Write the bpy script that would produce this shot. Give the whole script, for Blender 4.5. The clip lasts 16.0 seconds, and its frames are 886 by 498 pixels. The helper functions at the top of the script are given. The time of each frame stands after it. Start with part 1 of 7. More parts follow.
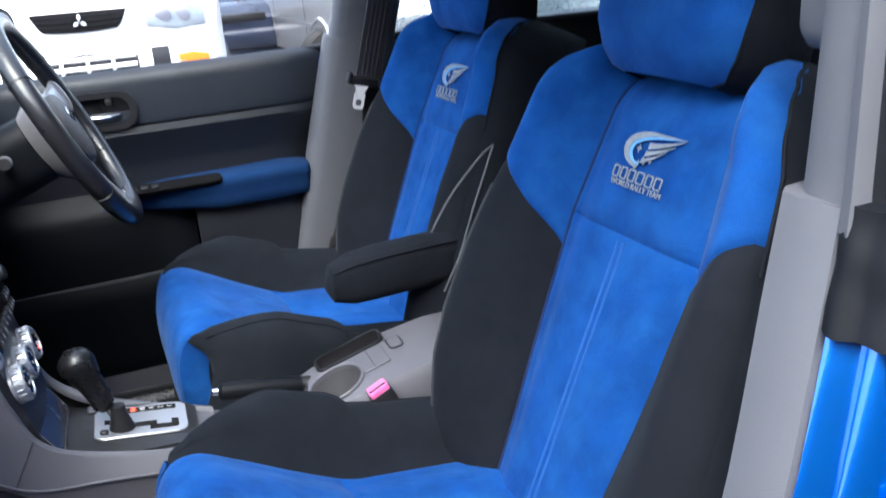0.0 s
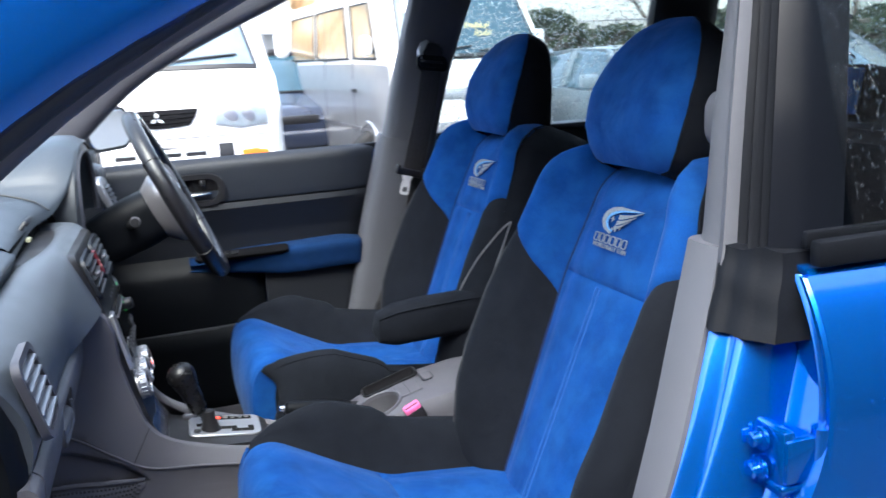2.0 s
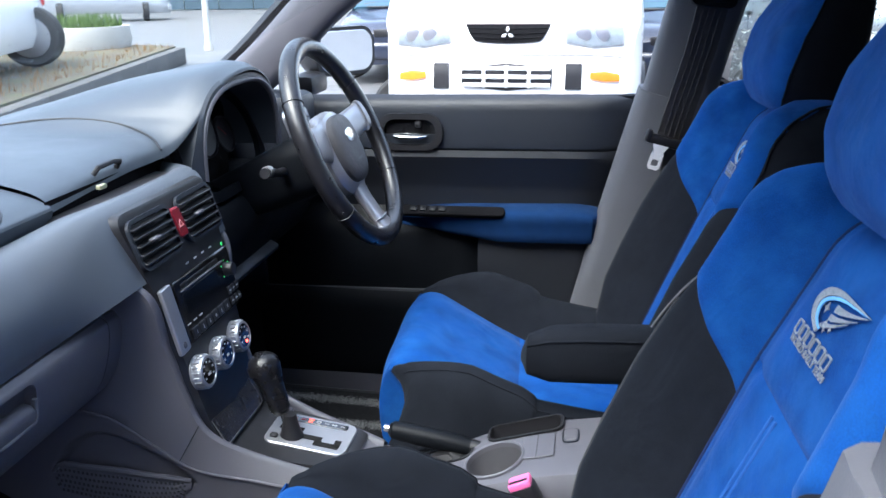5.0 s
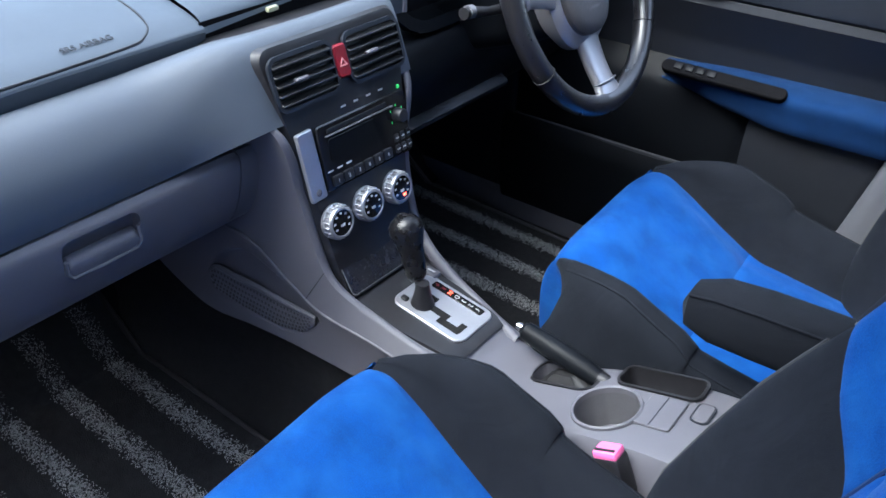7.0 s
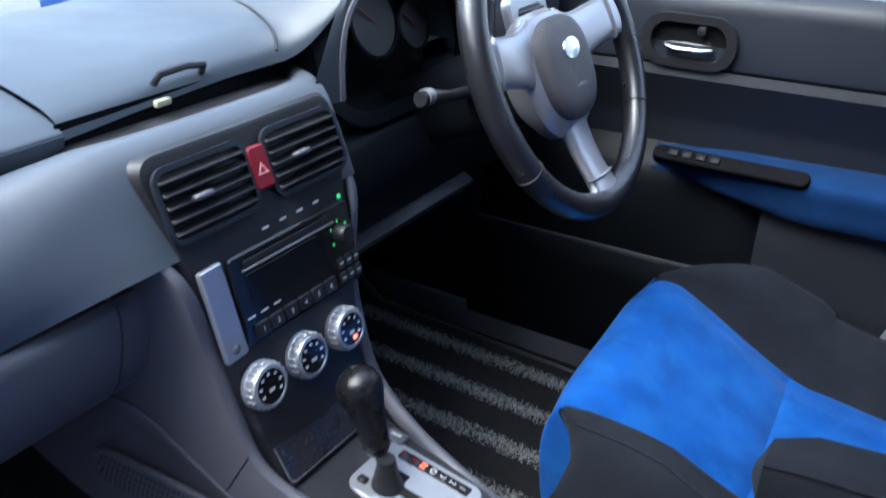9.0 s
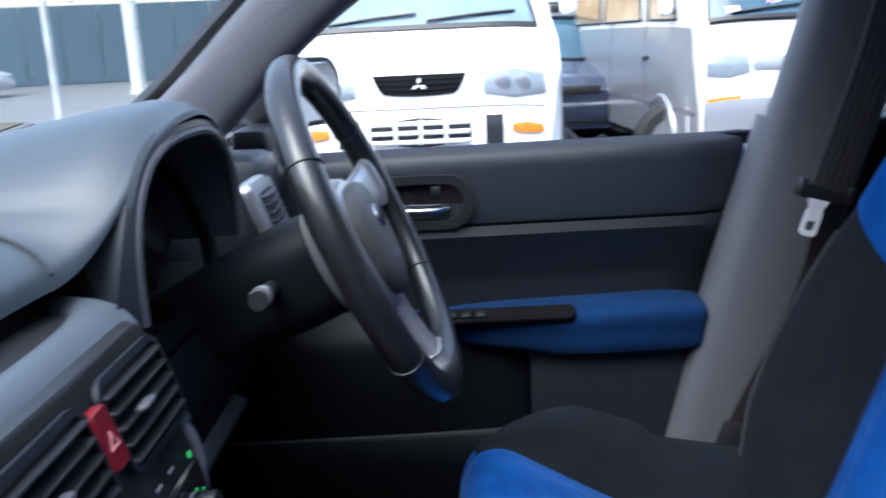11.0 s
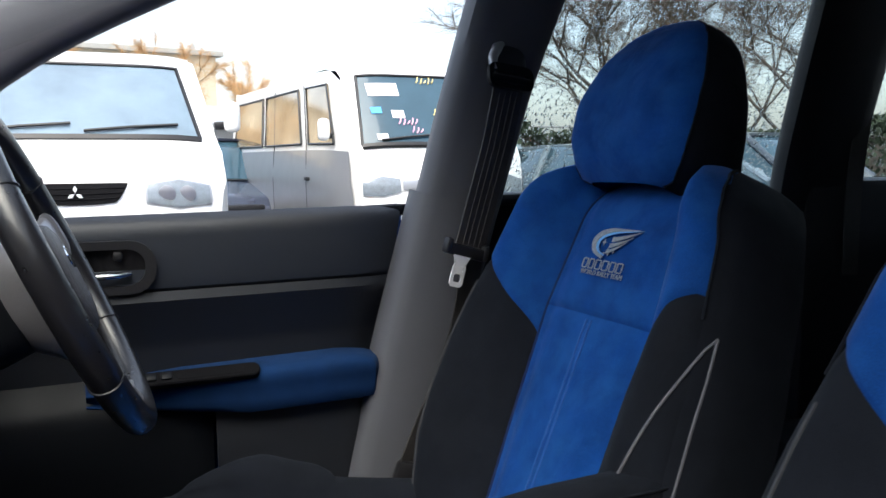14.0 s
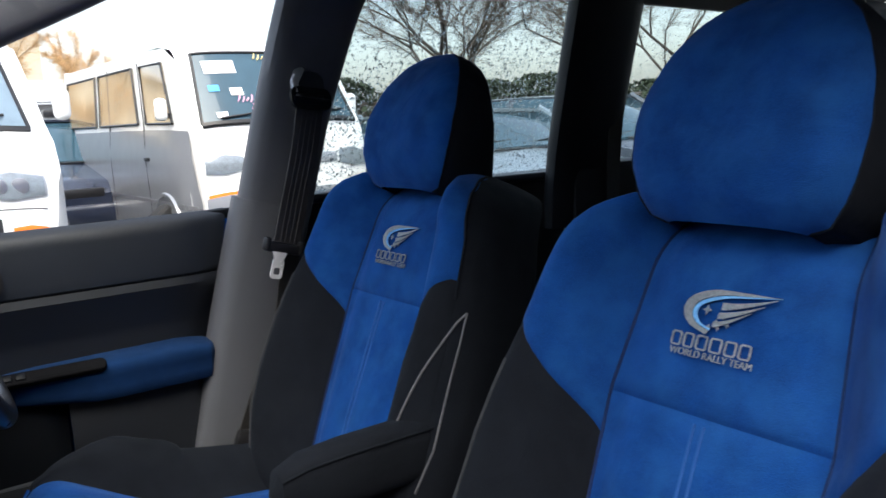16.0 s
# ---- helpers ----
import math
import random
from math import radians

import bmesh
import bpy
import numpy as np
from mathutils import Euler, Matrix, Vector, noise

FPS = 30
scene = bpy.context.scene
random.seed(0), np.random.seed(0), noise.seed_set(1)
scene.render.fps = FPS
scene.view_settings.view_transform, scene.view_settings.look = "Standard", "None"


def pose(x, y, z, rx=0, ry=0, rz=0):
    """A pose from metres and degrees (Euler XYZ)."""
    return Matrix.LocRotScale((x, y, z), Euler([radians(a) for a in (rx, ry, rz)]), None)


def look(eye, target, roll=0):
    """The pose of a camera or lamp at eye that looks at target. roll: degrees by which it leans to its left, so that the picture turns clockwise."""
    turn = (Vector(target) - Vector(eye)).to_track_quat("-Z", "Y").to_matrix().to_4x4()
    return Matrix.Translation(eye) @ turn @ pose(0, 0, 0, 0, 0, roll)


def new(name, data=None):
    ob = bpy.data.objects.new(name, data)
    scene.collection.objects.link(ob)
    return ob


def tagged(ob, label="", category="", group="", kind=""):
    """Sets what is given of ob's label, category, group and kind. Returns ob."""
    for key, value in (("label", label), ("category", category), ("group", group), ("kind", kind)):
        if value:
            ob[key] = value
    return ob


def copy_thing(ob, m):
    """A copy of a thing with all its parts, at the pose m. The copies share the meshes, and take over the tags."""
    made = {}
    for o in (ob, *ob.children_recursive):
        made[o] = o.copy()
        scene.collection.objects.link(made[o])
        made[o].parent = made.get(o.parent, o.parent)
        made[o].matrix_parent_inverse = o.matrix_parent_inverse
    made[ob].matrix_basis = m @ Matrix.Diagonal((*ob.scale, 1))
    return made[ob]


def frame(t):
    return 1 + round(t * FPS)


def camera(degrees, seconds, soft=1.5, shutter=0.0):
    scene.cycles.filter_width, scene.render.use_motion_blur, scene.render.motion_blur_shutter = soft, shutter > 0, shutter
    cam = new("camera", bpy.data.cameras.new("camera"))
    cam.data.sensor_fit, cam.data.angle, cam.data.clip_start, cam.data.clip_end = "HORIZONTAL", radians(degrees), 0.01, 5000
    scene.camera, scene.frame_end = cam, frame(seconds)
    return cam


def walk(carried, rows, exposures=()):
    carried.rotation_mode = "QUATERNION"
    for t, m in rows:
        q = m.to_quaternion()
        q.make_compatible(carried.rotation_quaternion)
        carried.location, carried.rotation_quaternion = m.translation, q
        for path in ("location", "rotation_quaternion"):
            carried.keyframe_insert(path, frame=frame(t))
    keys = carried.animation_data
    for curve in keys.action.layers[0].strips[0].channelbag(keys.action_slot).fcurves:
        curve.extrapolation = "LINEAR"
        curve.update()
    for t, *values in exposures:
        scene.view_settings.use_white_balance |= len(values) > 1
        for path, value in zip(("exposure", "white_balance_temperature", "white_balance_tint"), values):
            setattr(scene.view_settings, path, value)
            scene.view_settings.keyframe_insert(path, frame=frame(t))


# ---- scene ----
cam = camera(55.8, 16.0, shutter=0.4)
PATH = [
    (0, (-0.589, -1.151, 1.273), (0.039, 0.618, 0.581), -4.2),
    (0.5, (-0.713, -1.266, 1.290), (0.015, 0.521, 0.765), -2.3),
    (1, (-0.764, -1.333, 1.289), (-0.020, 0.455, 0.787), -1.7),
    (1.5, (-0.782, -1.398, 1.294), (0.015, 0.372, 0.810), -1.2),
    (2, (-0.688, -1.488, 1.296), (-0.110, 0.372, 0.842), -2.9),
    (2.5, (-0.555, -1.515, 1.275), (-0.264, 0.415, 0.838), -2.4),
    (3, (-0.453, -1.438, 1.267), (-0.296, 0.497, 0.788), -1.2),
    (3.5, (-0.382, -1.307, 1.288), (-0.455, 0.617, 0.744), -1.1),
    (3.7, (-0.346, -1.248, 1.290), (-0.497, 0.667, 0.733), -1.5),
    (5.8, (-0.122, -0.856, 1.384), (-0.760, 0.865, 0.590), 3.1),
    (6, (-0.077, -0.787, 1.418), (-0.898, 0.767, 0.464), 2.7),
    (6.5, (-0.078, -0.775, 1.406), (-1.015, 0.646, 0.357), 3.2),
    (7, (-0.084, -0.763, 1.397), (-1.081, 0.566, 0.283), 1.9),
    (7.5, (-0.124, -0.740, 1.374), (-1.116, 0.579, 0.245), 1.4),
    (8, (-0.236, -0.736, 1.341), (-1.107, 0.676, 0.225), 1.3),
    (8.2, (-0.230, -0.697, 1.321), (-1.186, 0.689, 0.241), -1.0),
    (10.3, (-0.520, -0.480, 1.261), (-1.190, 1.311, 0.679), -1.3),
    (10.5, (-0.574, -0.490, 1.247), (-1.078, 1.362, 0.684), -0.9),
    (11, (-0.606, -0.490, 1.222), (-0.642, 1.450, 0.733), -2.6),
    (11.5, (-0.602, -0.496, 1.211), (-0.377, 1.451, 0.813), -3.5),
    (12, (-0.589, -0.513, 1.210), (-0.196, 1.420, 0.879), -4.4),
    (12.5, (-0.589, -0.534, 1.167), (-0.056, 1.374, 0.892), -1.9),
    (13, (-0.636, -0.562, 1.110), (0.048, 1.306, 0.906), -1.2),
    (13.5, (-0.657, -0.558, 1.091), (0.094, 1.286, 0.902), -0.4),
    (14, (-0.652, -0.611, 1.145), (0.096, 1.232, 0.932), -0.4),
    (14.5, (-0.643, -0.683, 1.174), (0.085, 1.164, 0.928), -0.1),
    (15, (-0.661, -0.748, 1.188), (0.146, 1.062, 0.921), -1.7),
    (15.5, (-0.684, -0.825, 1.207), (0.270, 0.908, 0.914), -2.9),
    (16, (-0.682, -0.874, 1.227), (0.358, 0.805, 0.916), -2.8),
]
walk(cam, [(t, look(eye, target, roll)) for t, eye, target, roll in PATH],
     [(0, 2.32, 5850, 5), (0.6, 2.32, 5850, 5), (1.5, 2.28, 5850, 5), (2.5, 2.12, 5900, 5), (4, 2.14, 5850, 5), (6, 2.40, 5650, 5), (8, 2.55, 5600, 5), (10.5, 1.74, 5450, 5), (11.2, 1.70, 5450, 5), (12, 1.52, 5950, 5), (13, 1.30, 6250, 5), (16, 1.35, 6350, 5)])

# ---------------- light ----------------
world = bpy.data.worlds.new("sky")
scene.world = world
world.use_nodes = True
wn = world.node_tree
sky = wn.nodes.new("ShaderNodeTexSky")
sky.sky_type = 'NISHITA'
sky.sun_disc = False
sky.sun_elevation = radians(58)
sky.sun_rotation = radians(211)
sky.air_density = 1.0
sky.dust_density = 5.0
sky.ozone_density = 1.5
bg = wn.nodes["Background"]
bg.inputs["Strength"].default_value = 0.15
haze = wn.nodes.new("ShaderNodeMixRGB")  # thin even cloud over the whole sky
haze.blend_type = 'ADD'
haze.inputs["Fac"].default_value = 1.0
haze.inputs["Color2"].default_value = (1.5, 1.42, 1.35, 1)
wn.links.new(sky.outputs["Color"], haze.inputs["Color1"])
wn.links.new(haze.outputs["Color"], bg.inputs["Color"])
sun = new("sun", bpy.data.lights.new("sun", 'SUN'))
sun.data.energy = 1.0
sun.data.angle = radians(46)
sun.data.color = (1.0, 0.95, 0.88)
sun.matrix_world = look((9 * math.sin(radians(211)), 9 * math.cos(radians(211)), 9 * math.tan(radians(58))), (0, 0, 0))


# ---------------- mesh helpers ----------------
def lerp(table, v):
    xs, ys = zip(*table)
    return float(np.interp(v, xs, ys))


def spline(pts, p):
    """Catmull-Rom through pts at the float index p."""
    i = max(0, min(len(pts) - 2, int(math.floor(p))))
    f = p - i
    g = lambda k: Vector(pts[max(0, min(len(pts) - 1, k))])
    a, b, c, d = g(i - 1), g(i), g(i + 1), g(i + 2)
    if i == 0:
        a = b * 2 - c
    if i + 2 > len(pts) - 1:
        d = c * 2 - b
    return 0.5 * ((2 * b) + (c - a) * f + (2 * a - 5 * b + 4 * c - d) * f * f + (3 * b - a - 3 * c + d) * f ** 3)


def finish(bm, smooth=35.0):
    bmesh.ops.remove_doubles(bm, verts=bm.verts, dist=0.00005)
    bmesh.ops.recalc_face_normals(bm, faces=bm.faces)
    return bm


def part(name, bm, mat, parent=None, label="", smooth=38.0):
    """Links a bmesh as one mesh object, under a thing or a part where one is given."""
    me = bpy.data.meshes.new(name)
    for f in bm.faces:
        f.smooth = smooth > 0
    if 0 < smooth < 180:
        lim = radians(smooth)
        for e in bm.edges:
            if len(e.link_faces) == 2 and e.calc_face_angle(0.0) > lim:
                e.smooth = False
    bm.to_mesh(me)
    bm.free()
    me.materials.append(mat)
    ob = new(name, me)
    if parent is not None:
        ob.parent = parent
        ob.matrix_parent_inverse = world_of(parent).inverted()
    if label:
        ob["label"] = label
    return ob


def world_of(ob):
    m = ob.matrix_basis.copy()
    if ob.parent is not None:
        m = world_of(ob.parent) @ ob.matrix_parent_inverse @ m
    return m


def thing(name, at, label, category, group="", kind=""):
    ob = new(name)
    ob.empty_display_size = 0.05
    ob.matrix_basis = Matrix.Translation(at)
    return tagged(ob, label, category, group, kind)


def rings(loops, closed=True, caps=True):
    """A skin over equal-length loops of points."""
    bm = bmesh.new()
    vs = [[bm.verts.new(p) for p in loop] for loop in loops]
    n = len(vs[0])
    for a, b in zip(vs, vs[1:]):
        for i in range(n if closed else n - 1):
            j = (i + 1) % n
            try:
                bm.faces.new((a[i], a[j], b[j], b[i]))
            except ValueError:
                pass
    if caps and closed:
        for loop in (vs[0], vs[-1]):
            try:
                bm.faces.new(loop)
            except ValueError:
                pass
    return finish(bm)


def surface(f, us, vs, thick=0.0):
    """A sheet f(u, v) over lists of u and v, given a thickness where one is asked for."""
    bm = bmesh.new()
    g = [[bm.verts.new(f(u, v)) for v in vs] for u in us]
    for i in range(len(us) - 1):
        for j in range(len(vs) - 1):
            try:
                bm.faces.new((g[i][j], g[i + 1][j], g[i + 1][j + 1], g[i][j + 1]))
            except ValueError:
                pass
    finish(bm)
    if thick:
        bmesh.ops.solidify(bm, geom=bm.faces[:], thickness=thick)
        finish(bm)
    return bm


def steps(a, b, n):
    return [a + (b - a) * i / n for i in range(n + 1)]


def box(cx, cy, cz, sx, sy, sz, bev=0.004, seg=2, m=None):
    bm = bmesh.new()
    bmesh.ops.create_cube(bm, size=1.0, matrix=Matrix.Diagonal((sx, sy, sz, 1)))
    if bev:
        bmesh.ops.bevel(bm, geom=bm.edges[:], offset=min(bev, 0.49 * min(sx, sy, sz)), segments=seg, affect='EDGES', profile=0.5)
    t = Matrix.Translation((cx, cy, cz))
    bmesh.ops.transform(bm, matrix=t @ m if m is not None else t, verts=bm.verts)
    return bm


def rounded(w, h, r, n=5):
    """A rounded rectangle's outline, centred."""
    r = min(r, w / 2 - 1e-4, h / 2 - 1e-4)
    out = []
    for k, (sx, sy) in enumerate(((1, 1), (-1, 1), (-1, -1), (1, -1))):
        for i in range(n + 1):
            a = math.pi / 2 * (k + i / n)
            out.append((sx * (w / 2 - r) + r * math.cos(a), sy * (h / 2 - r) + r * math.sin(a)))
    return out


def plate(outline, m, depth, bev=0.0015):
    """An outline in the plane of m, raised by depth along its z with a bevelled rim."""
    cx = sum(p[0] for p in outline) / len(outline)
    cy = sum(p[1] for p in outline) / len(outline)

    def inset(d):
        out = []
        n = len(outline)
        for i, (x, y) in enumerate(outline):
            ax, ay = outline[i - 1]
            bx, by = outline[(i + 1) % n]
            tx, ty = bx - ax, by - ay
            l = math.hypot(tx, ty) or 1
            out.append((x - ty / l * d * side, y + tx / l * d * side))
        return out
    area = sum(outline[i - 1][0] * outline[i][1] - outline[i][0] * outline[i - 1][1] for i in range(len(outline)))
    side = 1 if area > 0 else -1
    top = inset(bev)
    loops = [[m @ Vector((x, y, 0)) for x, y in outline], [m @ Vector((x, y, depth - bev)) for x, y in outline],
             [m @ Vector((x, y, depth)) for x, y in top]]
    return rings(loops)


def frame_plate(outer, inner, m, depth, bev=0.001):
    """A flat ring between two outlines of as many points, raised by depth."""
    lo = [[m @ Vector((x, y, 0)) for x, y in outer], [m @ Vector((x, y, depth)) for x, y in outer],
          [m @ Vector((x, y, depth)) for x, y in inner], [m @ Vector((x, y, 0)) for x, y in inner]]
    lo.append(lo[0])
    return rings(lo, caps=False)


def tube(path, r, n=10, closed=False, flat=1.0):
    """A round bar along path; r may be a list."""
    pts = [Vector(p) for p in path]
    loops = []
    up = Vector((0, 0, 1))
    for i, p in enumerate(pts):
        a = pts[i - 1] if (i > 0 or closed) else p
        b = pts[(i + 1) % len(pts)] if (i < len(pts) - 1 or closed) else p
        t = (b - a).normalized()
        if abs(t.dot(up)) > 0.95:
            up = Vector((1, 0, 0)) if abs(t.x) < 0.9 else Vector((0, 1, 0))
        s = t.cross(up).normalized()
        w = s.cross(t).normalized()
        rr = r[i] if isinstance(r, (list, tuple)) else r
        loops.append([p + (s * math.cos(q) + w * flat * math.sin(q)) * rr for q in (2 * math.pi * k / n for k in range(n))])
    if closed:
        loops.append(loops[0])
    return rings(loops, caps=not closed)


def lathe(profile, m, n=28, caps=True):
    """Turns (radius, height) pairs about the z of m."""
    return rings([[m @ Vector((max(r, 1e-5) * math.cos(2 * math.pi * k / n), max(r, 1e-5) * math.sin(2 * math.pi * k / n), h)) for k in range(n)] for r, h in profile], caps=caps)


def joined(*bms):
    out = bmesh.new()
    for b in bms:
        me = bpy.data.meshes.new("tmp")
        b.to_mesh(me)
        b.free()
        out.from_mesh(me)
        bpy.data.meshes.remove(me)
    return out


def axes(o, x, y):
    """A frame at o with x along x and y near y."""
    x = Vector(x).normalized()
    z = x.cross(Vector(y)).normalized()
    y = z.cross(x)
    return Matrix(((x.x, y.x, z.x, o[0]), (x.y, y.y, z.y, o[1]), (x.z, y.z, z.z, o[2]), (0, 0, 0, 1)))


# ---------------- materials ----------------
def material(name, colour, rough=0.6, metal=0.0, vary=0.15, scale=30.0, fine=400.0, bump=0.1, bump_scale=None, sheen=0.0, coat=0.0,
             spec=0.5, dirt=None, dirt_scale=3.0, dirt_amount=0.3, transmission=0.0, ior=1.45, emit=0.0, weave=False, island=0.0, wrinkle=0.0):
    """A principled surface with a coarse and a fine variation of tone, and a fine relief."""
    m = bpy.data.materials.new(name)
    m.use_nodes = True
    t = m.node_tree
    b = t.nodes["Principled BSDF"]
    b.inputs["Roughness"].default_value = rough
    b.inputs["Metallic"].default_value = metal
    b.inputs["Specular IOR Level"].default_value = spec
    b.inputs["IOR"].default_value = ior
    b.inputs["Coat Weight"].default_value = coat
    b.inputs["Coat Roughness"].default_value = 0.06
    b.inputs["Transmission Weight"].default_value = transmission
    if sheen:
        b.inputs["Sheen Weight"].default_value = sheen
        b.inputs["Sheen Roughness"].default_value = 0.4
        b.inputs["Sheen Tint"].default_value = (min(1, colour[0] * 2 + .25), min(1, colour[1] * 2 + .3), min(1, colour[2] * 1.5 + .35), 1)
    co = t.nodes.new("ShaderNodeTexCoord")

    def noise_tex(s, detail=4.0):
        n = t.nodes.new("ShaderNodeTexNoise")
        n.inputs["Scale"].default_value = s
        n.inputs["Detail"].default_value = detail
        t.links.new(co.outputs["Object"], n.inputs["Vector"])
        return n.outputs["Fac"]

    def mix(a, c, fac):
        x = t.nodes.new("ShaderNodeMix")
        x.data_type = 'RGBA'
        for sock, val in ((x.inputs[6], a), (x.inputs[7], c)):
            if isinstance(val, tuple):
                sock.default_value = (*val, 1)
            else:
                t.links.new(val, sock)
        t.links.new(fac, x.inputs[0])
        return x.outputs[2]

    def ramp(fac, lo, hi):
        r = t.nodes.new("ShaderNodeMapRange")
        r.inputs[1].default_value, r.inputs[2].default_value = lo, hi
        t.links.new(fac, r.inputs[0])
        return r.outputs[0]
    lo = tuple(c * (1 - vary) for c in colour)
    hi = tuple(min(1, c * (1 + vary)) for c in colour)
    col = mix(lo, hi, ramp(noise_tex(scale), 0.3, 0.7))
    lo2 = tuple(c * (1 - vary * .7) for c in colour)
    col2 = mix(lo2, hi, ramp(noise_tex(fine, 2.0), 0.3, 0.7))
    half = t.nodes.new("ShaderNodeValue")
    half.outputs[0].default_value = 0.45
    col = mix(col, col2, half.outputs[0])
    if dirt:
        col = mix(col, dirt, ramp(noise_tex(dirt_scale, 6.0), 0.62 - dirt_amount * .3, 0.85))
    t.links.new(col, b.inputs["Base Color"])
    rv = t.nodes.new("ShaderNodeMapRange")
    rv.inputs[1].default_value, rv.inputs[2].default_value = 0.25, 0.75
    rv.inputs[3].default_value, rv.inputs[4].default_value = max(0.02, rough * 0.88), min(1, rough * 1.12)
    t.links.new(noise_tex(scale * 1.7), rv.inputs[0])
    t.links.new(rv.outputs[0], b.inputs["Roughness"])
    if bump:
        bp = t.nodes.new("ShaderNodeBump")
        bp.inputs["Strength"].default_value = bump
        bp.inputs["Distance"].default_value = 0.002
        if weave:
            v = t.nodes.new("ShaderNodeTexVoronoi")
            v.inputs["Scale"].default_value = bump_scale or fine
            t.links.new(co.outputs["Object"], v.inputs["Vector"])
            t.links.new(v.outputs["Distance"], bp.inputs["Height"])
        else:
            t.links.new(noise_tex(bump_scale or fine, 3.0), bp.inputs["Height"])
        t.links.new(bp.outputs[0], b.inputs["Normal"])
        if wrinkle:
            wr = t.nodes.new("ShaderNodeTexNoise")
            wr.inputs["Scale"].default_value = 11.0
            wr.inputs["Detail"].default_value = 3.0
            wr.inputs["Distortion"].default_value = 1.2
            t.links.new(co.outputs["Object"], wr.inputs["Vector"])
            bw = t.nodes.new("ShaderNodeBump")
            bw.inputs["Strength"].default_value = wrinkle
            bw.inputs["Distance"].default_value = 0.02
            t.links.new(wr.outputs["Fac"], bw.inputs["Height"])
            t.links.new(bw.outputs[0], bp.inputs["Normal"])
    if emit:
        b.inputs["Emission Color"].default_value = (*colour, 1)
        b.inputs["Emission Strength"].default_value = emit
    return m


def glass(name, tint=(0.95, 0.97, 0.98), rough=0.0, ior=1.45):
    m = bpy.data.materials.new(name)
    m.use_nodes = True
    t = m.node_tree
    t.nodes.remove(t.nodes["Principled BSDF"])
    out = t.nodes["Material Output"]
    tr = t.nodes.new("ShaderNodeBsdfTransparent")
    tr.inputs[0].default_value = (*tint, 1)
    gl = t.nodes.new("ShaderNodeBsdfGlossy")
    gl.inputs["Roughness"].default_value = 0.02
    mx = t.nodes.new("ShaderNodeMixShader")
    mx.inputs[0].default_value = 0.06
    t.links.new(tr.outputs[0], mx.inputs[1])
    t.links.new(gl.outputs[0], mx.inputs[2])
    t.links.new(mx.outputs[0], out.inputs[0])
    return m


SUEDE = material("blue_suede", (0.0062, 0.046, 0.198), 0.9, vary=0.36, scale=16, fine=700, bump=0.3, sheen=0.16, spec=0.12, dirt=(0.014, 0.078, 0.265), dirt_scale=24, dirt_amount=0.7, wrinkle=0.22)
CLOTH = material("black_knit", (0.0090, 0.0105, 0.0145), 0.9, vary=0.22, scale=20, fine=1200, bump=0.35, sheen=0.07, spec=0.08, wrinkle=0.18)
DOORBLUE = material("door_blue_cloth", (0.0040, 0.021, 0.074), 0.9, vary=0.2, scale=25, fine=1000, bump=0.25, sheen=0.10, spec=0.15)
SEAM = material("dark_blue_seam", (0.003, 0.016, 0.075), 0.9, vary=0.2, bump=0.2)
STITCH = material("blue_thread", (0.014, 0.080, 0.29), 0.8, vary=0.1, bump=0.2)
PIPING = material("grey_piping", (0.11, 0.11, 0.12), 0.6, vary=0.1)
SILVERTHREAD = material("silver_thread", (0.27, 0.29, 0.31), 0.45, metal=0.3, vary=0.35, scale=250, fine=1500, bump=0.5)
BLUETHREAD = material("pale_blue_thread", (0.15, 0.40, 0.75), 0.6, vary=0.2, scale=250, bump=0.4)
GREY = material("grey_trim_plastic", (0.092, 0.091, 0.107), 0.5, vary=0.05, scale=12, fine=700, bump=0.12, dirt=(0.12, 0.12, 0.13), dirt_amount=0.2)
LIGHTGREY = material("pillar_grey_plastic", (0.088, 0.091, 0.105), 0.55, vary=0.05, scale=10, fine=600, bump=0.1, spec=0.35, dirt=(0.15, 0.15, 0.16), dirt_amount=0.2)
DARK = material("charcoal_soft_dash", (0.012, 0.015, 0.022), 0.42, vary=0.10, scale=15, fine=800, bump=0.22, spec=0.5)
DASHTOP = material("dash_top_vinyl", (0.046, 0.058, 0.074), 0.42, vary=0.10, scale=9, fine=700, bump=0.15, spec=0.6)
HUBGREY = material("satin_silver_grey_plastic", (0.33, 0.33, 0.35), 0.32, metal=0.7, vary=0.08, scale=20, fine=700, bump=0.08, spec=0.6)
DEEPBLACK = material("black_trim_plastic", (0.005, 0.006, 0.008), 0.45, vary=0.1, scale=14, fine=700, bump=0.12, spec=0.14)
TONGUE = material("bright_steel_tongue", (0.85, 0.86, 0.88), 0.25, metal=0.2, vary=0.06, scale=60, bump=0.02)
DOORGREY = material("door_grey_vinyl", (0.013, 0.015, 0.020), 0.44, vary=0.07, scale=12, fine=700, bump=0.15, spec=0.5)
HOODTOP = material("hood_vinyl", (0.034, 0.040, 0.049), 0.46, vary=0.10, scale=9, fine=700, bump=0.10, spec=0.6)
SEALGREY = material("door_seal_grey", (0.028, 0.030, 0.036), 0.5, vary=0.12, scale=20, fine=300, bump=0.1)
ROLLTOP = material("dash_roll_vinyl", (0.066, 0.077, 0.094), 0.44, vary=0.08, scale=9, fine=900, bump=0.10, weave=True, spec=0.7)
BLACKP = material("black_plastic", (0.012, 0.012, 0.014), 0.4, vary=0.15, scale=30, fine=500, bump=0.06)
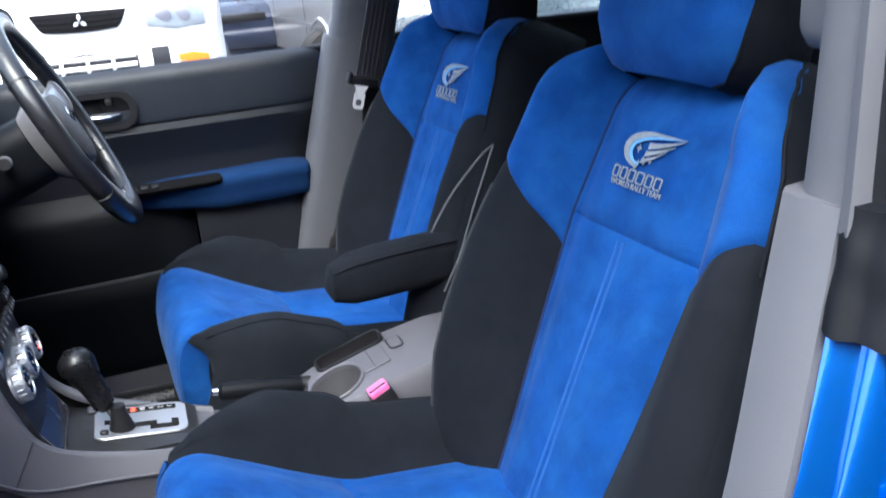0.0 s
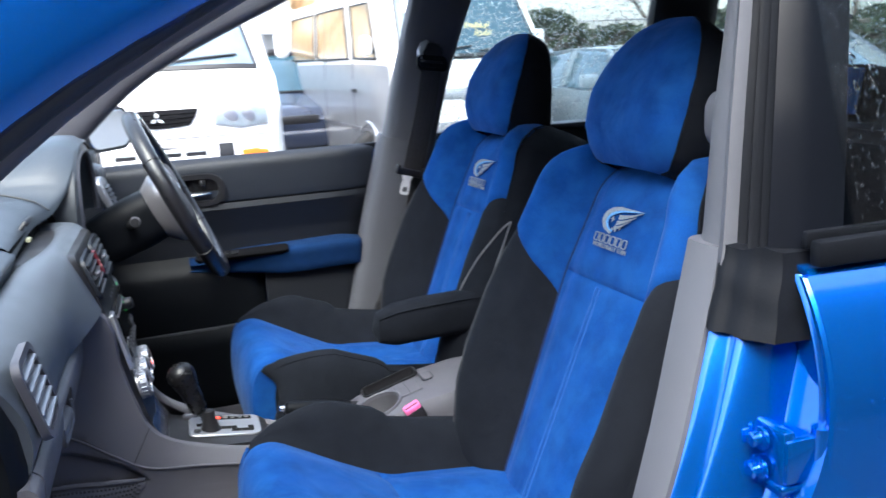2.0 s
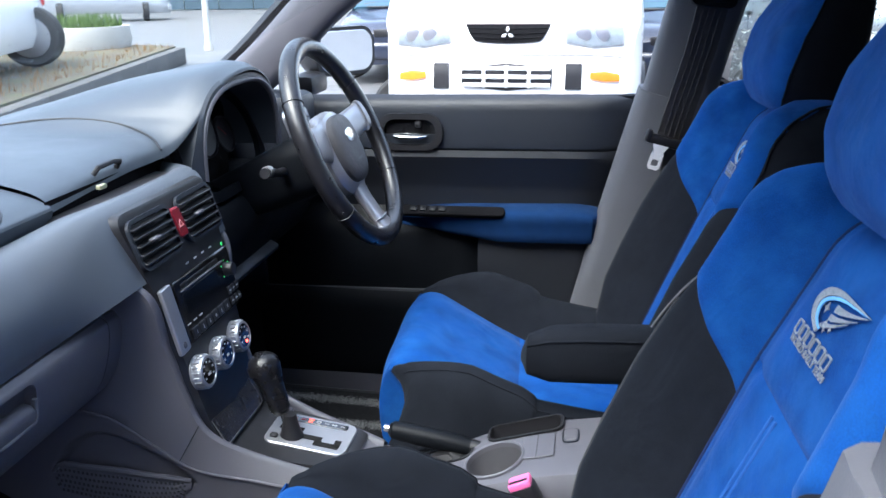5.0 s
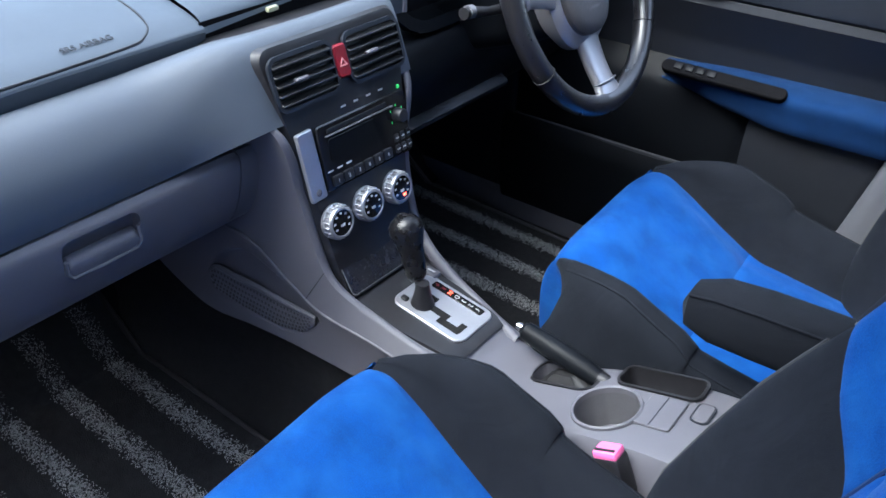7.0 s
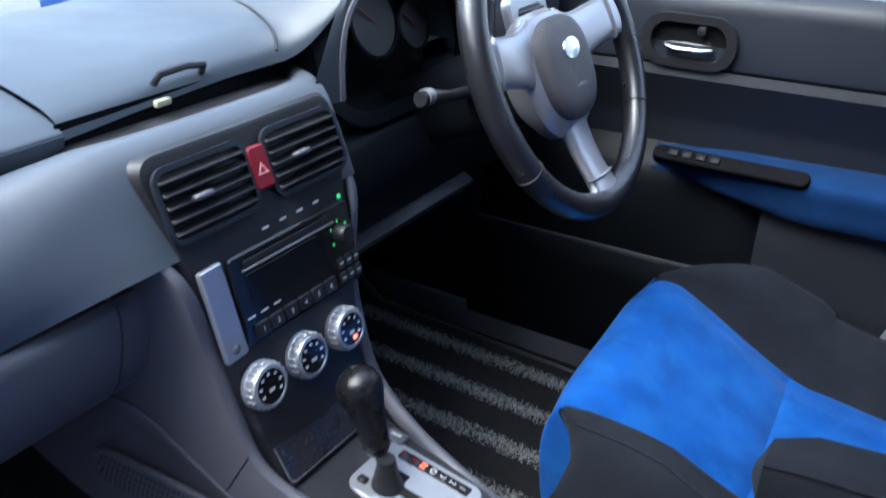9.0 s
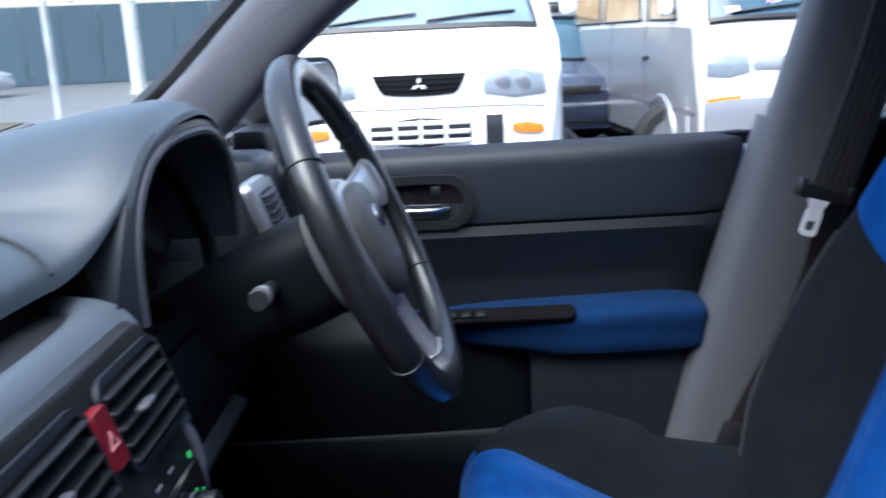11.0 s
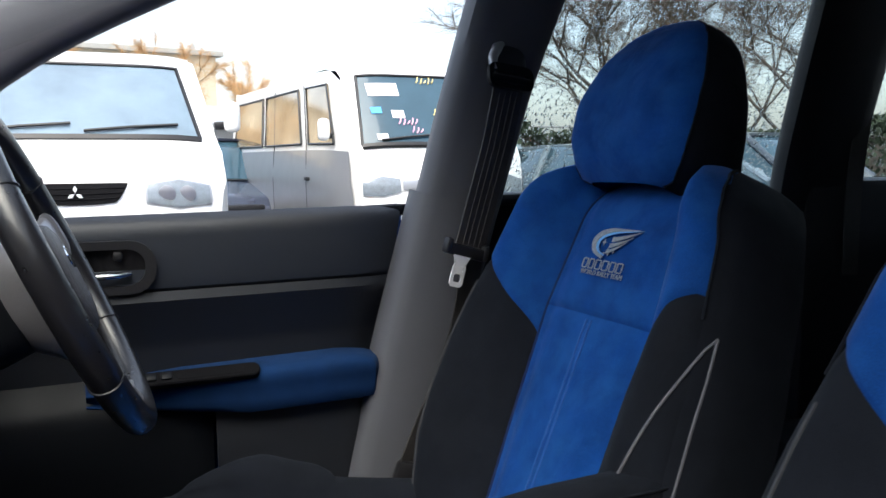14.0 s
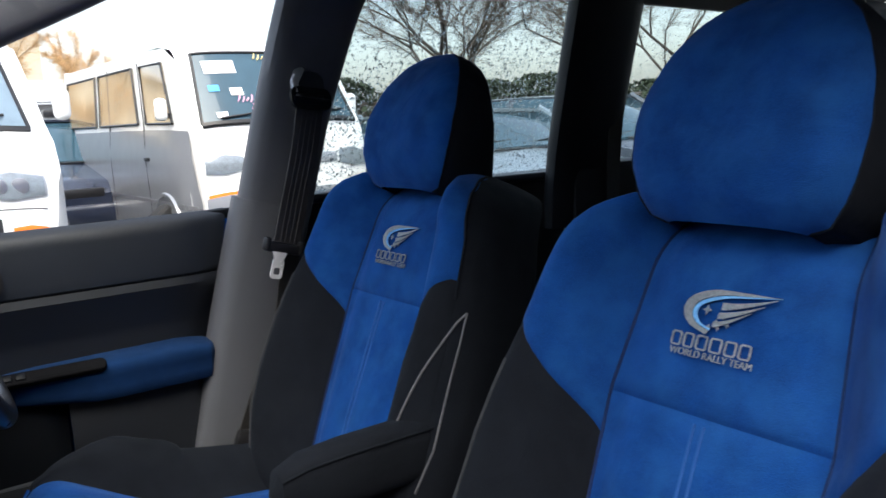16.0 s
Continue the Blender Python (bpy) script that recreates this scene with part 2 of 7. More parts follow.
GLOSSBLACK = material("gloss_black", (0.008, 0.008, 0.009), 0.12, vary=0.1, scale=20, bump=0.0, coat=0.4)
SLOTBLACK = material("slot_matt_black", (0.004, 0.004, 0.005), 0.95, bump=0.0, spec=0.1)
STACKBLACK = material("satin_black_fascia", (0.015, 0.015, 0.017), 0.4, vary=0.25, scale=9, fine=120, bump=0.02, dirt=(0.06, 0.06, 0.065), dirt_scale=14, dirt_amount=0.15)
RUBBER = material("weather_rubber", (0.006, 0.007, 0.0095), 0.55, vary=0.3, scale=25, fine=300, bump=0.06, spec=0.12)
CARPET = material("black_carpet", (0.005, 0.005, 0.006), 1.0, vary=0.5, scale=60, fine=900, bump=0.9, bump_scale=500)
CHROME = material("chrome", (0.75, 0.76, 0.78), 0.12, metal=1.0, vary=0.05, bump=0.0)
SILVER = material("silver_paint_plastic", (0.40, 0.41, 0.44), 0.32, metal=0.7, vary=0.06, scale=25, bump=0.03)
STEEL = material("belt_steel", (0.6, 0.61, 0.63), 0.25, metal=1.0, vary=0.1, scale=60, bump=0.03)
WEB = material("belt_webbing", (0.036, 0.034, 0.034), 0.6, vary=0.2, scale=120, fine=900, bump=0.4)
PINK = material("pink_button", (0.85, 0.16, 0.40), 0.45, vary=0.06, bump=0.03)
RED = material("red_button", (0.17, 0.006, 0.014), 0.35, vary=0.08, bump=0.02)
LEATHER = material("wheel_leather", (0.010, 0.010, 0.012), 0.30, vary=0.12, scale=40, fine=900, bump=0.12, bump_scale=900, weave=True, coat=0.35)
BODYBLUE = material("metallic_blue_paint", (0.004, 0.115, 0.52), 0.24, metal=0.75, vary=0.10, scale=8, fine=2500, bump=0.0, coat=1.0)
HEADLINER = material("headliner_cloth", (0.30, 0.30, 0.29), 0.95, vary=0.06, fine=600, bump=0.2)
WHITEPAINT = material("white_van_paint", (0.80, 0.80, 0.79), 0.3, vary=0.03, scale=4, bump=0.0, coat=0.6, dirt=(0.62, 0.61, 0.58), dirt_scale=2.0, dirt_amount=0.2)
GREYPAINT = material("silver_grey_paint", (0.34, 0.35, 0.37), 0.32, metal=0.5, vary=0.06, scale=4, bump=0.0, coat=0.6)
DARKPAINT = material("dark_navy_paint", (0.018, 0.024, 0.045), 0.25, vary=0.1, scale=4, bump=0.0, coat=0.7)
PALEPAINT = material("pale_blue_paint", (0.19, 0.24, 0.28), 0.3, metal=0.3, vary=0.05, scale=4, bump=0.0, coat=0.6)
TYRE = material("tyre_rubber", (0.02, 0.02, 0.021), 0.8, vary=0.2, scale=40, bump=0.3)
RIM = material("alloy_rim", (0.5, 0.5, 0.52), 0.35, metal=0.9, vary=0.08, bump=0.02)
AMBER = material("amber_lens", (0.85, 0.20, 0.02), 0.25, vary=0.1, bump=0.05, coat=0.4)
LAMPGLASS = material("headlamp_lens", (0.20, 0.23, 0.26), 0.12, metal=0.1, vary=0.25, scale=22, fine=90, bump=0.1, coat=0.8)
TAILRED = material("red_lens", (0.5, 0.02, 0.02), 0.25, vary=0.1, bump=0.03, coat=0.4)
ASPHALT = material("wet_asphalt", (0.115, 0.116, 0.118), 0.45, vary=0.3, scale=2.0, fine=120, bump=0.45, bump_scale=90, dirt=(0.18, 0.18, 0.176), dirt_scale=0.6)
GLASS = glass("window_glass", (0.86, 0.90, 0.90))
# pale blue base stands in for much of the sky's reflection
SCREENGLASS = material("van_screen_sky_tint", (0.15, 0.21, 0.26), 0.04, vary=0.35, scale=2.5, bump=0.0, coat=1.0, spec=1.0)
# opaque tan, painted for the ochre trees that show through the panes
TANGLASS = material("tan_painted_view_glass", (0.36, 0.27, 0.16), 0.06, vary=0.3, scale=2.0, bump=0.0, coat=0.8, spec=0.8)
VANGLASS = material("van_window_glass", (0.035, 0.075, 0.105), 0.05, vary=0.2, scale=3, bump=0.0, coat=0.2, spec=0.5)

# ---------------- the car's shell ----------------
car = thing("car_shell", (0, 0, 0.30), "blue estate car shell with grey pillar trims and black carpet, passenger door open", "car", kind="structure")

# floor pan, tunnel and sills
bm = joined(box(-0.35, 0, 0.33, 2.4, 1.44, 0.04, 0.01), box(-0.2, 0.0, 0.42, 1.9, 0.20, 0.20, 0.05, 3))
part("floor_pan", bm, CARPET, car, "black carpeted car floor")
bm = surface(lambda u, v: Vector((-1.22 - 0.30 * v, u, 0.35 + 0.34 * v ** 1.3)), steps(-0.72, 0.72, 4), steps(0, 1, 8), 0.02)
part("toe_board", bm, CARPET, car)
part("bulkhead", box(-1.56, 0, 0.64, 0.04, 1.44, 0.62, 0.01), CARPET, car)
for sgn, nm in ((1, "sill"), (-1, "sill")):
    part(nm, box(-0.45, sgn * 0.765, 0.34, 2.2, 0.11, 0.16, 0.03, 3), BODYBLUE if sgn < 0 else GREY, car, "painted door sill" if sgn < 0 else "grey sill trim")

for sgn in (1, -1):
    part("kick_panel", box(-1.28, sgn * 0.735, 0.66, 0.54, 0.03, 0.70, 0.01), DARK, car, "dark kick panel")
# roof: outer skin and headliner
def roof_at(x, y, lift):
    return Vector((x, y, 1.50 + lift + 0.05 * (1 - (y / 0.6) ** 2) - 0.03 * max(0, -x - 0.1) ** 1 * 1.5))
part("headliner", surface(lambda u, v: roof_at(u, v, 0.0), steps(-0.36, 1.75, 14), steps(-0.6, 0.6, 10), 0.012), HEADLINER, car, "pale grey cloth headliner")
part("roof_skin", surface(lambda u, v: roof_at(u, v, 0.035), steps(-0.38, 1.85, 14), steps(-0.64, 0.64, 10), 0.01), BODYBLUE, car)
for sgn in (1, -1):
    pts = [(-0.40, 0.60, 1.487), (0.1, 0.602, 1.505), (0.8, 0.60, 1.505), (1.75, 0.57, 1.46)]
    path = [spline([(a, b * sgn, c) for a, b, c in pts], p) for p in steps(0, 3, 18)]
    part("roof_rail_trim", tube(path, 0.032, 10, flat=1.2), HEADLINER if sgn > 0 else BODYBLUE, car)
    path = [p + Vector((0, 0.022 * sgn, 0.012)) for p in path]
    part("roof_rail_rubber", tube(path, 0.026, 8), RUBBER, car)

# far A pillar, trim inside and paint outside
def pillar(path, half_w, half_t, side, name, mat, label="", n=18, sq=3.0):
    loops = []
    for p in steps(0, len(path) - 1, n):
        c = spline(path, p)
        d = (spline(path, min(p + .05, len(path) - 1)) - spline(path, max(p - .05, 0))).normalized()
        w = Vector((d.z, 0, -d.x)).normalized() if abs(d.z) > 0.05 else Vector((1, 0, 0))
        t = d.cross(w).normalized()
        hw = lerp(half_w, p) if isinstance(half_w, list) else half_w
        ht = lerp(half_t, p) if isinstance(half_t, list) else half_t
        loop = []
        for k in range(16):
            a = 2 * math.pi * k / 16
            ca, sa = math.cos(a), math.sin(a)
            loop.append(c + w * hw * math.copysign(abs(ca) ** (2 / sq), ca) + t * ht * math.copysign(abs(sa) ** (2 / sq), sa))
        loops.append(loop)
    return part(name, rings(loops), mat, car, label)

pillar([(-1.16, 0.735, 1.00), (-0.98, 0.715, 1.125), (-0.75, 0.685, 1.32), (-0.38, 0.61, 1.50)], 0.050, 0.035, 1, "pillar_trim", GREY, "grey plastic A pillar trim")
pillar([(-1.20, 0.77, 1.0), (-1.015, 0.745, 1.14), (-0.785, 0.715, 1.335), (-0.42, 0.64, 1.515)], 0.046, 0.022, 1, "pillar_outer", GLOSSBLACK)
# near A pillar, seen through the open doorway
pillar([(-1.16, -0.735, 1.02), (-0.98, -0.715, 1.142), (-0.75, -0.685, 1.322), (-0.38, -0.61, 1.52)], 0.042, 0.03, -1, "pillar_trim", GREY, "grey plastic A pillar trim")
pillar([(-1.20, -0.79, 1.010), (-1.00, -0.765, 1.152), (-0.76, -0.725, 1.334), (-0.40, -0.64, 1.526)], 0.050, 0.030, -1, "pillar_rubber", SEALGREY, "black door seal along the A pillar")
pillar([(-1.23, -0.815, 1.01), (-1.03, -0.79, 1.153), (-0.79, -0.75, 1.338), (-0.42, -0.66, 1.52)], 0.060, 0.030, -1, "pillar_paint", BODYBLUE, "metallic blue painted A pillar")

# far B pillar trim
pillar([(-0.245, 0.735, 0.45), (-0.205, 0.735, 0.62), (-0.150, 0.730, 0.85), (-0.092, 0.718, 1.075)], [(0, 0.080), (3, 0.076)], 0.048, 1, "pillar_trim_lower", LIGHTGREY, "grey plastic B pillar lower trim", sq=4.0)
pillar([(-0.090, 0.716, 1.06), (-0.046, 0.675, 1.27), (0.004, 0.640, 1.45), (0.03, 0.62, 1.52)], [(0, 0.072), (1, 0.072), (3, 0.085)], 0.040, 1, "pillar_trim_upper", LIGHTGREY, "grey plastic B pillar upper trim", sq=4.0)

# near B pillar: built in level slices, its front face looking forward out of the doorway
FACE = [(0.40, -0.33), (0.75, -0.240), (0.87, -0.190), (1.00, -0.135), (1.06, -0.112), (1.20, -0.090), (1.33, -0.062), (1.52, -0.015)]
OUTY = [(0.40, 0.87), (0.75, 0.865), (0.87, 0.860), (0.98, 0.835), (1.06, 0.812), (1.20, 0.780), (1.33, 0.735), (1.52, 0.670)]
INY = [(0.40, 0.730), (0.75, 0.715), (0.87, 0.690), (1.00, 0.652), (1.055, 0.640), (1.33, 0.610), (1.52, 0.565)]
def slice_part(name, z0, z1, mat, label, prof, n=16):
    """prof: (across from the trim's inner edge 0 to the outer skin 1, depth behind the front face)."""
    lo = []
    for z in steps(z0, z1, n):
        xf, a, b = lerp(FACE, z), lerp(INY, z), lerp(OUTY, z)
        lo.append([Vector((xf + d, -(a + (b - a) * k), z)) for k, d in prof])
    return part(name, rings(lo), mat, car, label)
slice_part("pillar_trim_upper", 1.05, 1.52, LIGHTGREY, "pale grey plastic B pillar upper trim", [(-0.02, 0.10), (0.0, 0.03), (0.05, 0.010), (0.12, 0.004), (0.28, 0.002), (0.33, 0.004), (0.36, -0.004), (0.43, -0.008), (0.455, 0.002), (0.455, 0.05), (0.3, 0.10)])
slice_part("pillar_trim_lower", 0.40, 1.066, LIGHTGREY, "pale grey plastic B pillar lower trim", [(-0.06, 0.11), (-0.06, 0.03), (-0.04, 0.006), (0.02, -0.006), (0.16, -0.008), (0.28, -0.006), (0.345, -0.002), (0.36, 0.010), (0.36, 0.05), (0.25, 0.11)])
slice_part("pillar_seal", 1.03, 1.52, RUBBER, "black ribbed rubber door seal", [(0.42, 0.06), (0.43, 0.012), (0.445, 0.006), (0.47, 0.008), (0.50, 0.018), (0.515, 0.012), (0.535, 0.010), (0.555, 0.014), (0.565, 0.026), (0.580, 0.020), (0.595, 0.026), (0.60, 0.08)])
slice_part("pillar_film", 1.062, 1.52, material("pillar_film_black", (0.005, 0.006, 0.009), 0.30, vary=0.15, scale=12, bump=0.0, spec=0.15), "gloss black pillar film with rain drops", [(0.59, 0.040), (0.595, 0.030), (0.61, 0.027), (0.65, 0.034), (0.70, 0.048), (0.725, 0.056), (0.735, 0.066), (0.725, 0.11), (0.64, 0.08)])
slice_part("pillar_paint", 0.40, 1.0, BODYBLUE, "metallic blue painted B pillar", [(0.33, 0.06), (0.345, 0.006), (0.38, 0.000), (0.42, 0.004), (0.45, 0.014), (0.475, 0.018), (0.50, 0.014), (0.54, 0.015), (0.59, 0.024), (0.63, 0.040), (0.65, 0.058), (0.655, 0.085), (0.74, 0.092), (0.95, 0.10), (0.96, 0.15), (0.5, 0.15)])
boot = [(0.345, 0.05), (0.350, 0.002), (0.375, -0.005), (0.41, -0.008), (0.44, -0.008), (0.465, -0.005), (0.49, 0.000), (0.51, 0.003), (0.53, 0.004), (0.56, 0.005), (0.59, 0.007), (0.62, 0.010), (0.645, 0.014), (0.67, 0.018), (0.72, 0.022), (0.77, 0.032), (0.78, 0.08)]
def boot_loop(v):
    lo = []
    for k, d in boot:
        w = 0.5 + 0.5 * math.sin(34 * k - 1.2)
        z = 0.984 + 0.0015 * (1 - w) * (1 - v) - 0.012 * (k - 0.345) * (1 - v) + (0.088 + 0.003 * math.sin(21 * k)) * v
        c = lerp(FACE, z), lerp(INY, z), lerp(OUTY, z)
        fold = 0.0016 * math.sin(3.1 * math.pi * v + 9 * k) * (1 - abs(2 * v - 1))
        lo.append(Vector((c[0] + d * (1 - 0.25 * v) + fold, -(c[1] + (c[2] - c[1]) * k), z)))
    return lo
part("pillar_boot", rings([boot_loop(v) for v in steps(0, 1, 12)]), RUBBER, car, "black moulded rubber corner piece")

# windscreen and other glass
def pane(f, us, vs, name, label="", mat=None):
    ob = part(name, surface(f, us, vs, 0.004), mat or GLASS, car, label)
    ob.visible_shadow = False
    return ob
CLEAR = glass("clear_windscreen_glass", (0.94, 0.96, 0.96))
pane(lambda u, v: Vector((-1.40 + 0.12 * (u / 0.7) ** 2 + v * (1.0 - 0.02 * abs(u)), u * (1 - 0.13 * v), 1.02 + 0.47 * v + 0.03 * math.sin(math.pi * v))), steps(-0.70, 0.70, 10), steps(0, 1, 8), "windscreen", "wet windscreen glass", CLEAR)
pane(lambda u, v: Vector((0.02 + u * (0.70 - 0.02), 0.775 - 0.02 * u - 0.13 * v, 1.085 + 0.42 * v)), steps(0, 1, 6), steps(0, 1, 6), "door_glass", "rain-speckled rear door glass")
pane(lambda u, v: Vector((0.80 + u * 0.70, 0.747 - 0.06 * u - 0.13 * v, 1.10 + 0.40 * v)), steps(0, 1, 6), steps(0, 1, 6), "quarter_glass", "rain-speckled rear quarter glass")
pane(lambda u, v: Vector((-0.005 + u * 0.71, -0.785 + 0.02 * u + 0.125 * v, 1.09 + 0.42 * v)), steps(0, 1, 6), steps(0, 1, 6), "door_glass", "rain-speckled rear door glass")
pane(lambda u, v: Vector((0.88 + u * 0.62, -0.76 + 0.06 * u + 0.13 * v, 1.10 + 0.40 * v)), steps(0, 1, 6), steps(0, 1, 6), "quarter_glass", "rain-speckled rear quarter glass")
pane(lambda u, v: Vector((1.95 - 0.25 * v, u * (1 - 0.12 * v), 1.05 + 0.42 * v)), steps(-0.62, 0.62, 6), steps(0, 1, 4), "tail_glass", "tailgate glass")

# C pillars and D pillars, rear side trims
for s in (1, -1):
    pillar([(0.735, 0.735 * s, 0.95), (0.727, 0.72 * s, 1.10), (0.722, 0.665 * s, 1.30), (0.715, 0.60 * s, 1.50)], [(0, .12), (1, 0.108), (3, 0.108)], 0.032, s, "pillar_trim", DARK, "dark C pillar trim")
    pillar([(1.62, 0.70 * s, 0.95), (1.60, 0.66 * s, 1.12), (1.56, 0.60 * s, 1.30), (1.52, 0.55 * s, 1.48)], [(0, .16), (1, 0.11), (3, 0.11)], 0.035, s, "pillar_trim", DARK, "dark D pillar trim")
    part("rear_side_trim", box(1.35, 0.72 * s, 0.72, 1.35, 0.06, 0.76, 0.02), DARK, car, "dark load bay side trim")
part("tailgate_trim", box(1.97, 0, 0.70, 0.06, 1.4, 0.74, 0.02), DARK, car, "dark tailgate trim")
part("load_floor", box(1.35, 0, 0.55, 1.3, 1.4, 0.03, 0.01), CARPET, car)

# bonnet and scuttle outside the windscreen
part("bonnet", surface(lambda u, v: Vector((-1.42 - 1.0 * u, v, 1.005 - 0.12 * u - 0.06 * (v / 0.75) ** 2 - 0.08 * u * u)), steps(0, 1, 8), steps(-0.75, 0.75, 10), 0.01), BODYBLUE, car, "metallic blue bonnet")
part("scuttle", box(-1.42, 0, 0.985, 0.16, 1.46, 0.03, 0.01), BLACKP, car)
for s in (1, -1):
    part("wing_panel", surface(lambda u, v: Vector((-1.2 - 1.2 * u, s * (0.78 + 0.06 * math.sin(math.pi * min(1, v * 1.2))), 0.35 + (0.66 - 0.14 * u) * v)), steps(0, 1, 6), steps(0, 1, 8), 0.01), BODYBLUE, car)

# near rear door, closed, seen edge-on past the B pillar
rdoor = thing("rear_door", (0.4, -0.83, 0.3), "closed metallic blue rear door with rain drops and a frameless window", "car door")
def rskin(u, v):
    """The door skin: v up, u along from its leading edge; the top tucks in under the window seal."""
    z = 0.35 + 0.70 * v
    y = -0.845 + 0.05 * max(0, (v - 0.80) / 0.20) ** 2 - 0.010 * math.sin(math.pi * v)
    return Vector((-0.074 - 0.030 * (1 - v) + u * 0.84, y - 0.008 * min(1, u * 6), z))
part("skin", surface(rskin, [0, .02, .05, .1, .2, .35, .5, .7, .85, 1], steps(0, 1, 28), 0.010), BODYBLUE, rdoor, "metallic blue painted door skin")
HEM = [(0.0, 0.0), (-0.004, 0.003), (-0.004, 0.008), (0.003, 0.011), (0.005, 0.014), (0.001, 0.017), (-0.001, 0.022), (0.004, 0.026), (0.010, 0.030), (0.010, 0.060)]
part("edge_return", surface(lambda u, v: rskin(0, v) + Vector((HEM[int(u)][0], HEM[int(u)][1], -0.002)), list(range(len(HEM))), steps(0, 1, 28), 0.003), BODYBLUE, rdoor, "folded blue door edge")
part("door_top", surface(lambda u, v: Vector((-0.070 + 0.83 * u, -0.796 + 0.045 * v, 1.049 + 0.008 * math.sin(math.pi * v))), steps(0, 1, 6), steps(0, 1, 6), 0.006), BODYBLUE, rdoor)
part("window_seal", joined(box(0.335, -0.792, 1.072, 0.80, 0.018, 0.030, 0.006), box(0.335, -0.776, 1.084, 0.80, 0.010, 0.020, 0.004)), RUBBER, rdoor, "black window seal strip")
part("hinge", joined(box(-0.122, -0.812, 0.862, 0.016, 0.050, 0.075, 0.005), box(-0.098, -0.835, 0.866, 0.060, 0.012, 0.050, 0.004), box(-0.105, -0.825, 0.835, 0.055, 0.030, 0.010, 0.004), tube([(-0.085, -0.838, 0.825), (-0.085, -0.838, 0.90)], 0.010, 12)), BODYBLUE, rdoor, "painted door hinge")
for dz in (0.020, -0.016):
    part("bolt", lathe([(0.013, 0.0), (0.013, 0.004), (0.0085, 0.005), (0.0085, 0.013), (0.006, 0.015), (0.0, 0.015)], axes((-0.134, -0.808, 0.864 + dz), (0, 1, 0), (0, 0, 1)) @ pose(0, 0, 0, 0, 180, 0), 12), BODYBLUE, rdoor, "painted hinge bolt")
part("inner_panel", box(0.34, -0.755, 0.72, 0.78, 0.03, 0.70, 0.012), DARK, rdoor, "dark rear door trim panel")

# far front door with its trim
fdoor = thing("front_door", (-0.55, 0.75, 0.35), "closed driver's door, black and grey trim with a blue cloth armrest", "car door")
X0 = -1.02
def rear_edge(z):
    return lerp([(0.40, -0.30), (0.62, -0.270), (0.83, -0.222), (1.08, -0.165)], z)
def fpanel(zs, ys, mat, name, x0=X0, label="", xend=None, curve=0.02):
    """A band of the door between heights, with depths given by height."""
    tab = list(zip(zs, ys))
    def f(u, v):
        z = zs[0] + (zs[-1] - zs[0]) * v
        x1 = rear_edge(z) if xend is None else xend
        x = x0 + (x1 - x0) * u
        return Vector((x, lerp(tab, z) + curve * max(0, (u - 0.9) / 0.1) ** 2, z + 0.012 * (x + 0.17)))
    return part(name, surface(f, steps(0, 1, 28), steps(0, 1, 14), 0.012), mat, fdoor, label)
fpanel([0.945, 0.955, 1.0, 1.045, 1.060, 1.068], [0.752, 0.742, 0.745, 0.750, 0.758, 0.775], DARK, "upper_panel", label="black soft upper door trim")
fpanel([0.80, 0.86, 0.90, 0.938, 0.946], [0.795, 0.785, 0.768, 0.750, 0.754], DOORGREY, "middle_panel", label="grey cloth-look door panel")
fpanel([0.56, 0.60, 0.70, 0.77, 0.80, 0.815], [0.735, 0.722, 0.722, 0.735, 0.770, 0.786], DOORGREY, "lower_panel", x0=-0.50, label="grey lower door panel")
# front and low bands coloured near black for the shade down there
fpanel([0.56, 0.60, 0.70, 0.77, 0.80, 0.815], [0.742, 0.730, 0.730, 0.740, 0.770, 0.786], DEEPBLACK, "lower_panel_shaded", xend=-0.503, label="front of the lower door panel, shade put into its colour")
fpanel([0.36, 0.42, 0.50, 0.60, 0.622], [0.755, 0.715, 0.705, 0.700, 0.712], DEEPBLACK, "door_pocket", label="door pocket, shade put into its dark colour", xend=-0.46)
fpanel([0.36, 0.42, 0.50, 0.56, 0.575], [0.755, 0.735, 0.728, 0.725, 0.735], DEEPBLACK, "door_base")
part("pocket_edge", tube([(-1.0, 0.708, 0.612), (-0.85, 0.706, 0.616), (-0.65, 0.706, 0.620), (-0.47, 0.712, 0.624)], 0.006, 8), DOORGREY, fdoor, "grey pocket edge")
part("base_edge", tube([(-1.0, 0.716, 0.452), (-0.75, 0.708, 0.462), (-0.52, 0.706, 0.470)], 0.005, 8), DOORGREY, fdoor)
part("door_skin", surface(lambda u, v: Vector((-1.15 + 1.0 * u, 0.845 - 0.03 * (v - .5) ** 2, 0.35 + 0.70 * v)), steps(0, 1, 6), steps(0, 1, 8), 0.01), BODYBLUE, fdoor)
part("window_seal", box(-0.60, 0.785, 1.052, 0.90, 0.02, 0.02, 0.006, m=pose(0, 0, 0, 0, -0.7, 0)), RUBBER, fdoor)
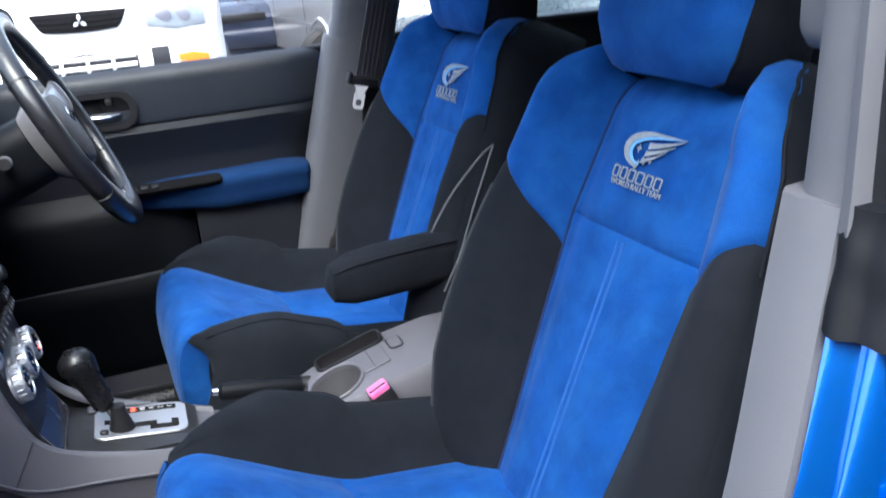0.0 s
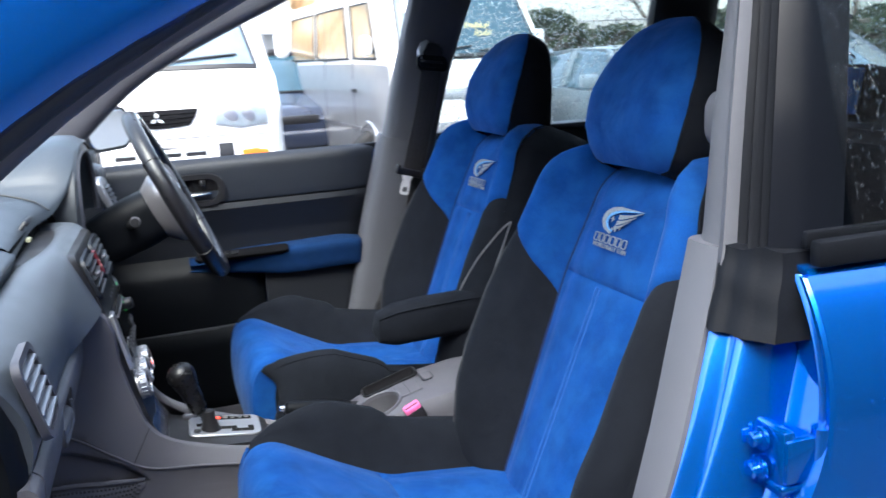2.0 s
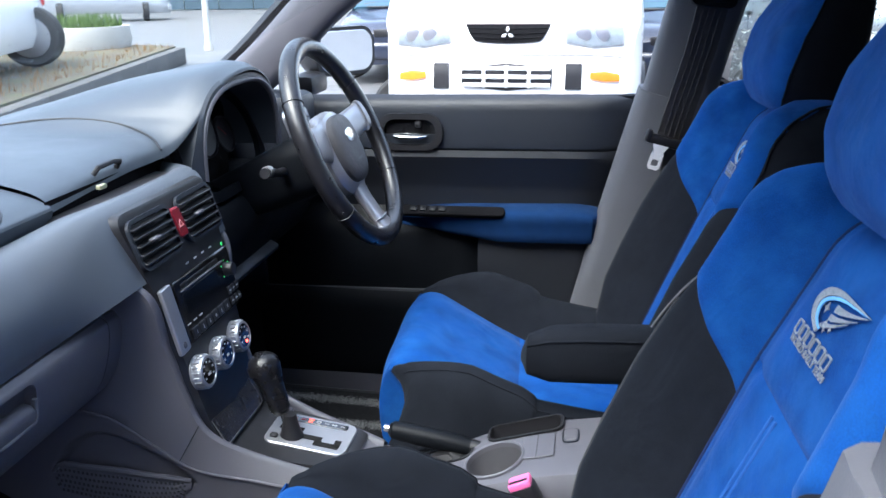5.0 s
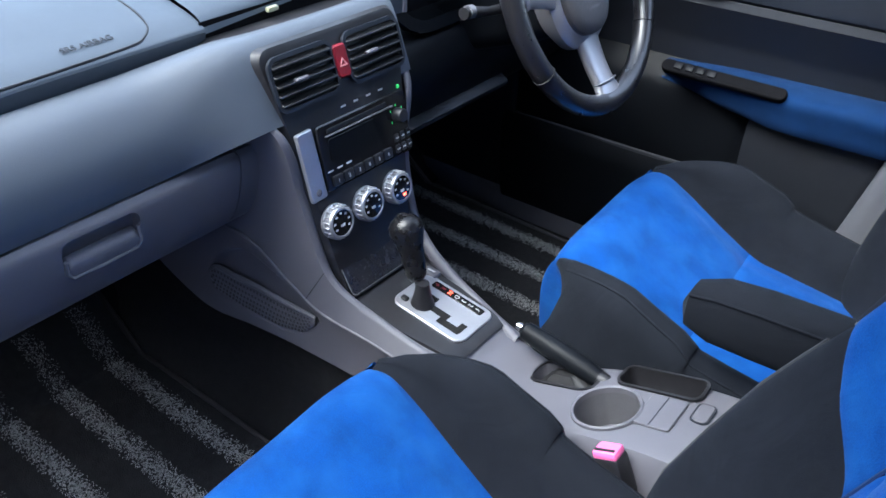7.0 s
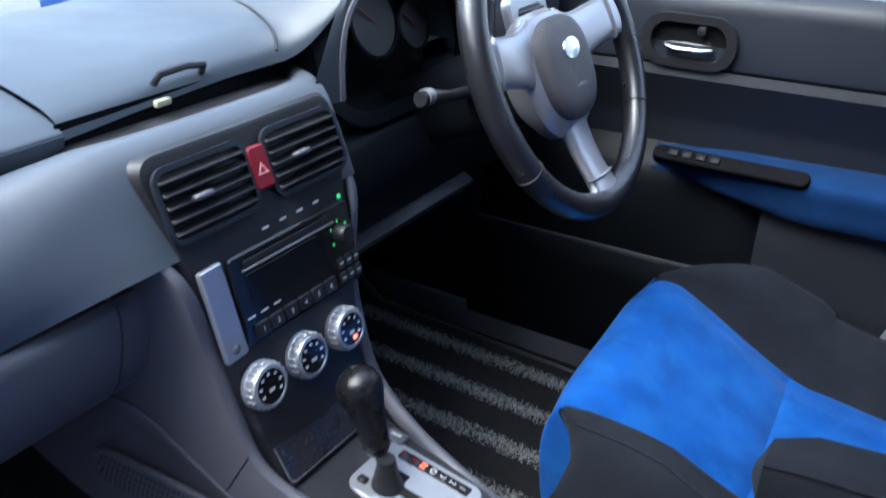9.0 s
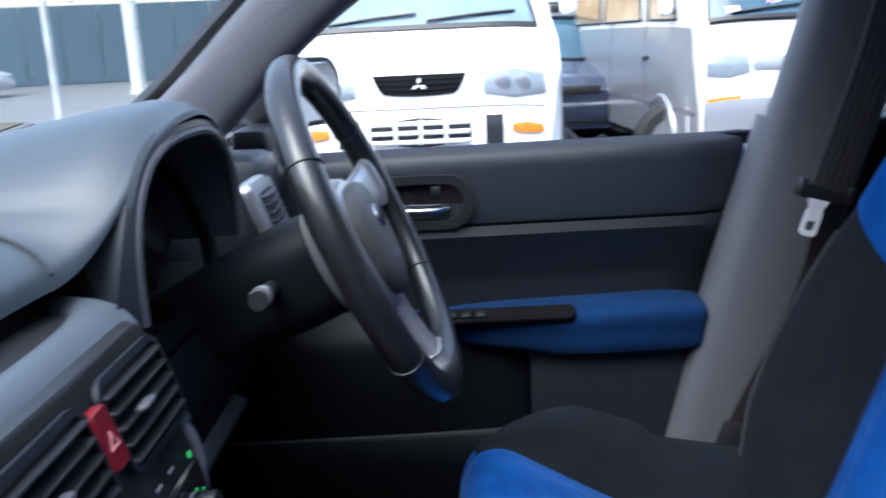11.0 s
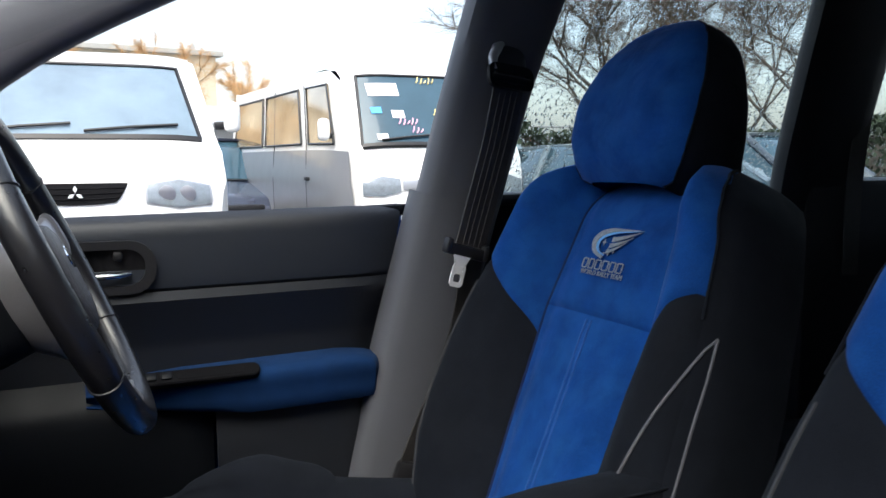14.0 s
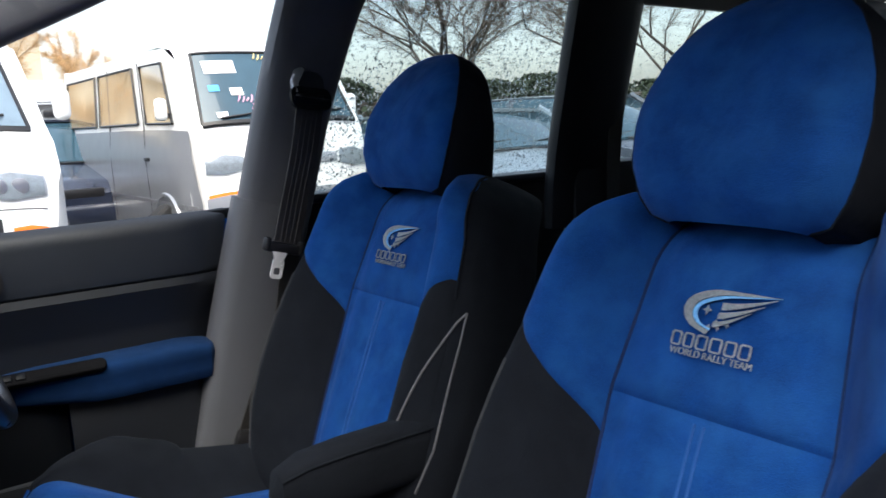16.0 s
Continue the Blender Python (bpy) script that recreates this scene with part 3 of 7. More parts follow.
# armrest: padded blue top with a dark grab recess
def arm(u, v):
    x = -0.69 + 0.475 * u
    top = lerp([(0, 0.805), (0.3, 0.818), (0.85, 0.826), (0.96, 0.820), (1, 0.800)], u)
    low = lerp([(0, 0.770), (0.5, 0.743), (0.95, 0.748), (1, 0.775)], u)
    out = lerp([(0, 0.742), (0.25, 0.702), (0.6, 0.686), (0.93, 0.686), (1, 0.728)], u)
    pts = [(0.79, top - 0.006), (0.755, top), (out + 0.012, top - 0.002), (out, top - 0.016), (out + 0.004, (top + low) / 2), (out + 0.012, low + 0.006), (0.745, low), (0.79, low)]
    y, z, _ = spline([(a, b, 0) for a, b in pts], v * 7)
    return Vector((x, y, z))
part("armrest", surface(arm, steps(0, 1, 30), steps(0, 1, 21)), DOORBLUE, fdoor, "blue cloth padded armrest")
gr = axes((-0.555, 0.6965, 0.8170), (1, -0.035, 0.02), (0, 0.80, 0.60))
part("grab_recess", plate(rounded(0.240, 0.026, 0.012), gr @ pose(0, 0, -0.006), 0.011, 0.002), SLOTBLACK, fdoor, "black grab recess")
part("recess_well", plate(rounded(0.100, 0.016, 0.007), gr @ pose(0.045, 0.001, 0.0045), 0.001, 0.0003), SLOTBLACK, fdoor)
for i in range(4):
    part("window_switch", box(0, 0, 0, 0.017, 0.014, 0.007, 0.003, 2, gr @ pose(-0.020 - 0.022 * i, 0.001, 0.005)), DEEPBLACK, fdoor, "black window switch")
# door handle in its bezel
hm = axes((-0.655, 0.741, 0.985), (-1, 0, 0), (0, 0, 1))
part("handle_bezel", frame_plate(rounded(0.150, 0.082, 0.038), rounded(0.118, 0.056, 0.026), hm, -0.008), BLACKP, fdoor, "black handle bezel")
part("handle_cup", plate(rounded(0.118, 0.056, 0.026), hm @ pose(0, 0, 0.004), -0.001, 0.0002), GLOSSBLACK, fdoor)
part("handle", tube([hm @ Vector(p) for p in ((-0.038, -0.010, -0.003), (-0.018, -0.012, -0.010), (0.018, -0.012, -0.012), (0.036, -0.010, -0.004))], [0.003, 0.005, 0.0055, 0.004], 10), CHROME, fdoor, "chrome pull handle")
part("lock_tab", box(-0.635, 0.736, 1.003, 0.014, 0.012, 0.014, 0.004), BLACKP, fdoor)
# exterior mirror beyond the glass
mirror = thing("door_mirror", (-0.90, 0.86, 1.06), "exterior door mirror in a blue shell", "door mirror")
mm = axes((-0.855, 0.95, 1.142), (0.55, 0.83, 0.0), (0.0, 0, 1))
part("housing", rings([[mm @ Vector((x * k, y * k, z)) for x, y in rounded(0.185, 0.115, 0.04)] for k, z in ((1.0, 0.0), (1.03, -0.03), (0.9, -0.08), (0.6, -0.11))]), BLACKP, mirror)
part("mirror_glass", plate(rounded(0.168, 0.098, 0.034), mm, 0.003), CHROME, mirror, "silvered mirror glass")
part("stalk", box(-0.92, 0.85, 1.075, 0.06, 0.12, 0.05, 0.015), BLACKP, mirror)

# ---------------- front seats ----------------
REC = radians(23)
WSEAM = 4.62  # where the blue wing meets the black side
EDGE = [(-0.05, 0.098), (0.05, 0.104), (0.15, 0.114), (0.335, 0.127), (0.52, 0.108), (0.575, 0.090)]
OUT = [(-0.05, 0.250), (0.05, 0.272), (0.15, 0.288), (0.30, 0.268), (0.38, 0.250), (0.45, 0.236), (0.50, 0.214), (0.535, 0.184), (0.56, 0.146), (0.575, 0.106)]
CREST = [(-0.05, 0.050), (0.08, 0.078), (0.25, 0.080), (0.36, 0.072), (0.45, 0.071), (0.52, 0.076), (0.55, 0.070), (0.575, 0.032)]


def back_point(s, w, n):
    return Vector((math.sin(REC) * w - math.cos(REC) * n, s, 0.62 + math.cos(REC) * w + math.sin(REC) * n))


def back_at(p, w):
    """The seat back's skin: p runs from the middle of the front (0) round the bolster to the middle of the back (9)."""
    sg = -1 if p < 0 else 1
    e, o, c = lerp(EDGE, w), lerp(OUT, w), lerp(CREST, w)
    roll = -7.0 * max(0, w - 0.47) ** 2
    k = [(0, 0.010), (e * 0.6, 0.009), (e, 0.002), (e + 0.36 * (o - e), c * 0.72), (e + 0.68 * (o - e), c), (o, c * 0.30), (o + 0.004, -0.045), (o - 0.014, -0.105), (o * 0.6, -0.130), (0, -0.134)]
    v = spline([(a, b, 0) for a, b in k], abs(p))
    return v.x * sg, v.y + roll


def sunk(n, edge=0.0065):
    """Steps from 0 to 1 that crowd at both ends, where a seam lies."""
    return [0.0, edge, edge * 3] + [edge * 3 + (1 - edge * 6) * i / n for i in range(1, n)] + [1 - edge * 3, 1 - edge, 1.0]


def back_patch(p0, p1, w0, w1, nu=14, nv=22, seam=0.005, sides="lrbt"):
    us, vs = sunk(nu, 0.012), sunk(nv, 0.012)

    def f(u, v):
        p = p0 + (p1 - p0) * u
        a, b = (w0(p) if callable(w0) else w0), (w1(p) if callable(w1) else w1)
        w = a + (b - a) * v
        s, n = back_at(p, w)
        d = min(u if "l" in sides else 1, 1 - u if "r" in sides else 1, v if "b" in sides else 1, 1 - v if "t" in sides else 1)
        n -= seam * math.exp(-(d / 0.018) ** 2) * (1 if abs(p) < 5 else 0)
        return back_point(s, w, n)
    return surface(f, us, vs)


def wing_low(p):
    return 0.286 + 0.100 * min(1.0, (abs(p) - 2) / 2.4) ** 0.85


CUSH = [(0.05, 0.585), (-0.06, 0.595), (-0.15, 0.602), (-0.195, 0.606), (-0.26, 0.634), (-0.33, 0.670), (-0.383, 0.693), (-0.424, 0.682), (-0.446, 0.630), (-0.446, 0.55), (-0.430, 0.46)]


def cush_at(p, q):
    sg = -1 if p < 0 else 1
    p = abs(p)
    c = spline([(a, 0, b) for a, b in CUSH], q)
    d = (spline([(a, 0, b) for a, b in CUSH], min(q + .05, 10)) - spline([(a, 0, b) for a, b in CUSH], max(q - .05, 0))).normalized()
    nrm = Vector((d.z, 0, -d.x))
    bh = lerp([(0, 0.050), (2, 0.062), (3.5, 0.078), (4.6, 0.070), (5.2, 0.046), (5.8, 0.016), (6.3, -0.001), (7, -0.006), (10, -0.01)], q)
    o = lerp([(0, 0.255), (3, 0.268), (4.5, 0.258), (5.5, 0.232), (6.2, 0.206), (7.2, 0.186), (10, 0.180)], q)
    e = lerp([(0, 0.150), (3, 0.160), (5, 0.172), (6, 0.172), (7, 0.168), (10, 0.162)], q)
    k = [(0, 0.004), (e * 0.6, 0.004), (e, -0.004), (e + 0.35 * (o - e), bh * 0.75), (e + 0.70 * (o - e), bh), (o, bh - 0.035), (o - 0.002, -0.09), (o - 0.012, -0.15), (o - 0.04, -0.19)]
    v = spline([(a, b, 0) for a, b in k], p)
    return c, nrm, v.x * sg, v.y


def cush_skew(x):
    """The covers are pulled a little towards the driver's side at the front."""
    return 0.080 * max(0.0, -x - 0.02)


def cush_patch(p0, p1, q0, q1, nu=12, nv=20, seam=0.005, sides="lrbt"):
    us, vs = sunk(nu, 0.012), sunk(nv, 0.012)

    def f(u, v):
        p, q = p0 + (p1 - p0) * u, q0 + (q1 - q0) * v
        c, nrm, s, n = cush_at(p, q)
        d = min(u if "l" in sides else 1, 1 - u if "r" in sides else 1, v if "b" in sides else 1, 1 - v if "t" in sides else 1)
        n -= seam * math.exp(-(d / 0.018) ** 2) * (1 if abs(p) < 5 else 0)
        return c + nrm * n + Vector((0, s + cush_skew(c.x), 0))
    return surface(f, us, vs)


HEADW = [(0.520, 0.080), (0.526, 0.104), (0.545, 0.120), (0.575, 0.132), (0.615, 0.137), (0.655, 0.132), (0.695, 0.117), (0.725, 0.099), (0.748, 0.074), (0.762, 0.042), (0.768, 0.004)]
HEADF = [(0.520, 0.030), (0.54, 0.052), (0.575, 0.072), (0.63, 0.080), (0.69, 0.070), (0.735, 0.050), (0.760, 0.030), (0.768, 0.010)]
HEADB = [(0.520, -0.108), (0.56, -0.100), (0.62, -0.070), (0.69, -0.046), (0.74, -0.032), (0.768, -0.014)]
HEADS = 0.012  # the cover sits a little to one side


def seam_angle(v):
    return lerp([(0, 72), (0.25, 69), (0.6, 64), (0.85, 55), (1, 40)], v)


def head_patch(front, n):
    def f(u, v):
        lim = seam_angle(v)
        a = radians(-lim + 2 * lim * u if front else lim + (360 - 2 * lim) * u)
        w = 0.520 + 0.248 * (0.5 - 0.5 * math.cos(math.pi * v))
        h, fr, bk = lerp(HEADW, w), lerp(HEADF, w), lerp(HEADB, w)
        ca, sa = math.cos(a), math.sin(a)
        s = h * math.copysign(abs(sa) ** 0.6, sa)
        m = (fr if ca > 0 else -bk) * math.copysign(abs(ca) ** 0.6, ca)
        return back_point(s + HEADS, w, m + 0.004)
    return surface(f, steps(0, 1, n), steps(0, 1, 30))


def text_mesh(body, size, depth=0.001):
    cu = bpy.data.curves.new("letters", 'FONT')
    cu.body, cu.size, cu.align_x, cu.extrude = body, size, 'CENTER', depth
    ob = bpy.data.objects.new("letters", cu)
    scene.collection.objects.link(ob)
    bpy.context.view_layer.update()
    me = bpy.data.meshes.new_from_object(ob.evaluated_get(bpy.context.evaluated_depsgraph_get()))
    bpy.data.objects.remove(ob)
    bm = bmesh.new()
    bm.from_mesh(me)
    bpy.data.meshes.remove(me)
    return bm


def on_back(bm, s0, w0, lift=0.003):
    """Lays a flat mesh in x, y on the seat back's logo panel, x towards the car's near side."""
    for v in bm.verts:
        s, w = s0 - v.co.x, w0 + v.co.y
        n = 0.0105 + lift + v.co.z - 7.0 * max(0, w - 0.47) ** 2
        v.co = back_point(s, w, n)
    bmesh.ops.recalc_face_normals(bm, faces=bm.faces)
    return bm


def ribbon(f, n=20, z=0.0012):
    """A flat raised strip between two curves f(t) -> (x0, y0), (x1, y1)."""
    lo = []
    for t in steps(0, 1, n):
        (a, b), (c, d) = f(t)
        lo.append([(a, b, 0), (a, b, z), (c, d, z), (c, d, 0)])
    return rings(lo)


WELT = material("dark_grey_welt", (0.030, 0.032, 0.037), 0.8, vary=0.2, scale=60, bump=0.3)


def build_seat():
    seat = thing("front_seat", (0, 0, 0), "front seat in blue suede and black knit with embroidered emblem", "car seat", "front seats")
    part("insert", back_patch(-2, 2, -0.05, 0.335, 24, 26), SUEDE, seat, "blue suede backrest insert")
    part("emblem_panel", back_patch(-2, 2, 0.335, 0.56, 24, 18), SUEDE, seat, "blue suede panel with embroidery")
    for s in (1, -1):
        part("shoulder_wing", back_patch(2 * s, WSEAM * s, wing_low, 0.575, 20, 20), SUEDE, seat, "blue suede shoulder wing")
        part("side_bolster", back_patch(2 * s, WSEAM * s, -0.05, wing_low, 20, 22), CLOTH, seat, "black knit side bolster")
        part("back_cover", back_patch(WSEAM * s, 9 * s, -0.05, 0.575, 22, 20, sides=""), CLOTH, seat)
        # stitched seam in the insert
        path = [back_point(0.0055 * s, w, 0.0105) for w in steps(-0.03, 0.328, 30)]
        part("stitch", tube(path, 0.0017, 6), STITCH, seat)
        path = [back_point(back_at(2.0 * s, w)[0], w, back_at(2.0 * s, w)[1] - 0.004) for w in steps(-0.03, 0.54, 40)]
        part("welt", tube(path, 0.0020, 6), SEAM, seat)
        # bolster edge seam, the black welt round the wing, and the cushion's edge seam
        if s > 0:
            path = [back_point(back_at(4.05 * s, w)[0], w, back_at(4.05 * s, w)[1] + 0.0006) for w in steps(-0.03, 0.335, 30)]
            part("bolster_welt", tube(path, 0.0020, 6), WELT, seat)
        path = [back_point(back_at(WSEAM * s, w)[0], w, back_at(WSEAM * s, w)[1] + 0.0006) for w in steps(0.36, 0.57, 24)]
        part("wing_welt", tube(path, 0.0022, 6), CLOTH, seat)
        path = []
        for q in steps(0.4, 6.2, 30):
            c, nrm, a, n = cush_at(4.4 * s, q)
            path.append(c + nrm * (n + 0.0004) + Vector((0, a + cush_skew(c.x), 0)))
        part("cushion_welt", tube(path, 0.0018, 6), CLOTH, seat)
    # top lid of the backrest under the head restraint
    top = [back_point(*back_at(p, 0.575)[:1], 0.575, back_at(p, 0.575)[1]) for p in steps(-9, 9, 72)]
    bm = bmesh.new()
    bm.faces.new([bm.verts.new(p) for p in top[:-1]])
    part("back_lid", bm, CLOTH, seat)
    head = part("head_restraint", head_patch(True, 28), SUEDE, seat, "blue suede head restraint front")
    part("restraint_cover", head_patch(False, 34), CLOTH, head, "black knit head restraint side")
    for s in (1, -1):
        path = []
        for v in steps(0.04, 0.97, 26):
            w = 0.520 + 0.248 * (0.5 - 0.5 * math.cos(math.pi * v))
            h, fr, lim = lerp(HEADW, w), lerp(HEADF, w), radians(seam_angle(v))
            path.append(back_point(HEADS + s * h * math.sin(lim) ** 0.6, w, fr * math.cos(lim) ** 0.6 + 0.0045))
        part("restraint_welt", tube(path, 0.0016, 6), CLOTH, head)
    # cushion
    part("cushion_front", cush_patch(-2, 2, 3.2, 10, 22, 26), SUEDE, seat, "blue suede cushion front")
    part("cushion_rear", cush_patch(-2, 2, 0, 3.2, 22, 14), SUEDE, seat, "blue suede cushion rear")
    for s in (1, -1):
        part("cushion_nose", cush_patch(2 * s, 5.2 * s, 7.0, 10, 16, 16, sides=""), SUEDE, seat)
        part("cushion_bolster", cush_patch(2 * s, 8 * s, 0, 7.0, 26, 28), CLOTH, seat, "black knit cushion bolster")
        part("nose_side", cush_patch(5.2 * s, 8 * s, 7.0, 10, 10, 14, sides=""), CLOTH, seat)
    part("seat_base", box(-0.22, 0, 0.44, 0.40, 0.42, 0.18, 0.03), BLACKP, seat)
    for s in (1, -1):
        part("seat_rail", box(-0.20, 0.19 * s, 0.37, 0.46, 0.035, 0.04, 0.006), STEEL, seat, "steel seat rail")
    # embroidery: swoosh, stars and two lines of lettering as the cover shows them
    def wing(t):
        """Upper edge of the wing: up round the blunt end, then out to the tip."""
        return tuple(spline([(-0.012, -0.020, 0), (-0.034, -0.012, 0), (-0.043, 0.003, 0), (-0.034, 0.017, 0), (-0.010, 0.025, 0), (0.025, 0.026, 0), (0.060, 0.026, 0)], t * 6))[:2]
    def band(i0, i1):
        def f(t):
            x, y = wing(t)
            cx, cy = 0.0 + 0.060 * max(0, t - 0.5) * 2, -0.004 + 0.029 * max(0, t - 0.5) * 2
            return (x + (cx - x) * i0, y + (cy - y) * i0), (x + (cx - x) * i1, y + (cy - y) * i1)
        return f
    part("embroidery", on_back(ribbon(band(0.0, 0.24)), 0.005, 0.434), SILVERTHREAD, seat, "silver embroidered wing")
    part("embroidery_line", on_back(ribbon(band(0.27, 0.38)), 0.005, 0.434), BLUETHREAD, seat, "pale blue embroidered line")
    for (x0, y0, x1, y1, wd) in ((0.000, 0.006, 0.056, 0.0235, 0.007), (-0.002, -0.003, 0.044, 0.0155, 0.006), (-0.006, -0.012, 0.032, 0.0075, 0.005)):
        part("feather", on_back(ribbon(lambda t: ((x0 + (x1 - x0) * t, y0 + (y1 - y0) * t ** 1.3), (x0 + (x1 - x0) * t, y0 + (y1 - y0) * t ** 1.3 + wd * (1 - t) + 0.0006))), 0.005, 0.434), SILVERTHREAD, seat)
    for x, y, r in ((-0.016, 0.004, 0.0055), (-0.003, -0.006, 0.003), (0.004, 0.0, 0.003), (0.000, -0.012, 0.003), (-0.010, -0.012, 0.003), (0.010, -0.008, 0.003)):
        star = [((r if k % 2 == 0 else r * 0.4) * math.cos(math.pi * k / 4), (r if k % 2 == 0 else r * 0.4) * math.sin(math.pi * k / 4)) for k in range(8)]
        part("star", on_back(plate([(a + x, b + y) for a, b in star], Matrix(), 0.001, 0.0002), 0.005, 0.434), SILVERTHREAD, seat)
    # lettering stands as plain stitched bars
    x = -0.046
    for wd in (0.012, 0.012, 0.013, 0.014, 0.013, 0.013):
        fr = frame_plate(rounded(wd, 0.0150, 0.003, 3), rounded(wd - 0.0036, 0.0114, 0.0015, 3), Matrix.Translation((x + wd / 2, 0, 0)), 0.0013)
        part("embroidered_shape", on_back(fr, 0.008, 0.405), SILVERTHREAD, seat, "silver stitched plain shape")
        x += wd + 0.0028
    part("lettering", on_back(text_mesh("WORLD RALLY TEAM", 0.0098, 0.0006), 0.006, 0.3895), SILVERTHREAD, seat, "silver stitched lettering", smooth=0)
    return seat


near_seat = build_seat()
near_seat.matrix_basis = pose(-0.202, -0.36, 0, 0, 0, 3)
far_seat = copy_thing(near_seat, pose(-0.164, 0.35, 0, 0, 0, 3))
tagged(near_seat, "passenger seat in blue suede and black knit by the open doorway")
tagged(far_seat, "driver's seat in blue suede and black knit, armrest folded down")

# the driver's seat carries a padded armrest on its inner side
ap = [(-0.350, 0.754), (-0.340, 0.757), (-0.305, 0.760), (-0.25, 0.764), (-0.15, 0.768), (-0.075, 0.771), (-0.045, 0.773)]
az = [0.006, 0.030, 0.042, 0.044, 0.044, 0.042, 0.030]
ay = [0.006, 0.024, 0.032, 0.034, 0.034, 0.034, 0.028]
loops = []
for (x, z), hz, hy in zip(ap, az, ay):
    loops.append([Vector((x, 0.112 + hy * math.copysign(abs(math.cos(q)) ** 0.6, math.cos(q)), z + hz * math.copysign(abs(math.sin(q)) ** 0.7, math.sin(q)))) for q in (2 * math.pi * k / 20 for k in range(20))])
armrest = part("armrest", rings(loops), CLOTH, far_seat, "black knit padded armrest")
part("armrest_welt", tube([(x, 0.112 - hy * 0.9, z + hz * 0.75) for (x, z), hz, hy in list(zip(ap, az, ay))[1:]], 0.0018, 6), CLOTH, armrest)
part("pivot_button", lathe([(0.0, 0.006), (0.014, 0.006), (0.017, 0.002), (0.017, -0.01)], axes((-0.085, 0.078, 0.765), (1, 0, 0), (0, 0, 1)), 20), BLACKP, armrest, "black pivot cap")
for dp in (-1.15, -0.15):
    path = []
    for t in steps(0, 1, 16):
        w = 0.345 - 0.26 * t
        a, n = back_at(-(4.9 + dp * t ** 0.7), w)
        path.append(Matrix.Translation((-0.164, 0.35, 0)) @ Matrix.Rotation(radians(3), 4, 'Z') @ back_point(a, w, n + 0.001))
    part("piping", tube(path, 0.0018, 6), PIPING, far_seat, "pale zip piping")

# ---------------- dashboard ----------------
dash = thing("dashboard", (-1.1, 0, 0.7), "charcoal dashboard with a grey lower half and a hooded instrument cluster", "dashboard", kind="structure")

def sweep_y(section, y0, y1, n, bulge=None):
    """A closed x-z section carried across the car; bulge(y) shifts it in x and z."""
    lo = []
    for y in steps(y0, y1, n):
        dx, dz = bulge(y) if bulge else (0, 0)
        lo.append([Vector((x + dx, y, z + dz)) for x, z in section])
    return rings(lo)

def curve_sec(pts, n=40):
    return [tuple(spline([(a, b, 0) for a, b in pts], p))[:2] for p in steps(0, len(pts) - 1, n)]

def dbulge(y):
    return (0.004 * (y / 0.7) ** 2 if y < 0 else -0.024 * (y / 0.7) ** 2, -0.004 * (y / 0.7) ** 2)
# top pad, passenger side and middle
top = curve_sec([(-0.934, 1.0335), (-0.940, 1.0395), (-0.978, 1.053), (-1.10, 1.076), (-1.25, 1.080), (-1.36, 1.055), (-1.42, 1.02)], 30) + [(-1.42, 0.96), (-0.95, 0.98)]
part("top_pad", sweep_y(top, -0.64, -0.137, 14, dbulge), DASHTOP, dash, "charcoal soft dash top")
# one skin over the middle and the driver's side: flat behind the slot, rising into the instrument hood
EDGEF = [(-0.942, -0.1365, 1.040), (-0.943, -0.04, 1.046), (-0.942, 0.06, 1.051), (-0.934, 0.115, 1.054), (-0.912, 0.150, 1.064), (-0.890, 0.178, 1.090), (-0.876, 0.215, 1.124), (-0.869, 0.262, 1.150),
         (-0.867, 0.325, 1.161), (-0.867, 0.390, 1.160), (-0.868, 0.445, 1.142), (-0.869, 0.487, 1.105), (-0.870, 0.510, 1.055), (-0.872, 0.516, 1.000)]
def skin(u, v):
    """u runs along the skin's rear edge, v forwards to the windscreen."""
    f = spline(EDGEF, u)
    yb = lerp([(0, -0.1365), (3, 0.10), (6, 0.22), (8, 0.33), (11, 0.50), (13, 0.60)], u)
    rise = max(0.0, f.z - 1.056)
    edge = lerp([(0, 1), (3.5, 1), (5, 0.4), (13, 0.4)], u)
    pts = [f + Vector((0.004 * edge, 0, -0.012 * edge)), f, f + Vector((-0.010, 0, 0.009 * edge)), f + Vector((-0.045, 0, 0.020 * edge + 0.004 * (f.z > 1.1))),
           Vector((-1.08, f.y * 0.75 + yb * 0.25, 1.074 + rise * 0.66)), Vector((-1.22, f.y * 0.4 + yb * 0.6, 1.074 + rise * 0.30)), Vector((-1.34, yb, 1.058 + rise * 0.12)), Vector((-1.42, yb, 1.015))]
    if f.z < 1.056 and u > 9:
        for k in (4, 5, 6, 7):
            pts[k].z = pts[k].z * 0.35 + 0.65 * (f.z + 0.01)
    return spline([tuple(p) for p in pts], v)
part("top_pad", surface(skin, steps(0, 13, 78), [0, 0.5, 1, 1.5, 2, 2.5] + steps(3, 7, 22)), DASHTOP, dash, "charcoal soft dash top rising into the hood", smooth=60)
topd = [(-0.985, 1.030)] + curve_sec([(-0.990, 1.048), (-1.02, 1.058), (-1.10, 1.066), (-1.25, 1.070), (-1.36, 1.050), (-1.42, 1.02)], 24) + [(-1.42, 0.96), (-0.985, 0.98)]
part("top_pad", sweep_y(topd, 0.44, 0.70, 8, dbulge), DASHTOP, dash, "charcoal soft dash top")
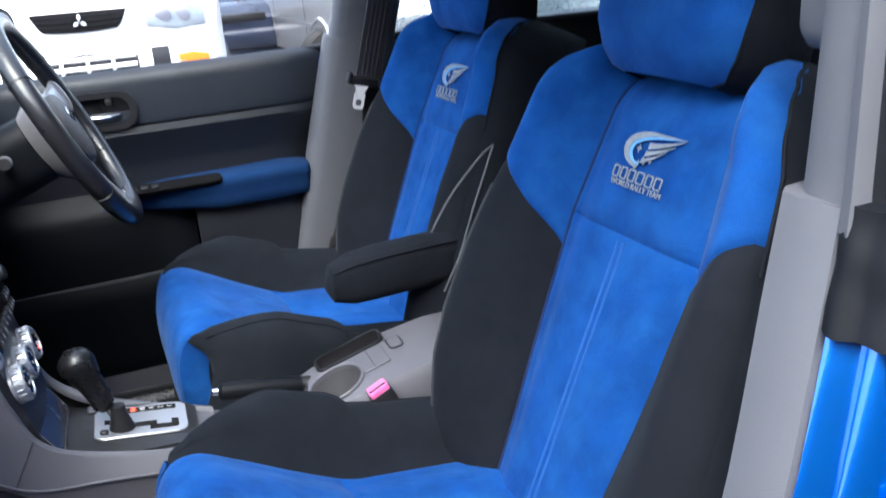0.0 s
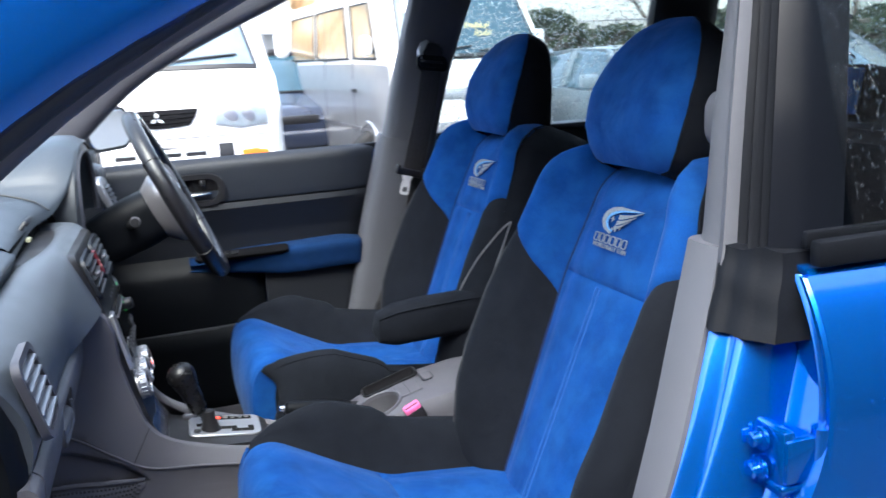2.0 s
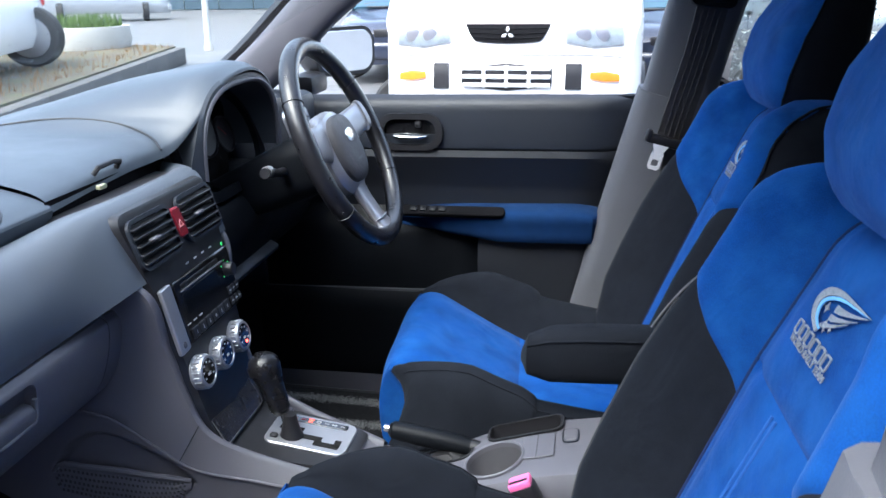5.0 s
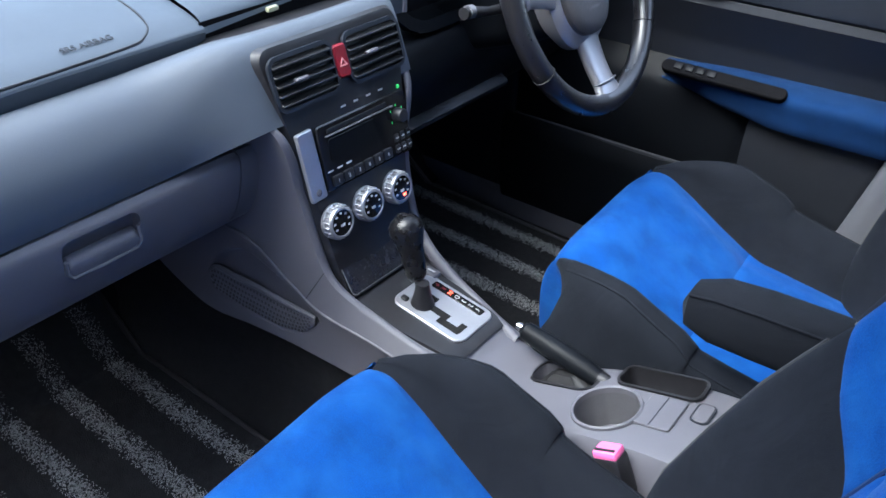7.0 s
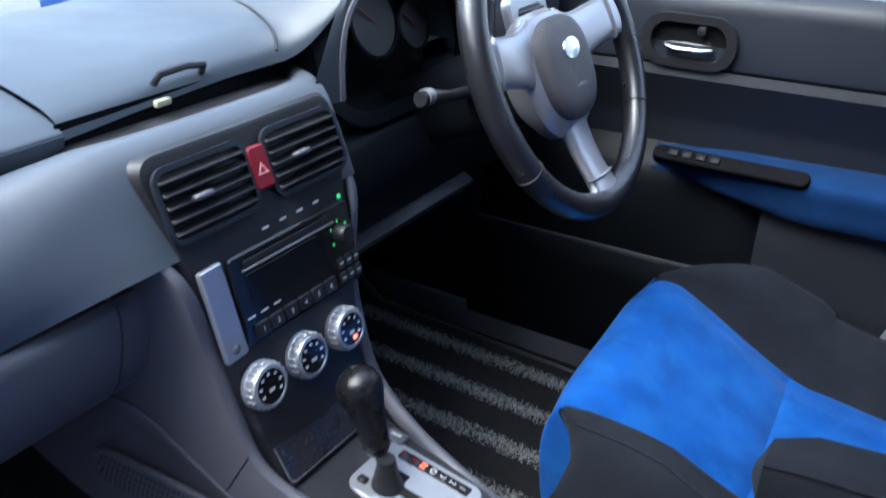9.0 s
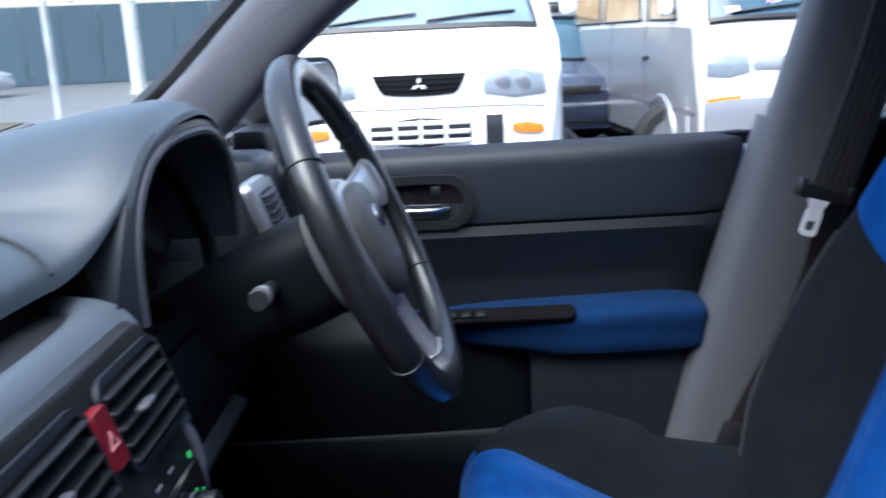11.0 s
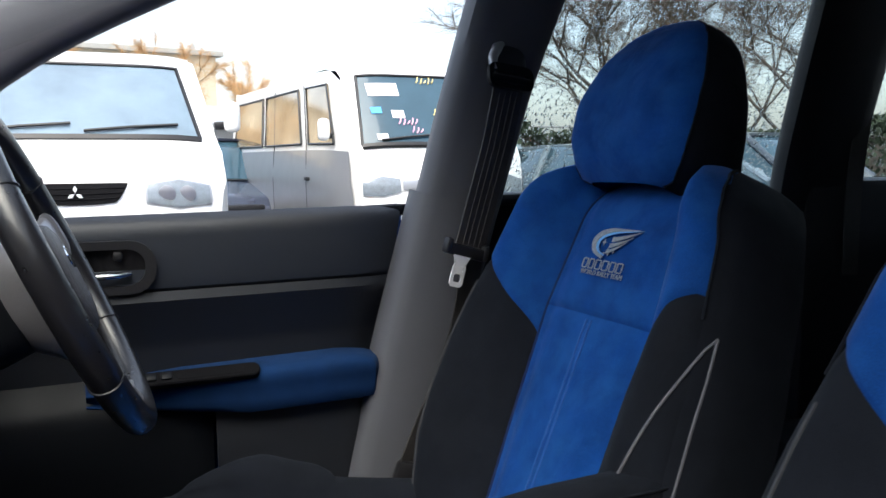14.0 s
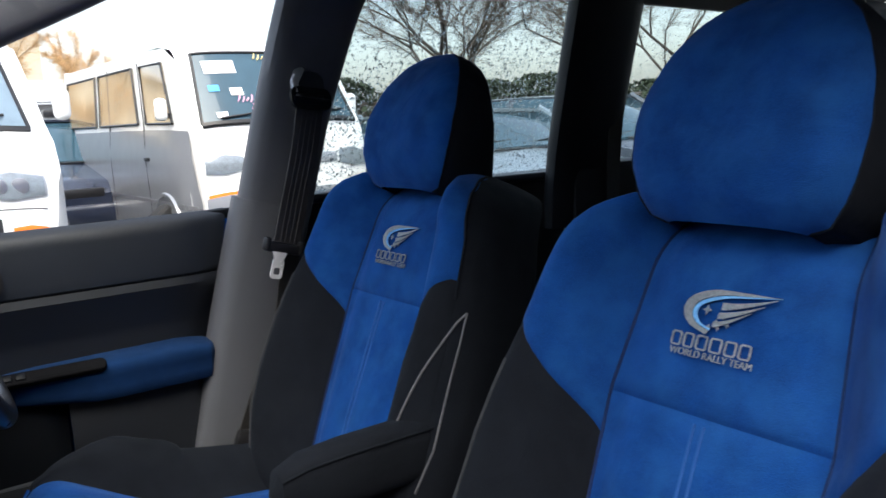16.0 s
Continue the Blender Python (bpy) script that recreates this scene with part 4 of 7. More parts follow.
# dark upper roll, one skin from the passenger's end across the stack
face = curve_sec([(-0.948, 1.002), (-0.936, 1.015), (-0.914, 1.015), (-0.890, 1.000), (-0.869, 0.965), (-0.864, 0.930), (-0.870, 0.903)], 30) + [(-0.99, 0.90), (-1.0, 1.0)]
SX = lambda z: lerp([(0.66, -0.765), (0.70, -0.785), (0.80, -0.805), (0.90, -0.825), (0.97, -0.845), (1.02, -0.862), (1.05, -0.885)], z)
mid_face = curve_sec([(-0.910, 1.000), (-0.905, 1.021), (-0.893, 1.031), (-0.878, 1.030), (-0.862, 1.014), (-0.842, 0.965), (-0.829, 0.930)], 30) + [(-0.925, 0.925), (-0.916, 0.985)]
def smooth01(v):
    v = max(0.0, min(1.0, v))
    return v * v * (3 - 2 * v)
def roll_loop(y):
    dx, dz = dbulge(y)
    k, e = smooth01((y + 0.29) / 0.155), smooth01((y - 0.135) / 0.045)
    bow = 0.040 * min(1.0, abs((y - 0.017) / 0.160)) ** 2.4 * (1 - e)
    n, lo = len(face), []
    for i, (p, q) in enumerate(zip(face, mid_face)):
        w = 1.0 if i >= n - 1 else max(0.0, 1 - i / 12)
        lo.append(Vector(((p[0] + dx) * (1 - k) + (q[0] - bow * w - 0.075 * e * (q[0] > -0.94)) * k, y, (p[1] + dz) * (1 - k) + q[1] * k)))
    return lo
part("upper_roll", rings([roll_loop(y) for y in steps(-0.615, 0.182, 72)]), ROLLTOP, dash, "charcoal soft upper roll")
# glovebox
glove = [(-0.084 + (x + 0.084) * 1.09, 1.402 + (z - 1.397) * 1.09) for x, z in curve_sec([(-0.805, 0.936), (-0.797, 0.925), (-0.802, 0.89), (-0.820, 0.845), (-0.850, 0.815), (-0.90, 0.80)], 24)] + [(-1.10, 0.75), (-1.10, 0.90)]
gb = part("glovebox", sweep_y(glove, -0.600, -0.166, 16, dbulge), GREY, dash, "grey glovebox door")
part("lower_end", sweep_y(glove, -0.64, -0.603, 3, dbulge), GREY, dash)
def inner_loop(y):
    k = smooth01((y + 0.164) / 0.045)
    return [Vector((x * (1 - k) + max(x, -0.864) * k if z > 0.86 else x * (1 - k) + min(x, -0.864) * k, y, z)) for x, z in glove]
part("lower_inner", rings([inner_loop(y) for y in steps(-0.1635, -0.118, 10)]), GREY, dash, "grey panel beside the glovebox")
gm = axes((-0.8695, -0.367, 0.862), (0, 1, 0.0), (0.06, 0, 1))
LATCHCUT = rings([[gm @ Vector((x, y, z)) for x, y in rounded(0.100, 0.050, 0.012)] for z in (-0.010, 0.030)])
part("latch_well", rings([[gm @ Vector((x * k, y * k, z)) for x, y in rounded(0.101, 0.051, 0.012)] for z, k in ((0.004, 1.0), (-0.007, 0.96), (-0.009, 0.9), (-0.009, 0.3))], caps=False), GREY, gb, "grey hollow behind the glovebox latch")
part("latch_pull", rings([[gm @ Vector((x, y - 0.013 + dy, z)) for x, y in rounded(w, h, 0.008)] for z, w, h, dy in ((-0.006, 0.096, 0.024, 0.0), (0.003, 0.096, 0.022, 0.0), (0.0075, 0.092, 0.017, -0.001), (0.0085, 0.086, 0.011, -0.001))]), GREY, gb, "grey glovebox latch")
part("latch_lip", tube([gm @ Vector(p) for p in ((-0.047, 0.000, 0.0065), (-0.048, -0.016, 0.007), (-0.042, -0.0245, 0.007), (0.0, -0.0255, 0.007), (0.042, -0.0245, 0.007), (0.048, -0.016, 0.007), (0.047, 0.004, 0.0065))], 0.0028, 8), LIGHTGREY, gb, "grey latch lip")
# airbag seam on the top pad and lettering bars
def on_top(x, y, lift=0.002):
    dx, dz = dbulge(y)
    z = lerp([(-1.36, 1.055), (-1.25, 1.080), (-1.10, 1.076), (-0.978, 1.053), (-0.938, 1.039)], x - dx)
    return Vector((x, y, z + dz + lift))
seam = [on_top(-0.084 + (x + 0.084) * 1.042, -0.763 + (y + 0.763) * 1.042, 0.0005) for x, y in [(-0.90, -0.62), (-0.905, -0.30), (-0.915, -0.235), (-0.95, -0.215), (-1.02, -0.215), (-1.09, -0.235), (-1.13, -0.30), (-1.15, -0.45), (-1.15, -0.62)]]
part("airbag_seam", tube([spline([tuple(p) for p in seam], q) for q in steps(0, 8, 50)], 0.0018, 6), BLACKP, dash)
grid = [skin(u, v) for u in steps(0, 8, 64) for v in steps(1.5, 6, 40)]
def on_skin(x, y, lift=0.0008):
    q = min(grid, key=lambda p: (p.x - x) ** 2 + (p.y - y) ** 2)
    return Vector((x, y, q.z + lift))
seam2 = [on_skin(x, y) for x, y in [(-0.915, 0.118), (-0.945, 0.142), (-1.01, 0.168), (-1.09, 0.180), (-1.17, 0.183), (-1.26, 0.180)]]
part("lid_seam", tube([spline([tuple(p) for p in seam2], q) for q in steps(0, 5, 40)], 0.0018, 6), BLACKP, dash)
AIRB = text_mesh("SRS AIRBAG", 0.0125, 0.0004)
ap0, ap1 = on_top(-0.957, -0.281, 0.0034), on_top(-0.977, -0.281, 0.0034)
bmesh.ops.transform(AIRB, matrix=axes(ap0, (0, 1, 0), ap1 - ap0), verts=AIRB.verts)
part("airbag_mark", AIRB, BLACKP, dash, "dark embossed airbag lettering", smooth=0)
# storage slot in the middle with its lid catch
slot = thing("dash_slot", (-0.93, 0, 1.03), "open slot in the dash top with a small lid catch", "storage slot")
part("well", sweep_y([(-0.905, 0.990), (-0.943, 0.990), (-0.943, 1.042), (-0.9405, 1.044), (-0.9405, 0.994), (-0.905, 0.994)], -0.140, 0.170, 8), SLOTBLACK, slot)
part("lid_catch", tube([(-0.940, -0.03, 1.054), (-0.934, -0.026, 1.064), (-0.929, 0.005, 1.067), (-0.934, 0.030, 1.062), (-0.942, 0.033, 1.052)], 0.004, 8), BLACKP, slot)
part("lens", box(-0.930, -0.030, 1.038, 0.008, 0.018, 0.007, 0.002), material("pale_lens", (0.30, 0.30, 0.20), 0.3, vary=0.1, bump=0.0), slot, "pale sensor lens")

# centre stack
stack = thing("centre_stack", (-0.85, 0, 0.7), "grey centre stack with black fascia, vents, radio and three heater dials", "dashboard")
def stack_shell(z, k):
    hw = lerp([(0.62, 0.085), (0.70, 0.093), (0.80, 0.106), (0.90, 0.124), (1.0, 0.142), (1.05, 0.150)], z) + k
    return hw
def shell_loop(z, k, back, fr=0.0):
    hw = stack_shell(z, k)
    x = SX(z) + fr
    return [Vector(p) for p in ((back, -hw - 0.02, z), (x - 0.05, -hw - 0.012, z), (x - 0.012, -hw - 0.002, z), (x + 0.004, -hw + 0.012, z), (x + 0.006, 0, z), (x + 0.004, hw - 0.012, z), (x - 0.012, hw + 0.002, z), (x - 0.05, hw + 0.012, z), (back, hw + 0.02, z))]
part("surround", rings([shell_loop(z, -0.003, -1.2, -0.006) for z in steps(0.72, 0.935, 12)]), GREY, stack, "grey stack surround")
def fascia_loop(z):
    k = -0.004 - 0.022 * (1 - math.sqrt(max(0.0, 1 - max(0.0, (z - 1.000) / 0.022) ** 2)))
    return shell_loop(z, k, -0.95, 0.002)
part("fascia", rings([fascia_loop(z) for z in steps(0.665, 1.0, 18) + [1.006, 1.011, 1.015, 1.018, 1.0205, 1.022]]), STACKBLACK, stack, "worn satin black fascia")

def face_m(y, z):
    """A frame on the stack's face: x to the driver's side, y up it, z towards the seats."""
    d = 0.02
    up = Vector((SX(z + d) - SX(z - d), 0, 2 * d)).normalized()
    return axes((SX(z) + 0.0075, y, z), (0, 1, 0), up)

for yc in (-0.066, 0.066):
    v = part("air_vent", frame_plate(rounded(0.112, 0.072, 0.016), rounded(0.102, 0.061, 0.011), face_m(yc, 0.978) @ pose(0, 0, 0.001), 0.005), DARK, stack, "black slatted air vent")
    part("vent_well", plate(rounded(0.104, 0.062, 0.010), face_m(yc, 0.978) @ pose(0, 0, -0.0015), 0.001, 0.0003), material("vent_dark", (0.003, 0.003, 0.003), 0.8, bump=0.0), v)
    for i in range(5):
        part("slat", box(0, 0, 0, 0.100, 0.0030, 0.012, 0.001, 1, face_m(yc, 0.978) @ pose(0, -0.024 + 0.012 * i, 0.004, 25)), BLACKP, v)
    part("vent_tab", box(0, 0, 0, 0.022, 0.006, 0.010, 0.002, 1, face_m(yc, 0.978) @ pose(-0.012, 0, 0.010)), GREY, v)
part("hazard_switch", plate(rounded(0.024, 0.044, 0.005), face_m(0.0, 0.978) @ pose(0, 0.002, -0.001), 0.009, 0.002), RED, stack, "red hazard switch")
tri = [(0, 0.007), (-0.007, -0.005), (0.007, -0.005)]
part("hazard_mark", frame_plate(tri, [(a * .6, b * .6 - 0.0002) for a, b in tri], face_m(0.0, 0.978) @ pose(0, 0.0, 0.008), 0.0006), material("pale_red_mark", (0.75, 0.3, 0.3), 0.5, bump=0.0), stack)
# radio
WHITEMARK = material("grey_white_print", (0.5, 0.5, 0.5), 0.5, bump=0.0)
GREENLIT = material("green_lamp", (0.10, 0.7, 0.16), 0.4, bump=0.0, emit=0.10)
REDLIT = material("red_lamp", (1.0, 0.06, 0.03), 0.4, bump=0.0, emit=2.0)
radio = part("radio", plate(rounded(0.178, 0.094, 0.006), face_m(0.016, 0.868), 0.004, 0.002), GLOSSBLACK, stack, "gloss black car radio")
RM = face_m(0.016, 0.868)
part("display", plate(rounded(0.108, 0.030, 0.002), RM @ pose(-0.018, 0.010, 0.0042), 0.001, 0.0003), material("display_black", (0.005, 0.006, 0.008), 0.08, bump=0.0), radio)
part("tape_slot", plate(rounded(0.120, 0.006, 0.002), RM @ pose(-0.012, 0.036, 0.004), 0.0012, 0.0004), BLACKP, radio)
part("slot_lip", box(0, 0, 0, 0.135, 0.0022, 0.004, 0.0008, 1, RM @ pose(-0.008, 0.030, 0.005)), GREY, radio)
part("radio_knob", lathe([(0.011, 0), (0.0105, 0.012), (0.009, 0.014), (0, 0.0142)], RM @ pose(0.066, 0.014, 0.004), 22), BLACKP, radio, "black volume knob")
for a in (35, 90, 145, 215, 325):
    part("knob_lamp", box(0, 0, 0, 0.0020, 0.0030, 0.0006, 0.0002, 1, RM @ pose(0.066 + 0.0145 * math.cos(radians(a)), 0.014 + 0.0145 * math.sin(radians(a)), 0.0045)), GREENLIT, radio)
part("stack_lamp", lathe([(0.003, 0), (0.003, 0.001), (0, 0.0012)], RM @ pose(0.080, 0.052, 0.001), 14), GREENLIT, stack)
for i in range(6):
    b = part("preset", plate(rounded(0.0185, 0.015, 0.002), RM @ pose(-0.068 + 0.0205 * i, -0.034, 0.004), 0.003, 0.0008), BLACKP, radio, "black preset button")
    t = text_mesh(str(i + 1), 0.008, 0.0002)
    bmesh.ops.transform(t, matrix=RM @ pose(-0.068 + 0.0205 * i, -0.037, 0.0073), verts=t.verts)
    part("numeral", t, WHITEMARK, b, smooth=0)
for i in range(3):
    for j in range(2):
        part("button", plate(rounded(0.010, 0.012, 0.002), RM @ pose(0.058 + 0.0125 * i, -0.018 - 0.017 * j, 0.004), 0.002, 0.0006), BLACKP, radio)
        part("button_mark", box(0, 0, 0, 0.006, 0.002, 0.0004, 0, 1, RM @ pose(0.058 + 0.0125 * i, -0.018 - 0.017 * j, 0.0063)), WHITEMARK, radio)
for x in (-0.078, -0.060, -0.042):
    part("button_mark", box(0, 0, 0, 0.010, 0.002, 0.0004, 0, 1, RM @ pose(x, -0.018, 0.0045)), WHITEMARK, radio)
for x in (-0.03, -0.005, 0.02, 0.045):
    part("button_mark", box(0, 0, 0, 0.009, 0.0025, 0.0004, 0, 1, RM @ pose(x, 0.058, 0.0005)), WHITEMARK, stack)
part("blank_strip", plate(rounded(0.028, 0.098, 0.003), face_m(-0.092, 0.868) @ pose(0, 0, 0, 0, 0, 3), 0.006, 0.0015), SILVER, stack, "silver blanking strip")
part("strip_dimple", lathe([(0.005, 0), (0.004, 0.0008), (0, 0.001)], face_m(-0.092, 0.868) @ pose(0.002, -0.038, 0.006), 18), GREY, stack)
# heater dials
for i, y in enumerate((-0.070, -0.007, 0.056)):
    km = face_m(y, 0.781) @ Matrix.Scale(0.92, 4)
    d = part("heater_dial", lathe([(0.0275, 0), (0.0275, 0.004), (0.0255, 0.006), (0.0255, 0.016), (0.0240, 0.0185), (0.0205, 0.019), (0.0200, 0.0165), (0, 0.0165)], km, 40), SILVER, stack, "chrome-ringed heater dial")
    part("dial_face", lathe([(0.0202, 0), (0.0202, 0.0012), (0, 0.0016)], km @ pose(0, 0, 0.0165), 32), GLOSSBLACK, d)
    for k in range(20):
        a = 2 * math.pi * k / 20
        part("grip", box(0, 0, 0, 0.0035, 0.0025, 0.011, 0.0008, 1, km @ pose(0, 0, 0.010, 0, 0, 18 * k) @ pose(0.0258, 0, 0)), SILVER, d)
    for k in range(7):
        a = radians(210 - 40 * k)
        part("dial_mark", box(0, 0, 0, 0.0042, 0.0030, 0.0005, 0, 1, km @ pose(0.0150 * math.cos(a), 0.0150 * math.sin(a), 0.0178)), WHITEMARK, d)
    part("dial_mark", box(0, 0, 0, 0.008, 0.004, 0.0005, 0, 1, km @ pose(0, -0.004, 0.0182)), WHITEMARK, d)
    if i == 2:
        part("dial_lamp", box(0, 0, 0, 0.007, 0.0045, 0.0006, 0, 1, km @ pose(0.004, -0.012, 0.0180)), REDLIT, d, "red lit heater lamp")

# instrument hood on the driver's side
hood = thing("instrument_cluster", (-0.95, 0.38, 1.0), "hooded instrument cluster with dark dials behind the wheel", "instrument cluster")
def hood_loop(x, k, zf, drop):
    out = []
    for i in range(33):
        a = math.pi * i / 32
        ca, sa = math.cos(a), math.sin(a)
        out.append(Vector((x + 0.05 * (sa ** 2) * drop, 0.335 - (0.178 * k) * math.copysign(abs(ca) ** 0.75, ca) - (lerp([(-1.2, 0.0), (-1.05, 0.02), (-0.94, 0.038), (-0.86, 0.040)], x) * (1 - sa) ** 5 if ca > 0 and k > 0.99 else 0.0), 1.0 + (zf - 1.0) * abs(sa) ** 0.62)))
    return out
hl = [hood_loop(-0.874, 0.995, 1.157, 0.0), hood_loop(-0.869, 0.985, 1.153, 0.0), hood_loop(-0.868, 0.95, 1.146, 0.0), hood_loop(-0.90, 0.90, 1.134, 0), hood_loop(-1.0, 0.84, 1.12, 0)]
part("hood", rings(hl, closed=False), HOODTOP, hood, "charcoal inner band of the instrument hood")
part("hood_lip", tube(hood_loop(-0.870, 0.935, 1.142, 0), 0.0055, 8), GREY, hood, "grey hood lip")
part("dial_panel", box(-1.0, 0.335, 1.01, 0.06, 0.30, 0.17, 0.01), material("cluster_black", (0.006, 0.006, 0.007), 0.25, bump=0.0), hood)
for y, z, r in ((0.245, 1.03, 0.036), (0.335, 1.05, 0.050), (0.425, 1.03, 0.036)):
    part("gauge", lathe([(r, 0), (r, 0.004), (r * 0.93, 0.006), (r * 0.9, 0.002), (0, 0.002)], axes((-0.952, y, z), (0, 1, 0), (-0.3, 0, 1)), 32), BLACKP, hood, "dark gauge ring")
    part("needle", box(0, 0, 0, 0.0025, r * 0.8, 0.001, 0.0003, 1, axes((-0.946, y, z), (0, 1, 0), (-0.3, 0, 1)) @ pose(0, 0, 0, 0, 0, 50) @ pose(0, r * 0.4, 0)), RED, hood)
part("cluster_surround", frame_plate([(a, b) for a, b in rounded(0.335, 0.19, 0.085)], [(a, b) for a, b in rounded(0.300, 0.155, 0.075)], axes((-0.925, 0.335, 1.03), (0, 1, 0), (-0.35, 0, 1)), 0.012), DEEPBLACK, hood, "black cluster surround")
# driver's side lower panels
dl = curve_sec([(-0.93, 0.945), (-0.885, 0.935), (-0.865, 0.90), (-0.87, 0.85), (-0.91, 0.78), (-0.97, 0.74)], 20) + [(-1.1, 0.74), (-1.1, 0.945)]
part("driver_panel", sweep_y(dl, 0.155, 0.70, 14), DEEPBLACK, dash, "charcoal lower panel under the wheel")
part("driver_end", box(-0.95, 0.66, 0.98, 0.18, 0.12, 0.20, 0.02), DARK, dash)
part("kick_edge", box(-0.90, 0.32, 0.80, 0.05, 0.32, 0.018, 0.006, m=pose(0, 0, 0, 0, 30, 0)), DARK, dash)
ev = axes((-0.862, 0.590, 1.015), (0, 1, 0), (-0.35, 0, 1))
part("side_vent", plate(rounded(0.115, 0.085, 0.02), ev, 0.014, 0.004), SILVER, dash, "silver side vent panel")
part("vent_well", plate(rounded(0.070, 0.048, 0.008), ev @ pose(0, -0.002, 0.0142), 0.001, 0.0003), BLACKP, dash)
for i in range(4):
    part("slat", box(0, 0, 0, 0.068, 0.003, 0.008, 0.001, 1, ev @ pose(0, -0.018 + 0.011 * i, 0.017, 25)), BLACKP, dash)
# passenger end vent
pv = axes((-0.864, -0.552, 0.966), (0, 1, 0.08), (-0.24, 0, 1))
v = part("end_vent", frame_plate(rounded(0.084, 0.094, 0.018), rounded(0.070, 0.078, 0.013), pv, 0.009), GREY, dash, "slatted end vent with silver bars")
part("vent_well", plate(rounded(0.074, 0.082, 0.013), pv @ pose(0, 0, 0.002), 0.002, 0.0003), GLOSSBLACK, v)
for i in range(5):
    part("slat", box(0, 0, 0, 0.071, 0.0042, 0.010, 0.0012, 1, pv @ pose(0, -0.028 + 0.014 * i, 0.006, 24)), HUBGREY, v)
part("end_cap", rings([[Vector((x - 0.012 * k, -0.616 - 0.030 * math.sqrt(max(0, k)), z)) for x, z in [(-0.94, 1.008), (-0.905, 1.004), (-0.885, 0.985), (-0.872, 0.95), (-0.868, 0.91), (-0.87, 0.88), (-0.99, 0.80), (-1.05, 0.90), (-1.0, 1.0)]] for k in (0, 0.1, 0.3, 0.6, 1.0)]), DEEPBLACK, dash, "black dash end cap")

# steering column, stalks and wheel
col = thing("steering_column", (-0.85, 0.385, 0.95), "black steering column shroud with two stalks", "steering column")
WC = Vector((-0.697, 0.385, 1.028))
WM = axes(WC, (0, 1, 0), (-math.sin(radians(24)), 0, math.cos(radians(24))))
part("shroud", rings([[WM @ Vector((x * k, y * k - 0.01, z)) for x, y in rounded(0.15, 0.15, 0.05)] for z, k in ((-0.050, 0.62), (-0.060, 0.74), (-0.10, 0.76), (-0.17, 0.70), (-0.26, 0.62))]), DEEPBLACK, col)
for sx, tip in ((-1, 0.17), (1, 0.15)):
    st = part("stalk", tube([WM @ Vector(p) for p in ((0.06 * sx, 0.0, -0.11), (0.11 * sx, 0.005, -0.10), (tip * sx, 0.015, -0.085), ((tip + 0.02) * sx, 0.017, -0.083))], [0.008, 0.007, 0.009, 0.009], 10), BLACKP, col, "black column stalk")
    part("stalk_ring", tube([WM @ Vector(p) for p in (((tip + 0.000) * sx, 0.016, -0.084), ((tip + 0.012) * sx, 0.017, -0.083))], 0.0100, 12), HUBGREY, st)
wheel = thing("steering_wheel", tuple(WC), "black leather steering wheel with silver spokes and a plain emblem", "steering wheel")
R = 0.184
rim = [WM @ Vector((R * math.cos(a), R * math.sin(a), 0)) for a in (2 * math.pi * k / 80 for k in range(80))]
part("rim", tube(rim, 0.0168, 16, closed=True), LEATHER, wheel, "stitched black leather rim")
for a0 in (148, 32, 212, 328):
    a = radians(a0)
    part("rim_joint", tube([WM @ Vector(((R + 0.0174 * math.cos(q)) * math.cos(a), (R + 0.0174 * math.cos(q)) * math.sin(a), 0.0174 * math.sin(q))) for q in (2 * math.pi * k / 20 for k in range(20))], 0.0011, 5, closed=True), BLACKP, wheel)
hubo = [(0.060 * math.copysign(abs(math.cos(q)) ** 0.8, math.cos(q)), -0.004 + 0.066 * math.copysign(abs(math.sin(q)) ** 0.8, math.sin(q)) * (1.08 if math.sin(q) < 0 else 0.86)) for q in (2 * math.pi * k / 44 for k in range(44))]
part("hub_base", rings([[WM @ Vector((x * k, y * k, z)) for x, y in hubo] for z, k in ((-0.060, 0.9), (-0.035, 1.22), (-0.018, 1.24), (-0.008, 1.12), (-0.004, 0.9), (-0.004, 0.3))]), HUBGREY, wheel, "satin silver-grey hub base")
part("airbag_hub", rings([[WM @ Vector((x * k, y * k, z)) for x, y in hubo] for z, k in ((-0.010, 1.0), (0.002, 1.0), (0.007, 0.94), (0.011, 0.75), (0.013, 0.4), (0.0132, 0.1))]), material("pebbled_charcoal", (0.045, 0.044, 0.048), 0.5, vary=0.08, fine=900, bump=0.5, bump_scale=700, weave=True), wheel, "pebbled charcoal airbag cover")
def spoke(p0, p1, w0, w1, z0, z1):
    """A flat rounded arm from the hub to the rim, flaring at both ends."""
    p0, p1 = Vector((*p0, 0)), Vector((*p1, 0))
    d = (p1 - p0).normalized()
    n = Vector((-d.y, d.x, 0))
    lo = []
    for t in steps(0, 1, 12):
        w = (w0 + (w1 - w0) * t) * (1 + 0.45 * (2 * t - 1) ** 4)
        z = z0 + (z1 - z0) * t - 0.006 * math.sin(math.pi * t)
        c = p0 + (p1 - p0) * t
        lo.append([WM @ (c + n * w * math.copysign(abs(math.cos(q)) ** 0.6, math.cos(q)) + Vector((0, 0, z + 0.009 * math.copysign(abs(math.sin(q)) ** 0.8, math.sin(q))))) for q in (2 * math.pi * k / 18 for k in range(18))])
    return rings(lo)
